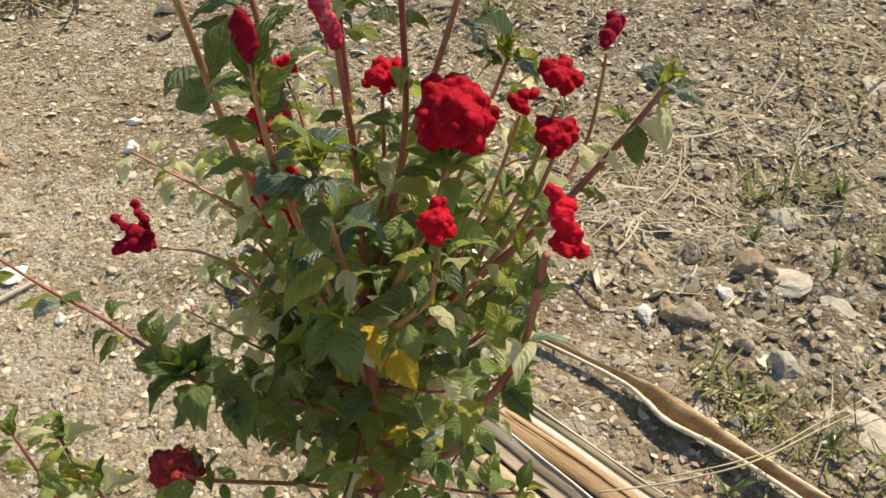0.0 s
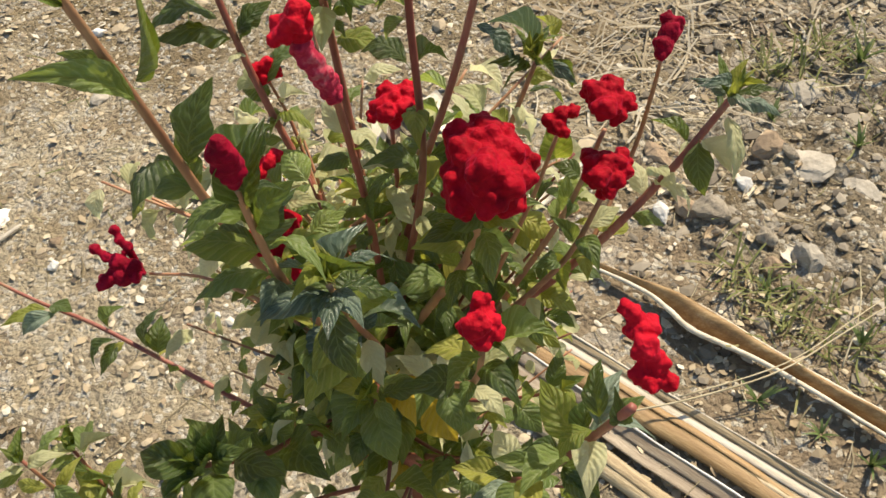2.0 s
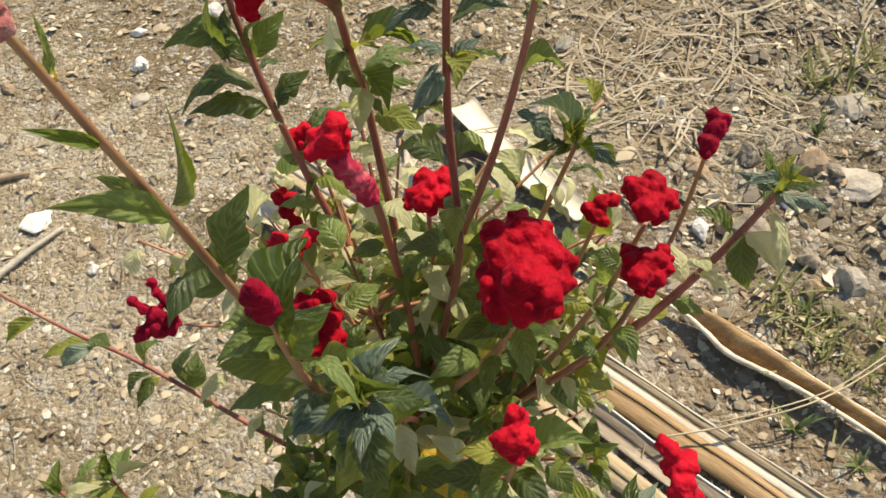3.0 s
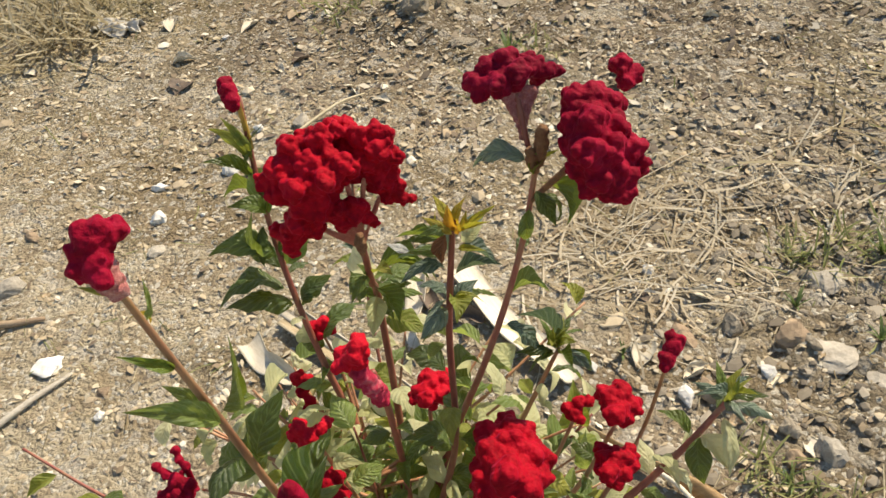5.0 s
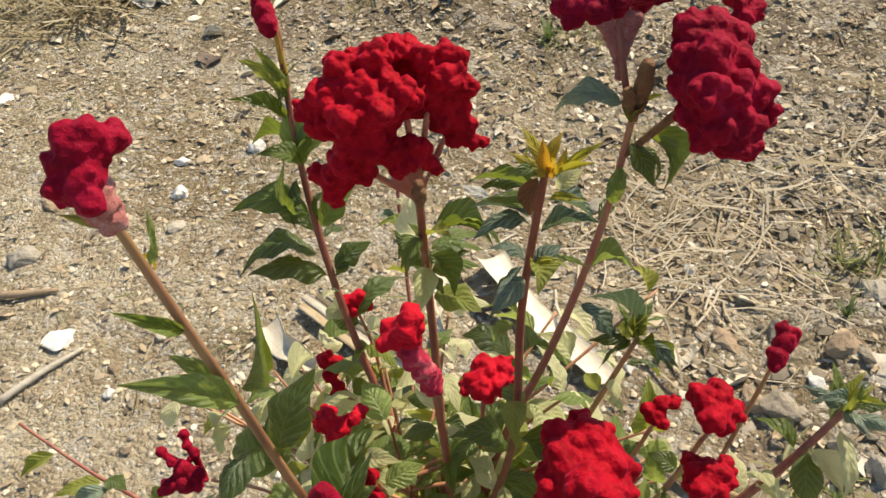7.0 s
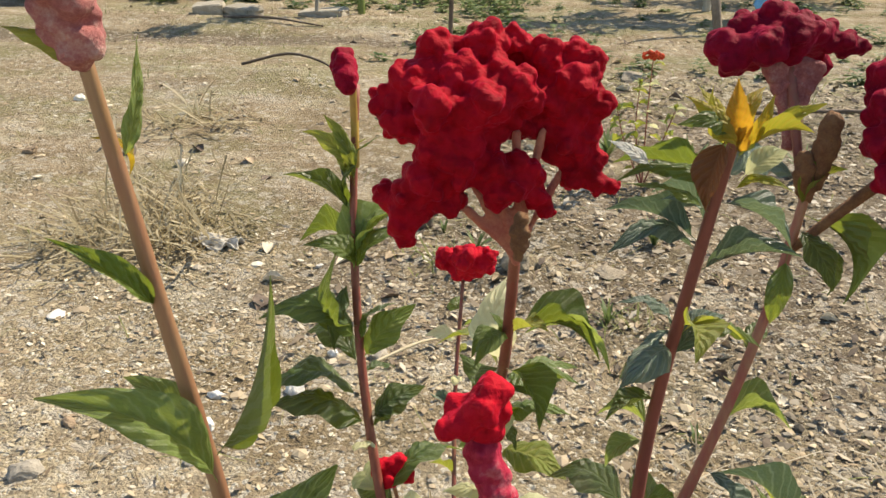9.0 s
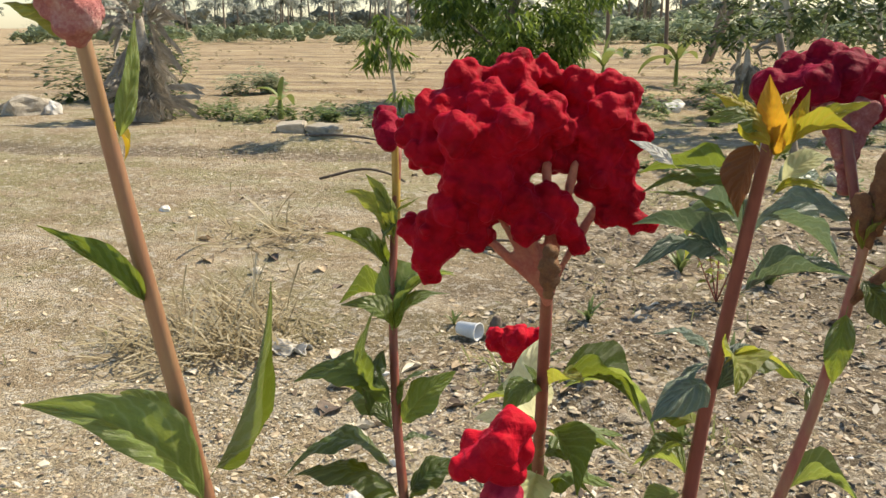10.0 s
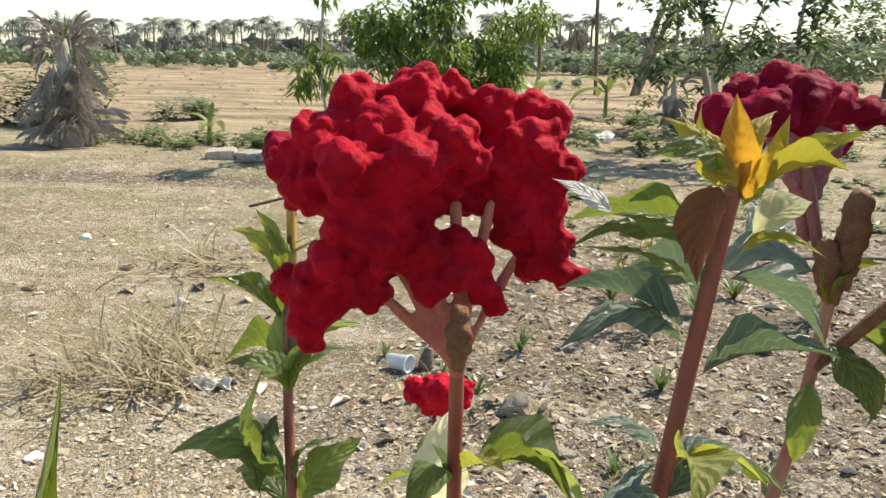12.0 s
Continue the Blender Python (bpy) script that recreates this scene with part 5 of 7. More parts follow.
# old bleached leaves hang low at the sunny back, sunlight painted into their paleness
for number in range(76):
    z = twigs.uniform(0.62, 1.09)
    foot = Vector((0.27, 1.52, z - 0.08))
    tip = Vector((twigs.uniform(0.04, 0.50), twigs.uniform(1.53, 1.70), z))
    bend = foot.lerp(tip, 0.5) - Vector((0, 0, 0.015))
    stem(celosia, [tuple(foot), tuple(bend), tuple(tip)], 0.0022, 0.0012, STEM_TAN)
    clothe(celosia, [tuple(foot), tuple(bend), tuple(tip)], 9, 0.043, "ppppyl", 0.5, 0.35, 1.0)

# leafy shoots fill the upper bush, painted palest where sun comes through from behind
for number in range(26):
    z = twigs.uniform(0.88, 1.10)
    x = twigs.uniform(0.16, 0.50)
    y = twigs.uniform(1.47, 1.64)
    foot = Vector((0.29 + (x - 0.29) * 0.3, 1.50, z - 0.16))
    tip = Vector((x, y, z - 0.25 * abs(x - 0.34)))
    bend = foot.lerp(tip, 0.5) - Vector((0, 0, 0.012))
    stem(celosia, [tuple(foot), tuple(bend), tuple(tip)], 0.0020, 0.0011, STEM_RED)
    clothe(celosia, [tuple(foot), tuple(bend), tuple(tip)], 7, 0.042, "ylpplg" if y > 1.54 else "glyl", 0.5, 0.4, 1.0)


# ---- smaller cockscombs and weeds ----
def small_celosia(place, paths, heads, leaves, size, colours, label):
    plant = thing("celosia_plant", place, label, "flowering plant", "cockscomb plants")
    for path in paths:
        stem(plant, path, 0.0045, 0.0022, STEM_RED)
        clothe(plant, path, leaves, size, colours, 0.42, 0.15, 0.97)
        rosette(plant, path[-1], (0, 0, 1), 6, size * 0.9, colours, 1.1, 0.34)
    for neck, lobes, mat, seed in heads:
        crest(plant, neck, lobes, mat, seed)
    return plant


FLAT_HEAD = [(-3.6, 0, 0.6, 1.3), (-2.4, 0.4, 1.3, 1.5), (-1.0, -0.3, 1.8, 1.6), (0.4, 0.3, 2.0, 1.6), (1.8, -0.2, 1.7, 1.6), (3.0, 0.3, 1.0, 1.5), (4.0, 0, 0.3, 1.1), (-1.8, -0.6, 0.2, 1.3), (0.8, -0.6, 0.5, 1.4), (0.2, 0.6, 0.9, 1.5)]
small_celosia((0.77, 1.53, 0.0), [[(0.77, 1.53, 0), (0.785, 1.51, 0.15), (0.797, 1.495, 0.295)], [(0.765, 1.535, 0.02), (0.62, 1.53, 0.18), (0.530, 1.52, 0.32)]],
              [((0.797, 1.495, 0.295), FLAT_HEAD, SCARLET, 61)], 10, 0.075, "ggb", "low cockscomb plant with one flat bright red crest")
small_celosia((-0.08, 1.42, 0.0), [[(-0.08, 1.42, 0), (-0.07, 1.41, 0.35), (-0.043, 1.385, 0.66)], [(-0.08, 1.42, 0.05), (-0.15, 1.43, 0.38), (-0.185, 1.44, 0.67)], [(-0.08, 1.42, 0.1), (-0.02, 1.42, 0.38), (0.03, 1.40, 0.60)], [(-0.08, 1.42, 0.1), (-0.14, 1.46, 0.38), (-0.17, 1.49, 0.60)], [(-0.08, 1.42, 0.1), (0.02, 1.44, 0.30), (0.11, 1.42, 0.46)]],
              [((0.03, 1.40, 0.60), [(0, 0, 0.4, 0.9), (0.8, 0, 0.9, 0.8), (-0.7, 0.2, 0.9, 0.7)], DULL_RED, 62)], 26, 0.064, "lylgp", "leafy young cockscomb plant with hardly any flowers")
small_celosia((0.30, 1.47, 0.0), [[(0.30, 1.47, 0), (0.33, 1.47, 0.2), (0.36, 1.47, 0.44)], [(0.30, 1.47, 0), (0.24, 1.46, 0.2), (0.20, 1.44, 0.44)], [(0.30, 1.47, 0), (0.20, 1.45, 0.2), (0.13, 1.42, 0.42)], [(0.30, 1.47, 0), (0.27, 1.45, 0.25), (0.26, 1.43, 0.50)]],
              [], 20, 0.070, "ggyll", "leafy cockscomb shoot beside the tall plant")
small_celosia((0.06, 5.75, level(0.06, 5.75)), [[(0.06, 5.75, 0), (0.055, 5.75, 0.35), (0.06, 5.75, 0.70)], [(0.06, 5.75, 0), (0.14, 5.72, 0.25), (0.20, 5.70, 0.45)], [(0.06, 5.75, 0), (-0.05, 5.74, 0.25), (-0.10, 5.74, 0.42)], [(0.06, 5.75, 0), (0.0, 5.8, 0.3), (0.0, 5.8, 0.55)]],
              [((0.06, 5.75, 0.70), [(-4, 0, 1, 2.0), (-1.5, 0, 1.8, 2.2), (1.5, 0, 1.7, 2.3), (4, 0, 1.0, 1.8), (0, 1, 0.6, 2.0)], ORANGE_RED, 63)], 14, 0.075, "yylp", "slender cockscomb plant with a small orange-red head")


def weed(place, height, leaves, seed):
    """A low weed of narrow leaves from one root."""
    rr = random.Random(seed)
    v, f = [Vector((0, 0, -0.01))], []
    for i in range(leaves):
        a, lean = rr.uniform(0, 6.28), rr.uniform(0.2, 1.1)
        h = height * rr.uniform(0.5, 1.1)
        out, side = Vector((math.cos(a), math.sin(a), 0)), Vector((-math.sin(a), math.cos(a), 0))
        w = h * rr.uniform(0.05, 0.10)
        s = len(v)
        for k in range(5):
            u = k / 4
            c = out * (h * math.sin(lean) * u * (0.6 + 0.5 * u)) + Vector((0, 0, h * (u - 0.35 * u * u * lean)))
            ww = w * (0.6 + 1.6 * u) * (1 - u) + 0.0004
            v += [c - side * ww, c + side * ww]
        f += [(0, s, s + 1)] + [(s + 2 * k, s + 2 * k + 1, s + 2 * k + 3, s + 2 * k + 2) for k in range(4)]
    ob = new("weed", mesh_from("weed", v, f, WEED_LEAF))
    ob.location = place
    return tagged(ob, "small green weed rooted in the dry soil", "weed", "small weeds")


for i, (x, y, h, k) in enumerate(((0.86, 1.93, 0.06, 10), (0.97, 1.86, 0.05, 9), (1.05, 1.80, 0.07, 12), (0.92, 2.20, 0.05, 10), (1.08, 2.06, 0.06, 14), (1.25, 2.02, 0.08, 16), (1.20, 2.30, 0.05, 10),
                                  (0.55, 2.55, 0.05, 9), (1.18, 2.62, 0.07, 12), (1.0, 2.75, 0.06, 12), (1.25, 2.95, 0.09, 16), (0.45, 3.4, 0.07, 14), (0.10, 4.1, 0.10, 18), (-0.55, 4.6, 0.12, 20), (-0.75, 4.75, 0.10, 16),
                                  (1.5, 3.3, 0.09, 14), (0.2, 4.9, 0.14, 20), (-1.1, 4.9, 0.10, 12), (-0.2, 6.3, 0.2, 26), (0.3, 6.1, 0.22, 26), (0.5, 6.6, 0.2, 22), (-0.5, 5.2, 0.14, 16), (0.9, 6.2, 0.2, 22))):
    weed((x, y, level(x, y) - 0.004), h, k, 300 + i)


# ---- dry palm stalks beside the plant ----
def stalk(name, a, b, width, depth, material, seed, label, lift=0.0, tilt=0.0, wave=0.0, category="dry stalk", curl=0.3, edge=None, group="dry palm stalks", rim_side=1):
    """A split palm stalk: a hollowed strip with thickness, lying from a to b. depth is how far its sides rise."""
    rr = random.Random(seed)
    a, b = Vector((*a, 0)), Vector((*b, 0))
    d = (b - a).normalized()
    side = Vector((-d.y, d.x, 0))
    side = Matrix.Rotation(tilt, 3, d) @ side
    up = d.cross(side) if d.cross(side).z > 0 or abs(tilt) > 1.2 else -d.cross(side)
    steps, across = 34, 10 if name == "dry_spathe" else 4
    ob = thing(name, tuple(a), label, category, group)
    turn = Matrix.Rotation(-math.atan2(d.y, d.x), 3, "Z")
    ph = rr.uniform(0, 6)
    strips = 1 if name == "dry_spathe" else max(2, round(width / 0.028))
    cuts = [-1 + 2 * (k + (rr.uniform(-0.25, 0.25) if 0 < k < strips else 0)) / strips for k in range(strips + 1)]
    row = 2 * (across + 1)
    for k in range(strips):
        v, f = [], []
        raise_by, drift, ragged = rr.uniform(0, 0.004), rr.uniform(-0.0015, 0.0015), rr.uniform(0, 0.04)
        for i in range(steps + 1):
            u = ragged * 0.5 + (1 - ragged) * i / steps
            c = a.lerp(b, u)
            w = width * (1 - 0.25 * u) * (1 + 0.05 * math.sin(u * 9 + ph))
            c = c + side * (wave * math.sin(u * 5 + ph) + drift * math.sin(u * 13 + k)) + Vector((0, 0, level(c.x, c.y) * 0.6 + lift + 0.006 * math.sin(u * 7 + ph)))
            for layer in (0, 1):
                for j in range(across + 1):
                    q = j / across
                    s = cuts[k] + (cuts[k + 1] - cuts[k]) * (0.04 + 0.92 * q)
                    h = depth * (abs(s) ** 2.2) * (1 + curl * math.sin(u * 6 + ph + s)) + raise_by + 0.0022 * math.sin(math.pi * q) + 0.0008 * math.sin(u * 31 + k) - layer * 0.0045
                    v.append(c + side * (s * w / 2) + up * h)
        for i in range(steps):
            for j in range(across):
                p = i * row + j
                f.append((p, p + 1, p + 1 + row, p + row))
                q = p + across + 1
                f.append((q + 1, q, q + row, q + 1 + row))
            for j in (0, across):
                p = i * row + j
                f.append((p, p + row, p + row + across + 1, p + across + 1))
        for i in (0, steps):
            for j in range(across):
                p = i * row + j
                f.append((p, p + 1, p + across + 2, p + across + 1))
        mat = material if rr.random() < 0.75 or name == "dry_spathe" else rr.choice((PALM_STALK, STALK_AMBER, STALK_GREY, HUSK))
        part("strip", mesh_from("strip", [turn @ (q - a) for q in v], f, mat, True), ob)
        if (k == strips - 1 and rim_side > 0) or (k == 0 and rim_side < 0):
            outer = [v[i * row + (across if rim_side > 0 else 0)] + up * 0.002 for i in range(0, steps + 1, 3)]
    if edge is not None:
        # the pale rim along one side
        tv, tf = tube(outer, (0.0020, 0.0024, 0.0016), 3, 6, 0.2, seed)
        part("rim", mesh_from("rim", [turn @ (q - a) for q in tv], tf, edge, True), ob, "pale fibrous rim")
    ob.rotation_euler = (0, 0, math.atan2(d.y, d.x))
    return ob


stalk("palm_stalk", (-0.40, 2.62), (1.62, 1.27), 0.072, 0.007, PALM_STALK, 1, "pale tan split palm stalk lying on the soil", 0.020, 0.10, 0.006, edge=HUSK)
stalk("palm_stalk", (0.20, 2.185), (1.50, 1.295), 0.066, -0.008, STALK_AMBER, 2, "amber-brown split palm stalk lying on the soil", 0.018, -0.10, 0.004)
stalk("palm_stalk", (0.22, 2.095), (1.40, 1.28), 0.066, 0.010, STALK_GREY, 3, "weathered grey split palm stalk lying on the soil", 0.009, 0.14, 0.005, edge=STONE_WHITE)
stalk("palm_stalk", (0.32, 1.945), (1.32, 1.235), 0.060, -0.010, PALM_STALK, 4, "pale tan split palm stalk lying on the soil", 0.018, -0.08, 0.004)


def sheath(name, far_edge, near_edge, label, category, group, inner, rim):
    """A dry palm sheath: a thin skin between two edges, arched along the far one and dished before the curled near one."""
    fs, ns = spline(far_edge, 8), spline(near_edge, 8)
    steps, across = 64, 12
    ob = thing(name, far_edge[0], label, category, group)

    def at(line, u):
        f = u * (len(line) - 1)
        k = min(int(f), len(line) - 2)
        return line[k].lerp(line[k + 1], f - k)

    v, f, edge, back = [], [], [], []
    for i in range(steps + 1):
        u = i / steps
        a, b = at(fs, u), at(ns, u)
        swell = min(1, (b - a).length / 0.07)
        for layer in (0, 1):
            for j in range(across + 1):
                q = j / across
                p = a.lerp(b, q)
                p.z += swell * (0.016 * math.sin(math.pi * min(1, q * 2)) - 0.022 * math.sin(math.pi * max(0, q * 2 - 1))) + 0.002 * math.sin(u * 41 + q * 5) - layer * 0.0035
                p.z = max(p.z, 0.010 - layer * 0.0035)
                v.append(p)
        edge.append(b + Vector((0, 0, 0.001)))
        back.append(a + Vector((0, 0, 0.001)))
    row = 2 * (across + 1)
    for i in range(steps):
        for j in range(across):
            p = i * row + j
            f.append((p, p + 1, p + 1 + row, p + row))
            p += across + 1
            f.append((p + 1, p, p + row, p + 1 + row))
        for j in (0, across):
            p = i * row + j
            f.append((p, p + row, p + row + across + 1, p + across + 1))
    part("skin", mesh_from("skin", local(v, ob.location), f, inner, True), ob)
    for line, r in ((edge, (0.003, 0.0065, 0.005, 0.003)), (back[24:], (0.0015, 0.0035, 0.002))):
        tv, tf = tube(line[::4], r, 4, 7, 0.15, 3)
        part("rim", mesh_from("rim", local(tv, ob.location), tf, rim, True), ob, "pale curled fibrous rim")
    return ob


sheath("palm_sheath", [(0.40, 2.35, 0.022), (0.617, 2.22, 0.035), (0.703, 2.18, 0.040), (0.795, 2.113, 0.040), (0.903, 2.024, 0.040), (1.014, 1.941, 0.040), (1.173, 1.829, 0.040), (1.62, 1.51, 0.035)],
       [(0.420, 2.315, 0.022), (0.629, 2.191, 0.032), (0.692, 2.128, 0.040), (0.742, 2.069, 0.043), (0.854, 2.007, 0.043), (0.969, 1.929, 0.038), (1.109, 1.820, 0.037), (1.606, 1.448, 0.032)],
       "tan dry palm sheath with one raised curled edge", "dry sheath", "dry palm stalks", STALK_AMBER, HUSK)
stalk("dry_spathe", (0.07, 2.83), (0.42, 2.44), 0.110, 0.022, HUSK, 7, "bleached striped palm spathe lying on the soil", 0.014, -0.3, 0.006, "dry husk", 0.5, group="dry husks")
stalk("dry_spathe", (-0.04, 2.80), (0.02, 2.52), 0.055, 0.030, HUSK, 8, "curled bleached husk lying on the soil", 0.010, 0.4, 0.02, "dry husk", 0.8, group="dry husks")
stalk("dry_spathe", (0.0, 2.74), (0.17, 2.62), 0.050, 0.030, DARK_WOOD, 9, "dark curled husk lying on the soil", 0.010, 0.5, 0.02, "dry husk", 0.8, group="dry husks")
stalk("dry_spathe", (-0.22, 2.56), (0.02, 2.34), 0.045, 0.018, HUSK, 10, "bleached husk lying on the soil", 0.020, 0.3, 0.01, "dry husk", 0.6, group="dry husks")


stalk("dry_spathe", (-0.46, 2.52), (-0.30, 2.38), 0.075, 0.026, HUSK, 12, "curled bleached husk lying on the soil", 0.012, 0.3, 0.01, "dry husk", 0.7, group="dry husks")


def stick(points, r, material, label, name="stick", category="stick", group="sticks"):
    v, f = tube(points, (r, r * 0.85, r * 0.5), 6, 7, 0.12, len(points))
    ob = new(name, mesh_from(name, local(v, points[0]), f, material, True))
    ob.location = points[0]
    return tagged(ob, label, category, group)


stick([(0.595, 1.871, 0.045), (0.737, 1.904, 0.058), (0.898, 1.96, 0.075), (1.057, 2.07, 0.072), (1.33, 2.27, 0.045)], 0.0022, STRAW, "long pale straw lying across the palm sheath", "straw", "straw", "long straws")
stick([(0.70, 1.90, 0.062), (0.905, 1.972, 0.080), (1.062, 2.088, 0.078), (1.30, 2.285, 0.040)], 0.0016, STRAW, "long pale straw lying across the palm sheath", "straw", "straw", "long straws")
stick([(1.03, 2.00, 0.02), (1.08, 2.12, 0.05), (1.12, 2.28, 0.02)], 0.0018, STRAW, "bent pale straw lying on the soil", "straw", "straw", "long straws")
stick([(-1.06, 2.18, 0.012), (-1.0, 2.27, 0.02), (-0.93, 2.375, 0.014)], 0.010, STONE_PALE, "bleached grey stick lying on the soil")
stick([(-1.32, 2.52, 0.012), (-1.22, 2.535, 0.018), (-1.12, 2.57, 0.012)], 0.013, STONE_BROWN, "short brown piece of wood lying on the soil")
stick([(-0.62, 3.52, 0.01), (-0.5, 3.68, 0.03), (-0.42, 3.78, 0.012)], 0.006, STRAW, "pale dry stick lying on the soil")
stick([(-3.8, 8.2, 0.03), (-3.4, 8.35, 0.12), (-2.95, 8.15, 0.10), (-2.6, 7.75, 0.05)], 0.014, DARK_WOOD, "thin curved dark twig lying on the soil")
stick([(-1.6, 6.4, 0.03), (-1.2, 6.25, 0.10), (-0.8, 5.95, 0.04)], 0.010, DARK_WOOD, "thin curved dark twig lying on the soil")
stick([(-5.6, 10.9, 0.05), (-4.9, 10.75, 0.09), (-4.1, 10.6, 0.04)], 0.02, DARK_WOOD, "dark dead branch lying on the soil")
stick([(0.6, 7.6, 0.03), (1.6, 7.7, 0.08), (2.6, 7.4, 0.04)], 0.014, DARK_WOOD, "thin dark twig lying on the soil")


# ---- stones ----
def rock(x, y, w, h, material, seed, label, kind="stone"):
    """A stone of roughly w across and h high, sunk a little into the soil."""
    bm = bmesh.new()
    bmesh.ops.create_icosphere(bm, subdivisions=3, radius=1)
    rr = random.Random(seed)
    o = Vector((rr.uniform(0, 90), rr.uniform(0, 90), 0))
    cuts = [(Vector((rr.uniform(-1, 1), rr.uniform(-1, 1), rr.uniform(-0.3, 1))).normalized(), rr.uniform(0.55, 0.85)) for _ in range(13)]
    sx, sy = rr.uniform(0.8, 1.2), rr.uniform(0.55, 0.95)
    for vert in bm.verts:
        c = vert.co
        for n, k in cuts:
            e = c.dot(n) - k
            if e > 0:
                c -= n * e * 0.9
        c *= 1 + 0.20 * noise.noise(c * 2 + o) + 0.10 * noise.noise(c * 6 + o)
        vert.co = Vector((c.x * w / 2 * sx, c.y * w / 2 * sy, c.z * h * 0.6))
    me = bpy.data.meshes.new(kind)
    bm.to_mesh(me)
    bm.free()
    me.materials.append(material)
    ob = new(kind, me)
    ob.location = (x, y, level(x, y) + h * 0.28)
    ob.rotation_euler = (0, 0, rr.uniform(0, 6))
    return tagged(ob, label, kind, "loose stones" if kind == "stone" else "earth clods")


for i, (x, y, w, h, mat, label) in enumerate((
    (1.01, 2.28, 0.085, 0.05, STONE_PALE, "pale grey stone lying in the soil"), (0.925, 2.335, 0.06, 0.045, STONE_GREY, "grey stone lying in the soil"),
    (0.93, 2.26, 0.07, 0.035, STONE_BROWN, "brown-white cracked stone lying in the soil"), (1.18, 2.11, 0.15, 0.035, STONE_PALE, "long pale grey stone lying in the soil"),
    (0.83, 2.67, 0.085, 0.05, STONE_GREY, "angular grey stone lying in the soil"), (0.97, 2.62, 0.10, 0.05, STONE_BROWN, "flat brown stone lying in the soil"),
    (1.09, 2.84, 0.13, 0.035, STONE_PALE, "flat pale stone lying in the soil"), (0.70, 2.43, 0.07, 0.03, STONE_WHITE, "white chip of stone lying in the soil"),
    (0.82, 2.42, 0.10, 0.04, STONE_GREY, "flat grey stone lying in the soil"), (0.76, 2.45, 0.08, 0.035, STONE_BROWN, "flat brown stone lying in the soil"),
    (1.06, 2.57, 0.16, 0.03, STONE_PALE, "long pale stone lying in the soil"), (1.16, 2.50, 0.12, 0.03, STONE_PALE, "long pale stone lying in the soil"),
    (0.90, 2.50, 0.05, 0.03, STONE_WHITE, "white chip of stone lying in the soil"), (0.70, 2.62, 0.09, 0.035, STONE_BROWN, "flat brown stone lying in the soil"),
    (-0.95, 3.03, 0.075, 0.04, STONE_WHITE, "white stone lying in the soil"), (-0.90, 2.88, 0.08, 0.03, STONE_PALE, "pale stone lying in the soil"),
    (-1.03, 2.40, 0.11, 0.02, STONE_WHITE, "flat white chip lying in the soil"), (-1.31, 2.68, 0.12, 0.04, STONE_PALE, "pale stone lying in the soil"),
    (-0.79, 2.25, 0.04, 0.025, STONE_WHITE, "small white stone lying in the soil"), (-0.82, 2.33, 0.05, 0.02, STONE_BROWN, "small brown stone lying in the soil"),
    (-0.25, 1.93, 0.035, 0.02, STONE_GREY, "small dark stone lying in the soil"), (-0.62, 3.6, 0.09, 0.05, STONE_PALE, "pale stone lying in the soil"),
    (-0.80, 3.3, 0.08, 0.04, STONE_WHITE, "white stone lying in the soil"), (-0.31, 4.34, 0.24, 0.10, CLOD_EARTH, "lumpy dark clod of earth"),
    (-0.10, 4.15, 0.12, 0.04, CLOD_EARTH, "dark clod of earth"), (0.05, 4.5, 0.15, 0.04, CLOD_EARTH, "dark clod of earth"), (-1.9, 3.5, 0.07, 0.03, STONE_WHITE, "white stone lying in the soil"),
    (0.62, 2.87, 0.06, 0.03, STONE_WHITE, "white stone lying in the soil"), (0.35, 3.1, 0.08, 0.03, STONE_PALE, "pale stone lying in the soil"), (1.5, 3.6, 0.2, 0.05, STONE_PALE, "flat pale stone lying in the soil"),
    (-2.6, 5.4, 0.10, 0.05, STONE_PALE, "pale stone lying in the soil"), (-4.3, 6.6, 0.12, 0.06, STONE_WHITE, "white stone lying in the soil"), (-3.6, 5.3, 0.10, 0.05, STONE_BROWN, "brown stone lying in the soil"),
    (-1.64, 16.0, 0.45, 0.25, STONE_WHITE, "white block of stone lying on the soil"), (-0.3, 8.7, 0.3, 0.12, STONE_GREY, "grey stone lying on the soil"), (0.7, 9.6, 0.25, 0.15, STONE_PALE, "pale stone lying on the soil"),
    (-11.9, 12.1, 0.8, 0.4, STONE_PALE, "pale lump of rubble"), (-12.4, 12.5, 0.6, 0.3, STONE_GREY, "grey lump of rubble"), (-11.5, 12.4, 0.4, 0.3, STONE_WHITE, "white lump of rubble"))):
    rock(x, y, w, h, mat, 500 + i, label)

clods = random.Random(41)
for number in range(48):
    x = clods.uniform(0.78, 1.75)
    y = clods.uniform(2.66 - 0.55 * x, 3.05)
    w = 0.03 + 0.07 * clods.random() ** 2.4
    rock(x, y, w, w * clods.uniform(0.25, 0.45), CLOD_EARTH, 700 + number, "crumbly grey-brown clod of earth", kind="clod")
chips = random.Random(43)
for number in range(54):
    x, y = chips.uniform(-1.7, 0.9), chips.uniform(2.0, 4.4)
    w = 0.022 + 0.04 * chips.random() ** 2
    rock(x, y, w, w * 0.5, chips.choice((STONE_PALE, STONE_WHITE, STONE_BROWN, STONE_GREY)), 800 + number, "small loose stone on the sandy soil")

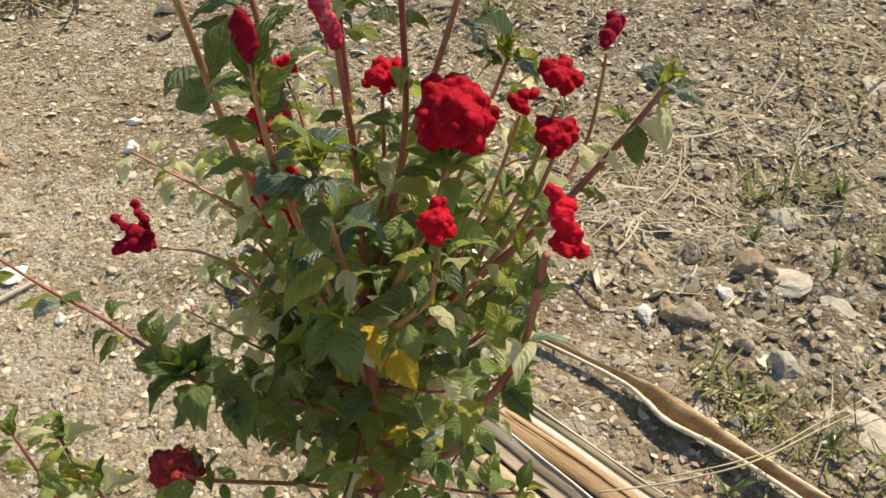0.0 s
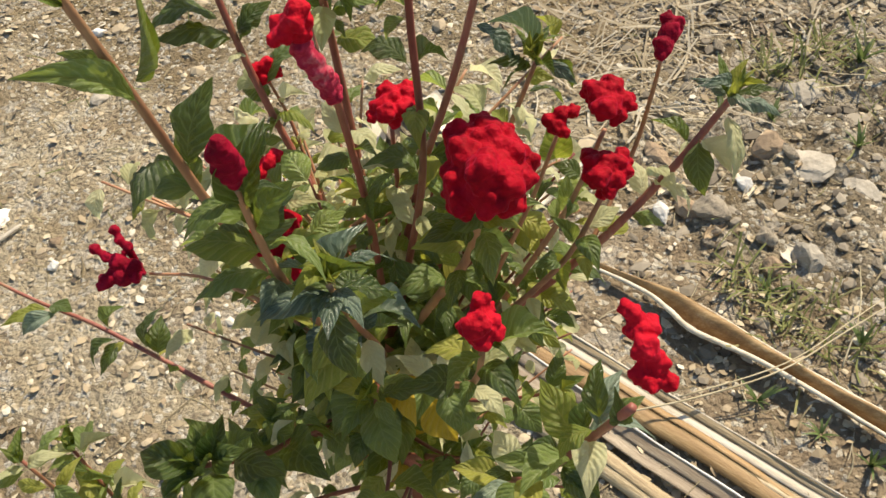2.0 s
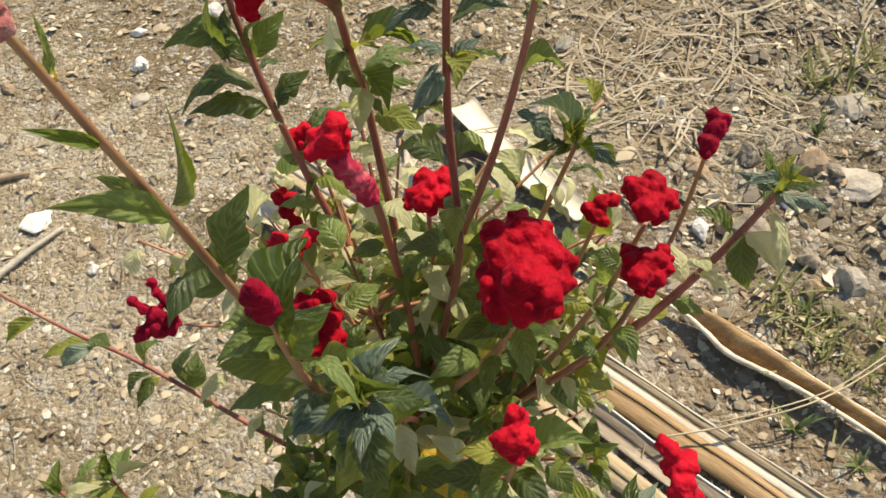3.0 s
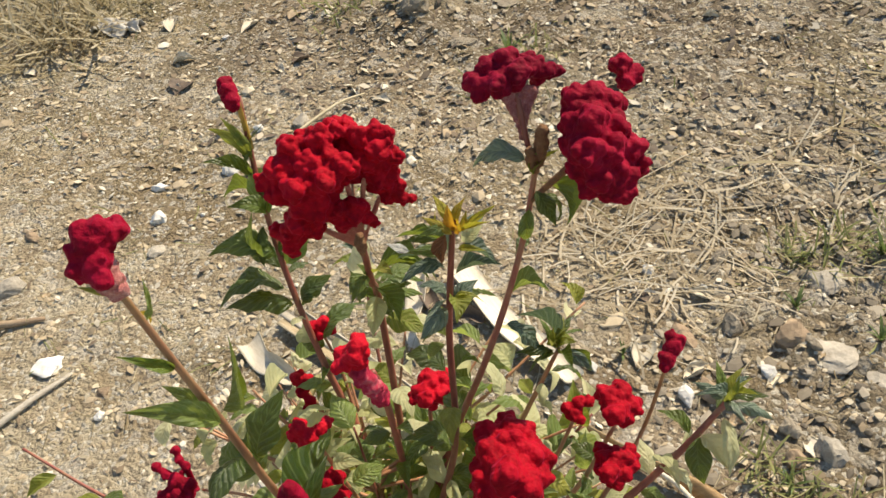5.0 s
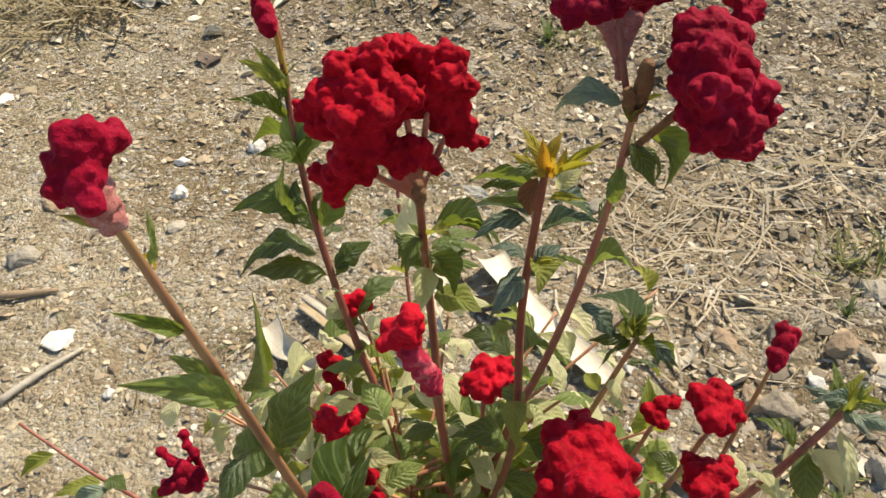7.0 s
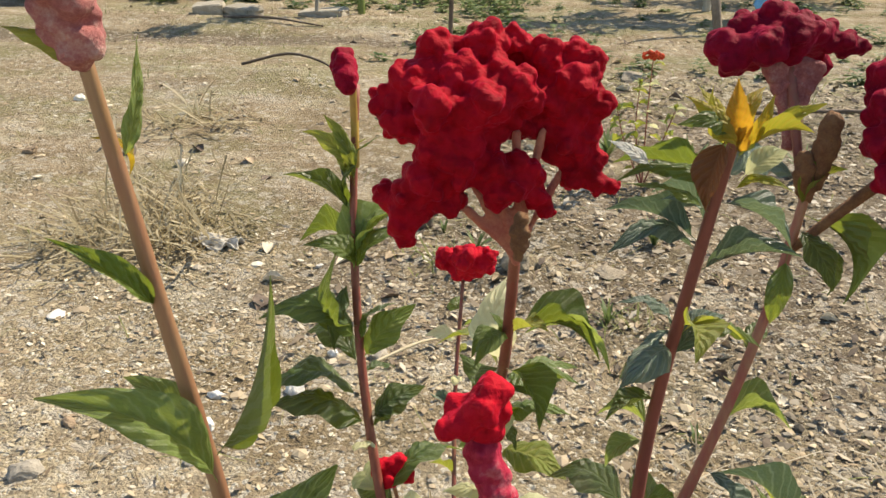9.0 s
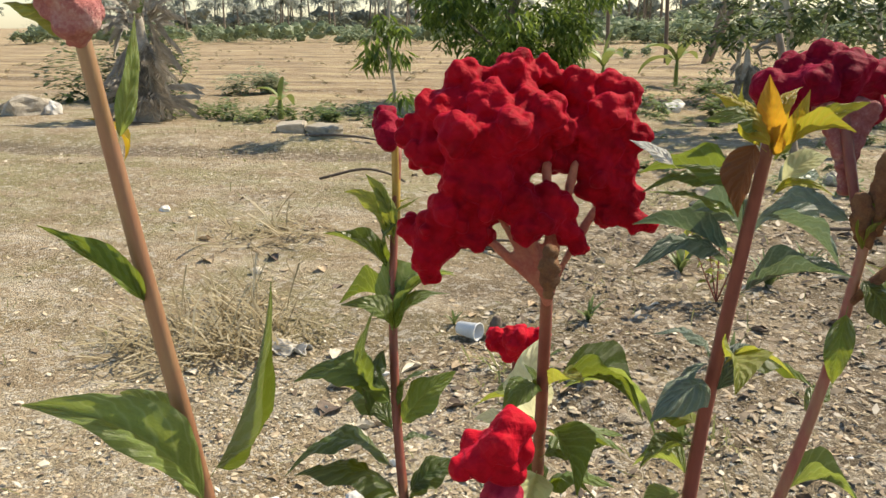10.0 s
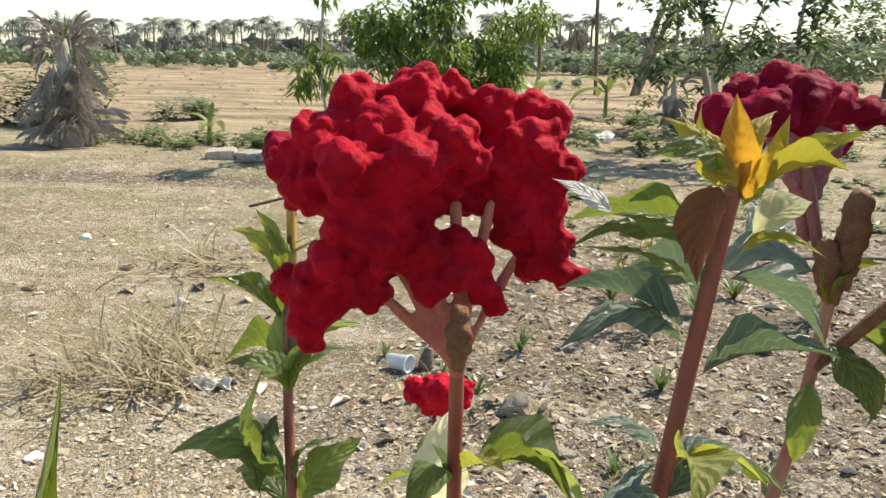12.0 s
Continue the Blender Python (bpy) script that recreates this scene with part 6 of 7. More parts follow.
# ---- litter ----
DRY_LEAF = [plain_material("dry_leaf_pale", (0.46, 0.40, 0.29), (0.68, 0.62, 0.49), 30, 0.7, 0.5, 0.002), plain_material("dry_leaf_tan", (0.30, 0.21, 0.12), (0.52, 0.40, 0.25), 30, 0.7, 0.5, 0.002),
            plain_material("dry_leaf_dark", (0.07, 0.05, 0.035), (0.19, 0.135, 0.09), 30, 0.7, 0.5, 0.002)]


def dry_leaf(x, y, size, tone, seed, label):
    """A curled fallen leaf with some thickness, lying on the soil."""
    rr = random.Random(seed)
    curl, bend, twist = rr.uniform(0.5, 2.2), rr.uniform(-0.6, 1.2), rr.uniform(-0.8, 0.8)
    nu, nv, v, f = 11, 7, [], []
    wide = rr.uniform(0.28, 0.5)
    for layer in (0, 1):
        for i in range(nu):
            u = i / (nu - 1)
            w = wide * max(0.04, math.sin(math.pi * u ** 0.8)) * (1 + 0.12 * rr.uniform(-1, 1))
            for j in range(nv):
                q = j / (nv - 1) * 2 - 1
                a = q * curl
                cross, up = w * math.sin(a) / curl, w * (1 - math.cos(a)) / curl
                up += 0.10 * bend * math.sin(math.pi * u) + twist * (u - 0.5) * q * w * 0.6 + 0.02 * math.sin(u * 13 + q * 3)
                v.append(((u - 0.5) * size, cross * size, (up + 0.12) * size - layer * 0.0012))
    n = nu * nv
    for i in range(nu - 1):
        for j in range(nv - 1):
            p = i * nv + j
            f += [(p, p + nv, p + nv + 1, p + 1), (p + n, p + n + 1, p + n + nv + 1, p + n + nv)]
        for p in (i * nv, i * nv + nv - 1):
            f.append((p, p + nv, p + nv + n, p + n))
    low = min(q[2] for q in v)
    ob = new("dry_leaf", mesh_from("dry_leaf", v, f, DRY_LEAF[tone], True))
    ob.location = (x, y, level(x, y) - low - 0.003)
    ob.rotation_euler = (0, 0, rr.uniform(0, 6.28))
    return tagged(ob, label, "dry leaf", "fallen leaves")


TONES = ("bleached pale dry leaf curled on the soil", "tan dry leaf curled on the soil", "dark brown dry leaf curled on the soil")
for number, (x, y, size, tone) in enumerate(((0.73, 2.51, 0.085, 0), (0.60, 2.56, 0.12, 0), (0.91, 2.48, 0.08, 0), (0.98, 2.30, 0.085, 0), (-1.26, 4.04, 0.11, 0), (-1.01, 3.78, 0.10, 0), (-1.93, 3.94, 0.08, 0), (0.82, 2.36, 0.07, 1),
                                             (-1.06, 4.31, 0.12, 0), (-0.88, 4.42, 0.10, 1), (-1.44, 4.34, 0.12, 0), (-0.35, 3.75, 0.08, 0), (-0.75, 4.05, 0.09, 2), (0.25, 3.6, 0.08, 0), (-1.2, 3.85, 0.12, 2))):
    dry_leaf(x, y, size, tone, 900 + number, TONES[tone])
fallen = random.Random(47)
for number in range(120):
    x, y = fallen.uniform(-1.3, 1.9), fallen.uniform(2.5, 5.2)
    if x < -0.5 and fallen.random() < 0.6:
        continue
    tone = fallen.choice((0, 0, 1, 1, 2))
    dry_leaf(x, y, fallen.uniform(0.03, 0.075), tone, 1000 + number, TONES[tone])
for number in range(110):
    x, y = fallen.uniform(-3.5, 3.5), fallen.uniform(5.2, 11.0)
    tone = fallen.choice((0, 1, 2, 2))
    dry_leaf(x, y, fallen.uniform(0.06, 0.15), tone, 1200 + number, TONES[tone])


def block(place, size, turn, label):
    bm = bmesh.new()
    bmesh.ops.create_cube(bm, size=1)
    bmesh.ops.bevel(bm, geom=bm.edges[:], offset=0.06, segments=2, affect="EDGES")
    bmesh.ops.subdivide_edges(bm, edges=bm.edges[:], cuts=2, use_grid_fill=True)
    for vert in bm.verts:
        vert.co += Vector((noise.noise(vert.co * 4), noise.noise(vert.co * 4 + Vector((9, 0, 0))), noise.noise(vert.co * 4 + Vector((0, 9, 0))))) * 0.05
        vert.co = Vector((vert.co.x * size[0], vert.co.y * size[1], vert.co.z * size[2]))
    me = bpy.data.meshes.new("block")
    bm.to_mesh(me)
    bm.free()
    me.materials.append(BLOCK)
    ob = new("concrete_block", me)
    ob.location, ob.rotation_euler = place, (rng.uniform(-0.1, 0.1), rng.uniform(-0.1, 0.1), turn)
    return tagged(ob, label, "block", "old blocks")


block((-6.02, 11.25, level(-6.02, 11.25) + 0.06), (0.38, 0.3, 0.17), 0.4, "weathered grey concrete block lying on the soil")
block((-5.55, 11.3, level(-5.55, 11.3) + 0.05), (0.46, 0.3, 0.14), -0.3, "weathered pale concrete block lying on the soil")
block((-4.6, 11.7, level(-4.6, 11.7) + 0.04), (0.6, 0.3, 0.12), 0.1, "flat weathered slab lying on the soil")

cup = thing("paper_cup", (-0.97, 4.76, level(-0.97, 4.76) + 0.046), "white paper cup lying on its side on the soil", "cup")
cup.rotation_euler = (radians(90), 0, radians(75))
v, f = [], []
for ring, (r, z) in enumerate(((0.030, -0.055), (0.041, 0.055), (0.0445, 0.056), (0.0445, 0.060), (0.039, 0.060), (0.028, -0.052))):
    v += [(r * math.cos(2 * math.pi * s / 28), r * math.sin(2 * math.pi * s / 28), z) for s in range(28)]
for ring in range(5):
    f += [(ring * 28 + s, ring * 28 + (s + 1) % 28, (ring + 1) * 28 + (s + 1) % 28, (ring + 1) * 28 + s) for s in range(28)]
f += [tuple(range(28))[::-1], tuple(5 * 28 + s for s in range(28))]
part("body", mesh_from("body", v, f, CUP_WHITE, True), cup)
stick([(-0.86, 4.80, 0.02), (-0.85, 4.80, 0.07), (-0.84, 4.81, 0.115)], 0.035, DARK_WOOD, "short dark stump standing in the soil", "stump", "stump", "stumps")


def rag(place, w, d, seed, label):
    v, f = [], []
    n = 22
    rr = random.Random(seed)
    o = Vector((rr.uniform(0, 50), 0, 0))
    for j in range(n):
        for i in range(n):
            x, y = i / (n - 1) - 0.5, j / (n - 1) - 0.5
            q = Vector((x * 4, y * 4, 0)) + o
            edge = 1 + 0.5 * noise.noise(q * 0.8 + Vector((0, 7, 0)))
            v.append((x * w * edge, y * d * edge, max(0.004, 0.018 + 0.035 * noise.noise(q * 0.8) + 0.014 * noise.noise(q * 1.9))))
    f = [(j * n + i, j * n + i + 1, (j + 1) * n + i + 1, (j + 1) * n + i) for j in range(n - 1) for i in range(n - 1)]
    ob = new("rag", mesh_from("rag", v, f, CLOTH_WHITE, True))
    ob.location = place
    mod = ob.modifiers.new("thickness", "SOLIDIFY")
    mod.thickness = 0.003
    return tagged(ob, label, "rag", "rags")


rag((-1.70, 4.32, level(-1.7, 4.32)), 0.22, 0.12, 3, "crumpled dirty white rag on the soil")


def spread(count, xs, ys, rr, bias=1.0):
    for _ in range(count):
        u = rr.random() ** bias
        yield rr.uniform(*xs), ys[0] + (ys[1] - ys[0]) * u


def gravel(name, count, xs, ys, sizes, seed, material, label, bias=1.0, squash=0.6):
    rr = random.Random(seed)
    bm = bmesh.new()
    bmesh.ops.create_icosphere(bm, subdivisions=1, radius=1)
    iv, jf = [v.co.copy() for v in bm.verts], [tuple(v.index for v in fa.verts) for fa in bm.faces]
    bm.free()
    places = list(spread(count, xs, ys, rr, bias))
    hs = ground_height([p[0] for p in places], [p[1] for p in places])
    v, f = [], []
    for (x, y), h in zip(places, hs):
        s = sizes[0] + (sizes[1] - sizes[0]) * rr.random() ** 2.6
        sx, sy, sz = s * rr.uniform(0.7, 1.2), s * rr.uniform(0.5, 1.0), s * rr.uniform(0.4, 0.9) * squash
        ca, sa = math.cos(rr.uniform(0, 6)), math.sin(rr.uniform(0, 6))
        k = len(v)
        for c in iv:
            j = 1 + 0.28 * rr.uniform(-1, 1)
            px, py = c.x * sx * j, c.y * sy * j
            v.append((x + px * ca - py * sa, y + px * sa + py * ca, h + sz * 0.35 + c.z * sz * j))
        f += [(a + k, b + k, c + k) for a, b, c in jf]
    return tagged(new(name, mesh_from(name, v, f, material)), label, "gravel", kind="stuff")


def flakes(name, count, xs, ys, sizes, seed, material, label, bias=1.0, lift=0.5, narrow=(0.3, 0.8)):
    """Bits of dry leaf and bark, each a small bent blade lying at its own tilt."""
    rr = random.Random(seed)
    places = list(spread(count, xs, ys, rr, bias))
    hs = ground_height([p[0] for p in places], [p[1] for p in places])
    v, f = [], []
    for (x, y), h in zip(places, hs):
        far = 1 + max(0, y - 4) * 0.10
        s = (sizes[0] + (sizes[1] - sizes[0]) * rr.random() ** 2) * far
        w = s * rr.uniform(*narrow) * 0.5
        a, tilt, roll, bend = rr.uniform(0, 6.28), rr.uniform(-lift, lift), rr.uniform(-lift, lift), rr.uniform(-0.4, 0.6)
        dx, dy = math.cos(a), math.sin(a)
        k = len(v)
        for u, ww in ((-0.5, 0.25), (0.0, 1.0), (0.5, 0.15)):
            z = h + 0.004 + abs(tilt) * s * 0.5 + u * s * tilt + bend * s * (0.25 - u * u) * 0.6
            for e in (-1, 1):
                v.append((x + dx * u * s - dy * e * w * ww, y + dy * u * s + dx * e * w * ww, z + e * w * ww * roll))
        f += [(k, k + 1, k + 3, k + 2), (k + 2, k + 3, k + 5, k + 4)]
    return tagged(new(name, mesh_from(name, v, f, material)), label, "litter", kind="stuff")


def straws(name, count, xs, ys, length, seed, material, label, bias=1.0, rise=0.25, thick=0.0011, clumps=None):
    """Loose straws or standing dry grass."""
    rr = random.Random(seed)
    v, f = [], []
    if clumps is None:
        places = list(spread(count, xs, ys, rr, bias))
    else:
        places = []
        for _ in range(count):
            cx, cy, r = rr.choice(clumps)
            places.append((rr.gauss(cx, r * 0.5), rr.gauss(cy, r * 0.5)))
    hs = ground_height([p[0] for p in places], [p[1] for p in places])
    for (x, y), h in zip(places, hs):
        L = rr.uniform(*length)
        a, e = rr.uniform(0, 6.28), abs(rr.gauss(0, rise))
        turn, sag = rr.uniform(-0.8, 0.8), rr.uniform(0.2, 0.7)
        far = 1 + max(0, y - 2.5) * 0.22
        t = thick * rr.uniform(0.6, 1.5) * far
        k = len(v)
        px, py, pz = x, y, h + 0.003
        for i in range(4):
            b = a + turn * i / 3
            el = e * (1 - sag * i / 3)
            v += [(px - math.sin(b) * t, py + math.cos(b) * t, pz), (px + math.sin(b) * t, py - math.cos(b) * t, pz + t * 0.6)]
            px, py, pz = px + math.cos(b) * math.cos(el) * L / 3, py + math.sin(b) * math.cos(el) * L / 3, pz + math.sin(el) * L / 3
        f += [(k + 2 * i, k + 2 * i + 1, k + 2 * i + 3, k + 2 * i + 2) for i in range(3)]
    return tagged(new(name, mesh_from(name, v, f, material)), label, "dry grass", kind="stuff")


gravel("gravel", 9500, (-2.0, 1.9), (1.5, 4.2), (0.0025, 0.013), 11, GRAVEL, "small pale pebbles and grit on the sandy soil", 1.3)
gravel("pebbles", 1100, (-5.5, 3.0), (2.4, 9.0), (0.006, 0.030), 12, GRAVEL, "scattered pale pebbles on the dry soil")
gravel("soil_clods", 2400, (0.60, 2.0), (1.95, 3.7), (0.004, 0.022), 13, CLOD, "crumbly grey clods of earth", 1.0, 0.6)
flakes("leaf_litter", 9000, (-2.2, 2.2), (1.6, 4.6), (0.007, 0.030), 21, LITTER, "dry leaf scraps and chaff strewn on the soil")
flakes("field_litter", 15000, (-8.0, 3.5), (3.2, 12.0), (0.008, 0.040), 22, LITTER, "dry leaf scraps strewn over the ground", 1.4, 0.35)
flakes("dark_litter", 15000, (-1.0, 4.5), (3.4, 9.0), (0.012, 0.055), 23, DARK_LITTER, "dark dry leaves strewn over the ground", 1.0, 0.5, (0.3, 0.6))
straws("straw_litter", 2600, (-2.0, 2.2), (1.6, 4.8), (0.02, 0.09), 31, DRY_GRASS, "loose dry straws on the soil", 1.0, 0.18)
straws("straw_heap", 290, None, None, (0.06, 0.24), 32, PALE_STRAW, "heaps of dry straw on the grey soil", 1.0, 0.18, 0.0021, [(0.57, 2.80, 0.25), (0.65, 3.10, 0.3), (0.45, 2.95, 0.25), (0.75, 2.95, 0.25), (1.05, 3.25, 0.3)])
straws("dry_grass_tufts", 800, None, None, (0.12, 0.34), 33, DRY_GRASS, "pale tufts of dry grass bent to the soil", 1.0, 0.5, 0.0026, [(-2.05, 4.5, 0.35), (-2.3, 4.8, 0.35), (-1.95, 4.25, 0.3), (-2.2, 4.1, 0.3), (-3.0, 6.2, 0.4), (1.6, 3.6, 0.4)])
straws("green_grass", 2600, (-7.5, 4.0), (2.4, 13.0), (0.03, 0.10), 35, GREEN_GRASS, "sparse green and yellow grass blades", 1.2, 0.5, 0.0011)
straws("grass_tufts", 480, None, None, (0.03, 0.10), 36, GREEN_GRASS, "small tufts of yellow-green grass", 1.0, 0.8, 0.0018, [(1.04, 2.94, 0.10), (1.20, 3.0, 0.12), (-0.67, 4.43, 0.16), (0.95, 2.12, 0.10), (1.08, 2.05, 0.10), (1.22, 1.98, 0.08), (0.85, 2.24, 0.08), (1.35, 2.75, 0.15), (0.2, 4.1, 0.15)])


# ---- trees and the far view ----
def blades(crown, centre, count, radius, size, rr, droop=0.5, width=0.28, squash=0.75):
    """Adds drooping leaves round a twig end to the lists of a crown."""
    v, f = crown
    for _ in range(count):
        while True:
            q = Vector((rr.uniform(-1, 1), rr.uniform(-1, 1), rr.uniform(-1, 1)))
            if q.length < 1:
                break
        p = Vector(centre) + Vector((q.x * radius, q.y * radius, q.z * radius * squash))
        a = rr.uniform(0, 6.28)
        out = Vector((math.cos(a), math.sin(a), 0))
        d = (out + q * 0.5 + Vector((0, 0, -droop * rr.uniform(0.4, 2.2)))).normalized()
        s = size * rr.uniform(0.6, 1.25)
        side = d.cross(Vector((0, 0, 1)))
        side = (side.normalized() if side.length > 0.05 else Vector((1, 0, 0))) * (s * width * 0.5)
        up = side.cross(d).normalized() * s * 0.06
        k = len(v)
        v += [p, p + d * s * 0.4 + side + up, p + d * s * 0.4 - side + up, p + d * s * 0.45 - up * 0.4, p + d * s]
        f += [(k, k + 1, k + 3), (k, k + 3, k + 2), (k + 1, k + 4, k + 3), (k + 3, k + 4, k + 2)]
    return crown


def tree(name, place, trunk, limbs, clumps, leaf_size, mat, bark, label, seed, per=60, droop=0.6, width=0.28, trunk_r=(0.07, 0.03), group="trees"):
    rr = random.Random(seed)
    ob = thing(name, place, label, "tree", group)
    tv, tf = tube(trunk, (trunk_r[0], (trunk_r[0] + trunk_r[1]) / 2, trunk_r[1]), 6, 10, 0.08, seed)
    part("trunk", mesh_from("trunk", tv, tf, bark, True), ob)
    for a, b in limbs:
        mid = (Vector(a) + Vector(b)) / 2 + Vector((rr.uniform(-0.1, 0.1), rr.uniform(-0.1, 0.1), 0.06))
        lv, lf = tube([a, tuple(mid), b], (trunk_r[1] * 0.7, trunk_r[1] * 0.5, trunk_r[1] * 0.25), 5, 7, 0.08, seed)
        part("limb", mesh_from("limb", lv, lf, bark, True), ob)
    crown = ([], [])
    for x, y, z, r in clumps:
        blades(crown, (x, y, z), int(per * (r / 0.4) ** 1.6) + 6, r, leaf_size, rr, droop, width)
    part("crown", mesh_from("crown", crown[0], crown[1], mat), ob)
    return ob


mr = random.Random(70)
mango_clumps = []
for i in range(62):
    a, z = mr.uniform(0, 6.28), mr.uniform(0.55, 3.6)
    wide = 1.75 * math.sin(min(1.0, (z - 0.1) / 1.6) * 1.57) * (1 if z < 2.2 else max(0.25, (4.1 - z) / 1.9))
    r = wide * mr.uniform(0.45, 1.0)
    mango_clumps.append((r * math.cos(a), r * math.sin(a), z, mr.uniform(0.28, 0.52)))
tree("mango_tree", (-4.75, 16.9, 0), [(0, 0, -0.1), (0.05, 0, 0.6), (0.0, 0.05, 1.3), (0.1, 0, 2.4)],
     [((0, 0, 0.5), (0.9, 0.2, 1.4)), ((0, 0, 0.7), (-0.9, -0.1, 1.5)), ((0, 0, 0.6), (0.1, 0.9, 1.6)), ((0.02, 0, 0.9), (0.3, -0.9, 1.9)), ((0.03, 0, 1.3), (-0.5, 0.4, 2.6))],
     mango_clumps, 0.21, MANGO_LEAF, BARK, "leafy dark green mango tree with drooping leaves", 71, 150, 0.75, 0.30, (0.13, 0.06))
tree("mango_sapling", (-4.66, 11.6, 0), [(0, 0, -0.05), (0.03, 0, 0.6), (-0.05, 0, 1.2), (0.0, 0, 1.9), (0.05, 0, 2.7)],
     [((0, 0, 1.1), (-0.25, 0, 1.4)), ((0, 0, 1.2), (0.2, 0.1, 1.35)), ((0.02, 0, 2.0), (0.1, 0, 2.5))],
     [(-0.22, 0, 1.18, 0.20), (0.05, 0, 1.35, 0.18), (-0.3, 0.05, 0.98, 0.17), (0.12, 0, 1.05, 0.14), (-0.1, 0, 1.5, 0.15), (0.12, 0, 0.55, 0.12), (0.05, 0, 2.2, 0.2), (0.2, 0, 2.5, 0.2), (-0.05, 0, 2.45, 0.2)],
     0.22, MANGO_LEAF, PALE_BARK, "young mango tree with a pale thin trunk", 72, 130, 1.0, 0.26, (0.028, 0.014))
rr = random.Random(73)
tree("garden_tree", (0.12, 13.5, 0), [(0, 0, -0.05), (0.06, 0, 0.7), (-0.02, 0, 1.5), (-0.28, 0, 2.4), (-0.35, 0, 3.4)],
     [((0.03, 0, 0.4), (0.55, 0.1, 1.7)), ((0.4, 0.1, 1.4), (0.9, 0.1, 2.6)), ((0, 0, 1.4), (0.4, 0, 2.6)), ((-0.1, 0, 1.8), (-0.8, 0.1, 2.3))],
     [(rr.uniform(-0.9, 1.7), rr.uniform(-0.5, 0.6), rr.uniform(1.1, 3.2), rr.uniform(0.16, 0.34)) for _ in range(34)],
     0.19, TREE_LEAF, PALE_BARK, "slender garden tree with sparse leaves", 74, 75, 0.3, 0.46, (0.055, 0.026))
tree("garden_tree", (-0.75, 18.2, 0), [(0, 0, -0.05), (-0.05, 0, 0.8), (0.1, 0, 1.8), (0.0, 0, 2.8)],
     [((0, 0, 0.8), (0.6, 0, 1.7)), ((0, 0, 1.0), (-0.5, 0, 1.8))],
     [(rr.uniform(-1.0, 1.4), rr.uniform(-0.6, 0.6), rr.uniform(0.5, 2.9), rr.uniform(0.2, 0.42)) for _ in range(26)],
     0.17, TREE_LEAF, PALE_BARK, "slender garden tree with sparse leaves", 75, 70, 0.3, 0.46, (0.05, 0.025))
tree("garden_tree", (1.3, 16.0, 0), [(0, 0, -0.05), (0.1, 0, 0.8), (0.0, 0, 1.8), (0.2, 0, 3.0)],
     [((0, 0, 0.9), (0.6, 0, 2.0)), ((0, 0, 1.2), (-0.6, 0, 2.1))],
     [(rr.uniform(-1.2, 1.2), rr.uniform(-0.6, 0.6), rr.uniform(1.0, 3.2), rr.uniform(0.2, 0.42)) for _ in range(26)],
     0.17, TREE_LEAF, PALE_BARK, "slender garden tree with sparse leaves", 76, 70, 0.3, 0.46, (0.05, 0.025))
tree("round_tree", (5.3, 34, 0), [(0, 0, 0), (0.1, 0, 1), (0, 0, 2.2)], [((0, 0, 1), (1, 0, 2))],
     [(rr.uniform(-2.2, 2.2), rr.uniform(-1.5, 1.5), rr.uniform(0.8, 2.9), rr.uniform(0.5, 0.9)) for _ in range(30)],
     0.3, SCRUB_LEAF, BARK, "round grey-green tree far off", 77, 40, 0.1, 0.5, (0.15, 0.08))


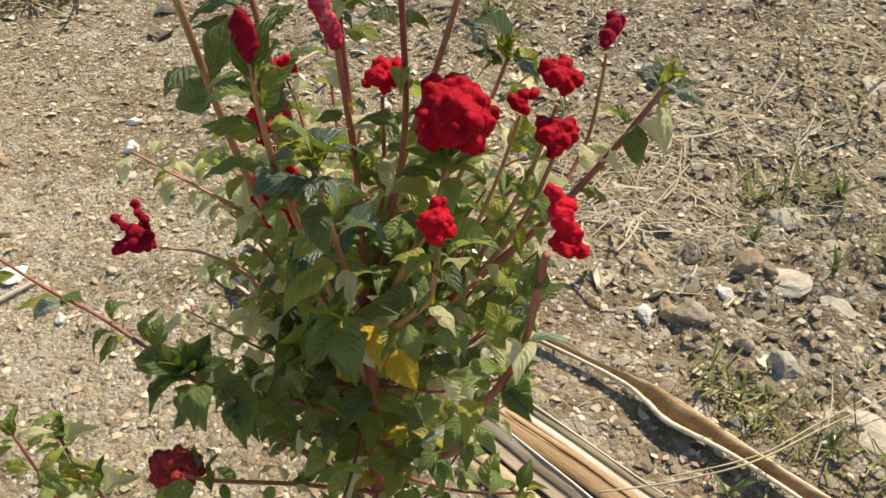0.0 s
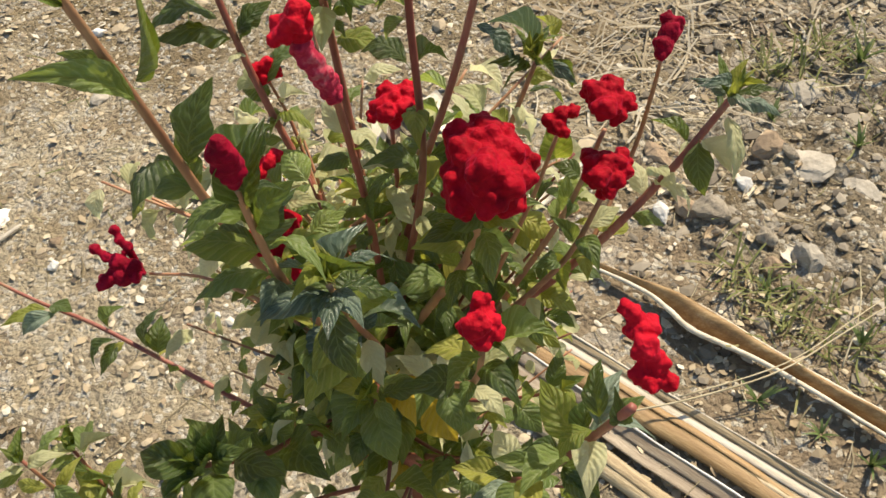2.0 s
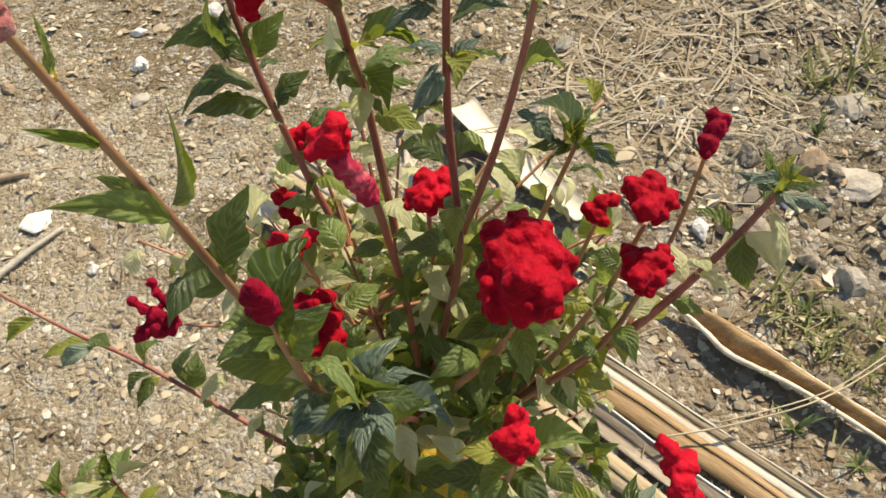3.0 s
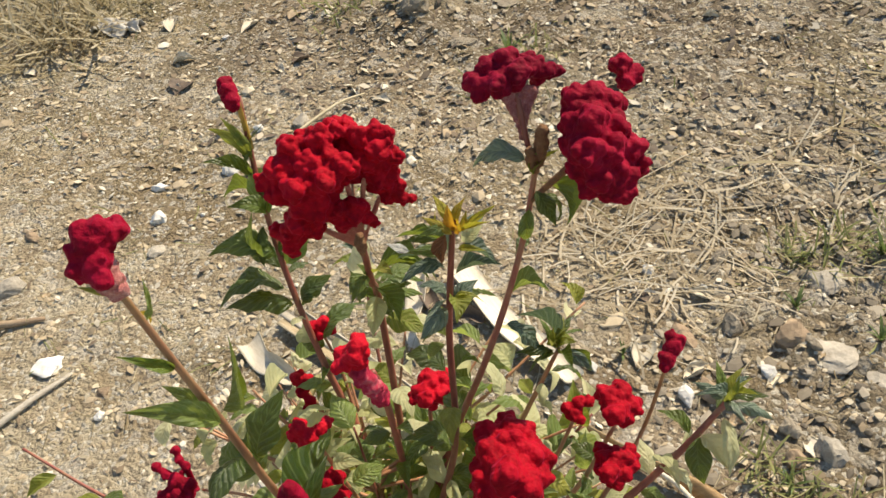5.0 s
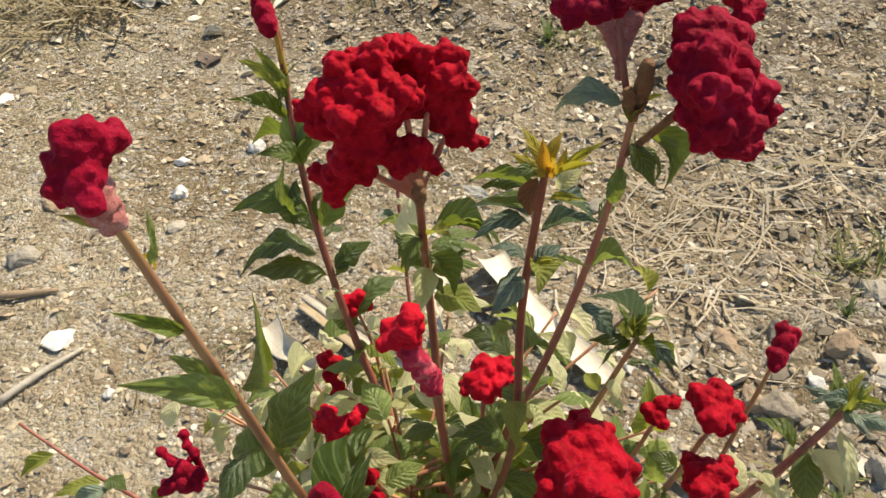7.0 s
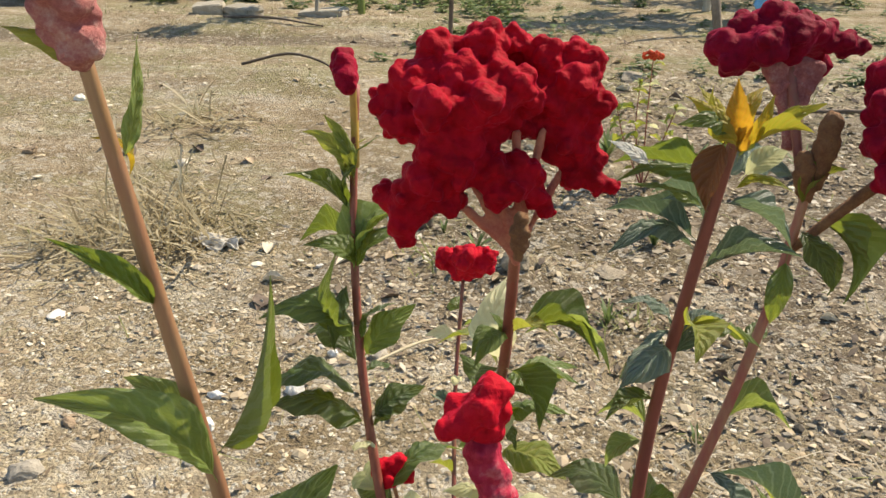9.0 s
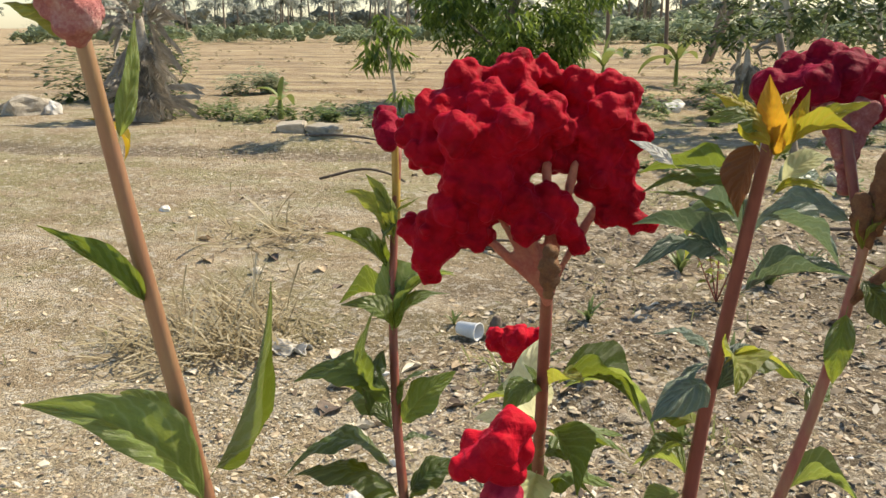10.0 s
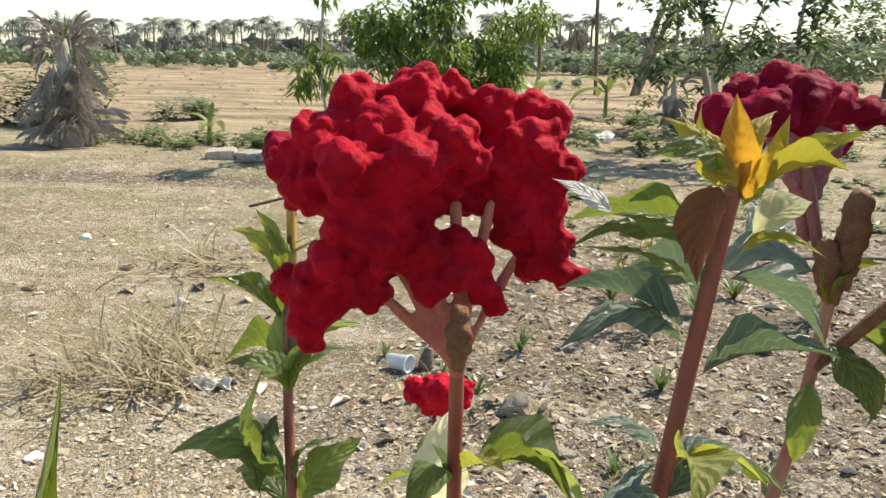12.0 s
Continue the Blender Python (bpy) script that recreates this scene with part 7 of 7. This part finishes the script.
def young_palm(place, label, height, wide, fronds, seed, green):
    """A short palm hung all round with dead fronds, each a bent rib with two rows of drooping leaflets."""
    rr = random.Random(seed)
    ob = thing("dead_palm", place, label, "palm", "dead palms")
    tv, tf = tube([(0, 0, -0.1), (0.02, 0, height * 0.3), (0, 0, height * 0.8)], (wide * 0.16, wide * 0.12, wide * 0.03), 8, 12, 0.2, seed)
    part("trunk", mesh_from("trunk", tv, tf, DEAD_FROND, True), ob)
    for i in range(fronds):
        tier = i % 4
        top = height * (rr.uniform(0.68, 0.86), rr.uniform(0.45, 0.80), rr.uniform(0.30, 0.62), rr.uniform(0.12, 0.32))[tier]
        rise = (rr.uniform(0.3, 1.3), rr.uniform(-1.1, -0.3), rr.uniform(-1.5, -1.25), rr.uniform(-0.3, 0.5))[tier]
        length = height * (rr.uniform(0.16, 0.30), rr.uniform(0.16, 0.32), rr.uniform(0.30, 0.55), rr.uniform(0.20, 0.36))[tier]
        droop = (rr.uniform(0.6, 1.9), rr.uniform(0.2, 0.7), 0.05, rr.uniform(0.5, 1.2))[tier]
        a = i * 2.4 + rr.uniform(-0.5, 0.5)
        out, side = Vector((math.cos(a), math.sin(a), 0)), Vector((-math.sin(a), math.cos(a), 0))
        v, f = [], []
        p, steps = out * wide * 0.14 + Vector((0, 0, top)), 10
        for k in range(steps):
            e = rise - droop * k / steps
            d = out * math.cos(e) + Vector((0, 0, math.sin(e))) + side * 0.05 * math.sin(i + k)
            q = p + d * length / steps
            q.z = max(q.z, 0.03)
            s = len(v)
            w = 0.012 * (1 - 0.8 * k / steps)
            v += [p - side * w, p + side * w, q + side * w * 0.9, q - side * w * 0.9]
            f.append((s, s + 1, s + 2, s + 3))
            for sign in (-1, 1):
                for half in (0, 0.5):
                    m = p.lerp(q, half)
                    reach = length * rr.uniform(0.25, 0.5) * (1.1 - 0.7 * k / steps)
                    tip = m + side * sign * reach * rr.uniform(0.2, 0.8) + d * reach * rr.uniform(0.5, 1.1) - Vector((0, 0, reach * rr.uniform(-0.1, 0.5)))
                    tip.z = max(tip.z, 0.02)
                    s, t = len(v), Vector((0, 0, rr.uniform(0.014, 0.03))) + out * 0.012
                    v += [m - t, m + t, tip]
                    f.append((s, s + 1, s + 2))
            p = q
        part("dead_frond", mesh_from("dead_frond", v, f, DEAD_FROND), ob, "grey-brown dry frond" if tier else "pale grey dry frond")
    for i in range(green):
        a, e = rr.uniform(0, 6.28), rr.uniform(1.0, 1.5)
        length = height * rr.uniform(0.16, 0.30)
        d = Vector((math.cos(a) * math.cos(e), math.sin(a) * math.cos(e), math.sin(e)))
        side = Vector((-math.sin(a), math.cos(a), 0)) * 0.022 * wide
        p = Vector((0, 0, height * 0.78))
        v = [p, p + d * length * 0.5 + side, p + d * length * 0.5 - side, p + d * length]
        part("young_frond", mesh_from("young_frond", v, [(0, 1, 3), (0, 3, 2)], WEED_LEAF), ob, "upright green-grey frond")
    return ob


young_palm((-9.25, 12.15, 0), "short dead palm hung with grey dry fronds", 2.0, 1.45, 120, 81, 12)
young_palm((-0.62, 17.6, 0), "small dead palm hung with dark dry fronds", 1.25, 0.9, 28, 82, 8)


def banana(place, height, count, seed, label):
    rr = random.Random(seed)
    ob = thing("banana_plant", place, label, "banana plant", "banana plants")
    tv, tf = tube([(0, 0, -0.05), (0, 0, height * 0.3), (0.01, 0, height * 0.5)], (0.05, 0.045, 0.02), 5, 9, 0.05, seed)
    part("trunk", mesh_from("trunk", tv, tf, BANANA_LEAF, True), ob)
    for i in range(count):
        a = i * 6.28 / count + rr.uniform(-0.4, 0.4)
        e0 = rr.uniform(0.3, 1.4) if i else 1.5
        L = height * rr.uniform(0.6, 0.95)
        out, side = Vector((math.cos(a), math.sin(a), 0)), Vector((-math.sin(a), math.cos(a), 0))
        v, f = [], []
        p = Vector((0, 0, height * 0.42))
        for s in range(9):
            u = s / 8
            e = e0 - 1.5 * u * (0.3 if i == 0 else 1)
            w = L * 0.13 * math.sin(math.pi * min(1, u * 0.93 + 0.05)) ** 0.6 + 0.004
            lift = Vector((0, 0, w * 0.5))
            v += [p - side * w + lift, p, p + side * w + lift]
            p = p + (out * math.cos(e) + Vector((0, 0, math.sin(e)))) * L / 8
        for s in range(8):
            k = 3 * s
            f += [(k, k + 1, k + 4, k + 3), (k + 1, k + 2, k + 5, k + 4)]
        part("leaf", mesh_from("leaf", v, f, BANANA_LEAF, True), ob)
    return ob


banana((-7.4, 13.1, 0), 0.62, 4, 91, "young banana plant with few yellow-green leaves")
banana((-3.78, 20.4, 0), 1.15, 5, 92, "young banana plant with drooping leaves")
banana((-2.35, 21.5, 0), 1.35, 6, 93, "young banana plant with drooping leaves")
banana((-4.2, 12.0, 0), 0.55, 4, 94, "young banana plant with drooping leaves")


def post(x, y, h, r, mat, lean, label, name="post"):
    tv, tf = tube([(0, 0, -0.1), (lean * 0.5, 0, h * 0.5), (lean, 0, h)], (r, r * 0.95, r * 0.8), 6, 9, 0.06, 5)
    ob = new(name, mesh_from(name, tv, tf, mat, True))
    ob.location = (x, y, 0)
    return tagged(ob, label, "post" if name == "post" else "palm trunk", "posts" if name == "post" else "bare trunks")


post(-2.0, 8.85, 0.75, 0.022, DARK_WOOD, 0.02, "thin dark wooden stake in the soil")
post(-6.4, 33.0, 5.5, 0.07, DARK_WOOD, 0.0, "slender dark pole far off", "pole")
post(-4.3, 33.0, 5.5, 0.07, DARK_WOOD, -0.12, "slender dark pole far off", "pole")
post(-3.0, 33.0, 5.2, 0.11, BARK, 1.5, "leaning bare trunk far off", "bare_trunk")
post(-2.9, 33.5, 5.2, 0.09, BARK, 1.9, "leaning bare trunk far off", "bare_trunk")
post(0.88, 11.5, 1.0, 0.045, PALE_BARK, 0.06, "pale wooden post in the soil")
post(0.35, 11.6, 1.3, 0.05, BARK, -0.28, "leaning dark wooden post in the soil")
bm = bmesh.new()
bmesh.ops.create_icosphere(bm, subdivisions=3, radius=1)
for vert in bm.verts:
    c = vert.co
    vert.co = Vector((c.x * 0.12, c.y * 0.07, c.z * 0.20)) * (1 + 0.35 * noise.noise(c * 2.2) + 0.12 * noise.noise(c * 6))
me = bpy.data.meshes.new("plastic_bag")
bm.to_mesh(me)
bm.free()
me.materials.append(BLUE_BAG)
bag = tagged(new("plastic_bag", me), "crumpled blue plastic bag hung on a post", "bag")
bag.location = (0.80, 11.44, 0.42)


BALL = bmesh.new()
bmesh.ops.create_icosphere(BALL, subdivisions=2, radius=1)
BALL_V, BALL_F = [v.co.copy() for v in BALL.verts], [tuple(v.index for v in fa.verts) for fa in BALL.faces]
BALL.free()


def scrub(name, count, xs, ys, size, heights, seed, material, label, clump=18, body=True):
    """Banks of bushes: rough inner masses wrapped in many small leaves, with an uneven top."""
    rr = random.Random(seed)
    crown = ([], [])
    for _ in range(count):
        x, y = rr.uniform(*xs), rr.uniform(*ys)
        h = rr.uniform(*heights) * (1 + 0.35 * noise.noise(Vector((x * 0.09, y * 0.09, seed))))
        for k in range(3):
            c = Vector((x + rr.uniform(-1, 1) * h * 0.6, y + rr.uniform(-1, 1) * h * 0.3, h * rr.uniform(0.25, 0.7)))
            rad = h * rr.uniform(0.3, 0.5)
            if body:
                s = len(crown[0])
                o = Vector((rr.uniform(0, 90), rr.uniform(0, 90), 0))
                crown[0].extend(c + Vector((q.x * 1.25, q.y, q.z * 0.9)) * (rad * (0.44 + 0.40 * noise.noise(q * 1.7 + o) + 0.3 * noise.noise(q * 4 + o))) for q in BALL_V)
                crown[1].extend(tuple(i + s for i in fa) for fa in BALL_F)
            blades(crown, tuple(c), clump, rad * 1.25, size * rr.uniform(0.7, 1.4), rr, 0.1, 0.6)
    return tagged(new(name, mesh_from(name, crown[0], crown[1], material)), label, "bushes", kind="stuff")


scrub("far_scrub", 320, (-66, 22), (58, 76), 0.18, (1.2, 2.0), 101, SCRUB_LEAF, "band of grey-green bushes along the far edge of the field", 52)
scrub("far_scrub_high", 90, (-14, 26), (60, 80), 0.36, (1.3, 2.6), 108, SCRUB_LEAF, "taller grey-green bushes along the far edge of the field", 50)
scrub("field_bushes", 5, (-14, 6), (26, 44), 0.16, (0.4, 0.8), 102, SCRUB_LEAF, "single bushes on the dry field", 30)
scrub("green_weeds", 110, (-9.5, -2.2), (12.2, 14.2), 0.09, (0.10, 0.26), 103, WEED_LEAF, "low green weeds along the edge of the field", 14, False)
scrub("right_weeds", 80, (-4.0, 4.0), (15.0, 21.0), 0.12, (0.15, 0.42), 104, WEED_LEAF, "low green weeds below the garden trees", 16, False)
scrub("grass_weeds", 150, (-3.0, 4.5), (8.8, 15.0), 0.07, (0.05, 0.16), 110, WEED_LEAF, "low grey-green weeds on the dry soil", 12, False)
scrub("field_tufts", 260, (-34, 10), (14, 52), 0.10, (0.06, 0.18), 109, DRY_GRASS, "low dry tufts on the open field", 8, False)
scrub("palm_bush", 4, (-13.4, -11.6), (14.5, 15.8), 0.16, (1.0, 1.7), 105, TREE_LEAF, "green bush behind the dead palm", 260, False)
scrub("shrub_by_palm", 3, (-10.8, -10.5), (16.8, 17.3), 0.12, (0.5, 0.8), 106, SCRUB_LEAF, "grey-green shrub on the field", 120, False)
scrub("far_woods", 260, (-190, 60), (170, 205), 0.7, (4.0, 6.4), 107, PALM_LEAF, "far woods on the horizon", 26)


def coconut(seed):
    rr = random.Random(seed)
    ob = thing("coconut_palm", (0, 0, 0), "tall coconut palm on the horizon", "palm tree", "far palms")
    h = 7.2
    lean = rr.uniform(-0.6, 0.6)
    tv, tf = tube([(0, 0, -0.2), (lean * 0.4, 0, h * 0.5), (lean, 0, h)], (0.30, 0.22, 0.16), 4, 6, 0.05, seed)
    part("trunk", mesh_from("trunk", tv, tf, BARK, True), ob)
    v, f = [], []
    for i in range(24):
        a, e0 = i * 2.4 + rr.uniform(-0.3, 0.3), rr.uniform(0.1, 1.35)
        out, side = Vector((math.cos(a), math.sin(a), 0)), Vector((-math.sin(a), math.cos(a), 0))
        p, L = Vector((lean, 0, h)), rr.uniform(2.6, 3.6)
        for s in range(8):
            e = e0 - 1.9 * (s / 7)
            q = p + (out * math.cos(e) + Vector((0, 0, math.sin(e)))) * L / 8
            for sign in (-1, 1):
                k = len(v)
                tip = (p + q) / 2 + side * sign * 0.55 * (1 - 0.5 * s / 7) + Vector((0, 0, -0.45 * rr.uniform(0.5, 1.2)))
                v += [p, q, tip]
                f.append((k, k + 1, k + 2))
            p = q
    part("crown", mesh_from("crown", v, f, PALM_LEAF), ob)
    return ob


palms = [coconut(200 + i) for i in range(4)]
pr = random.Random(210)
for i in range(120):
    x = -195 + i * 1.45 + pr.uniform(-1.5, 1.5)
    y = pr.uniform(165, 200)
    s = pr.uniform(0.72, 1.12)
    m = pose(x, y, 0, 0, 0, pr.uniform(0, 360)) @ Matrix.Scale(s, 4)
    if i < 4:
        palms[i].matrix_basis = m
    else:
        q = copy_thing(palms[i % 4], m)
        q.scale = (s, s, s)
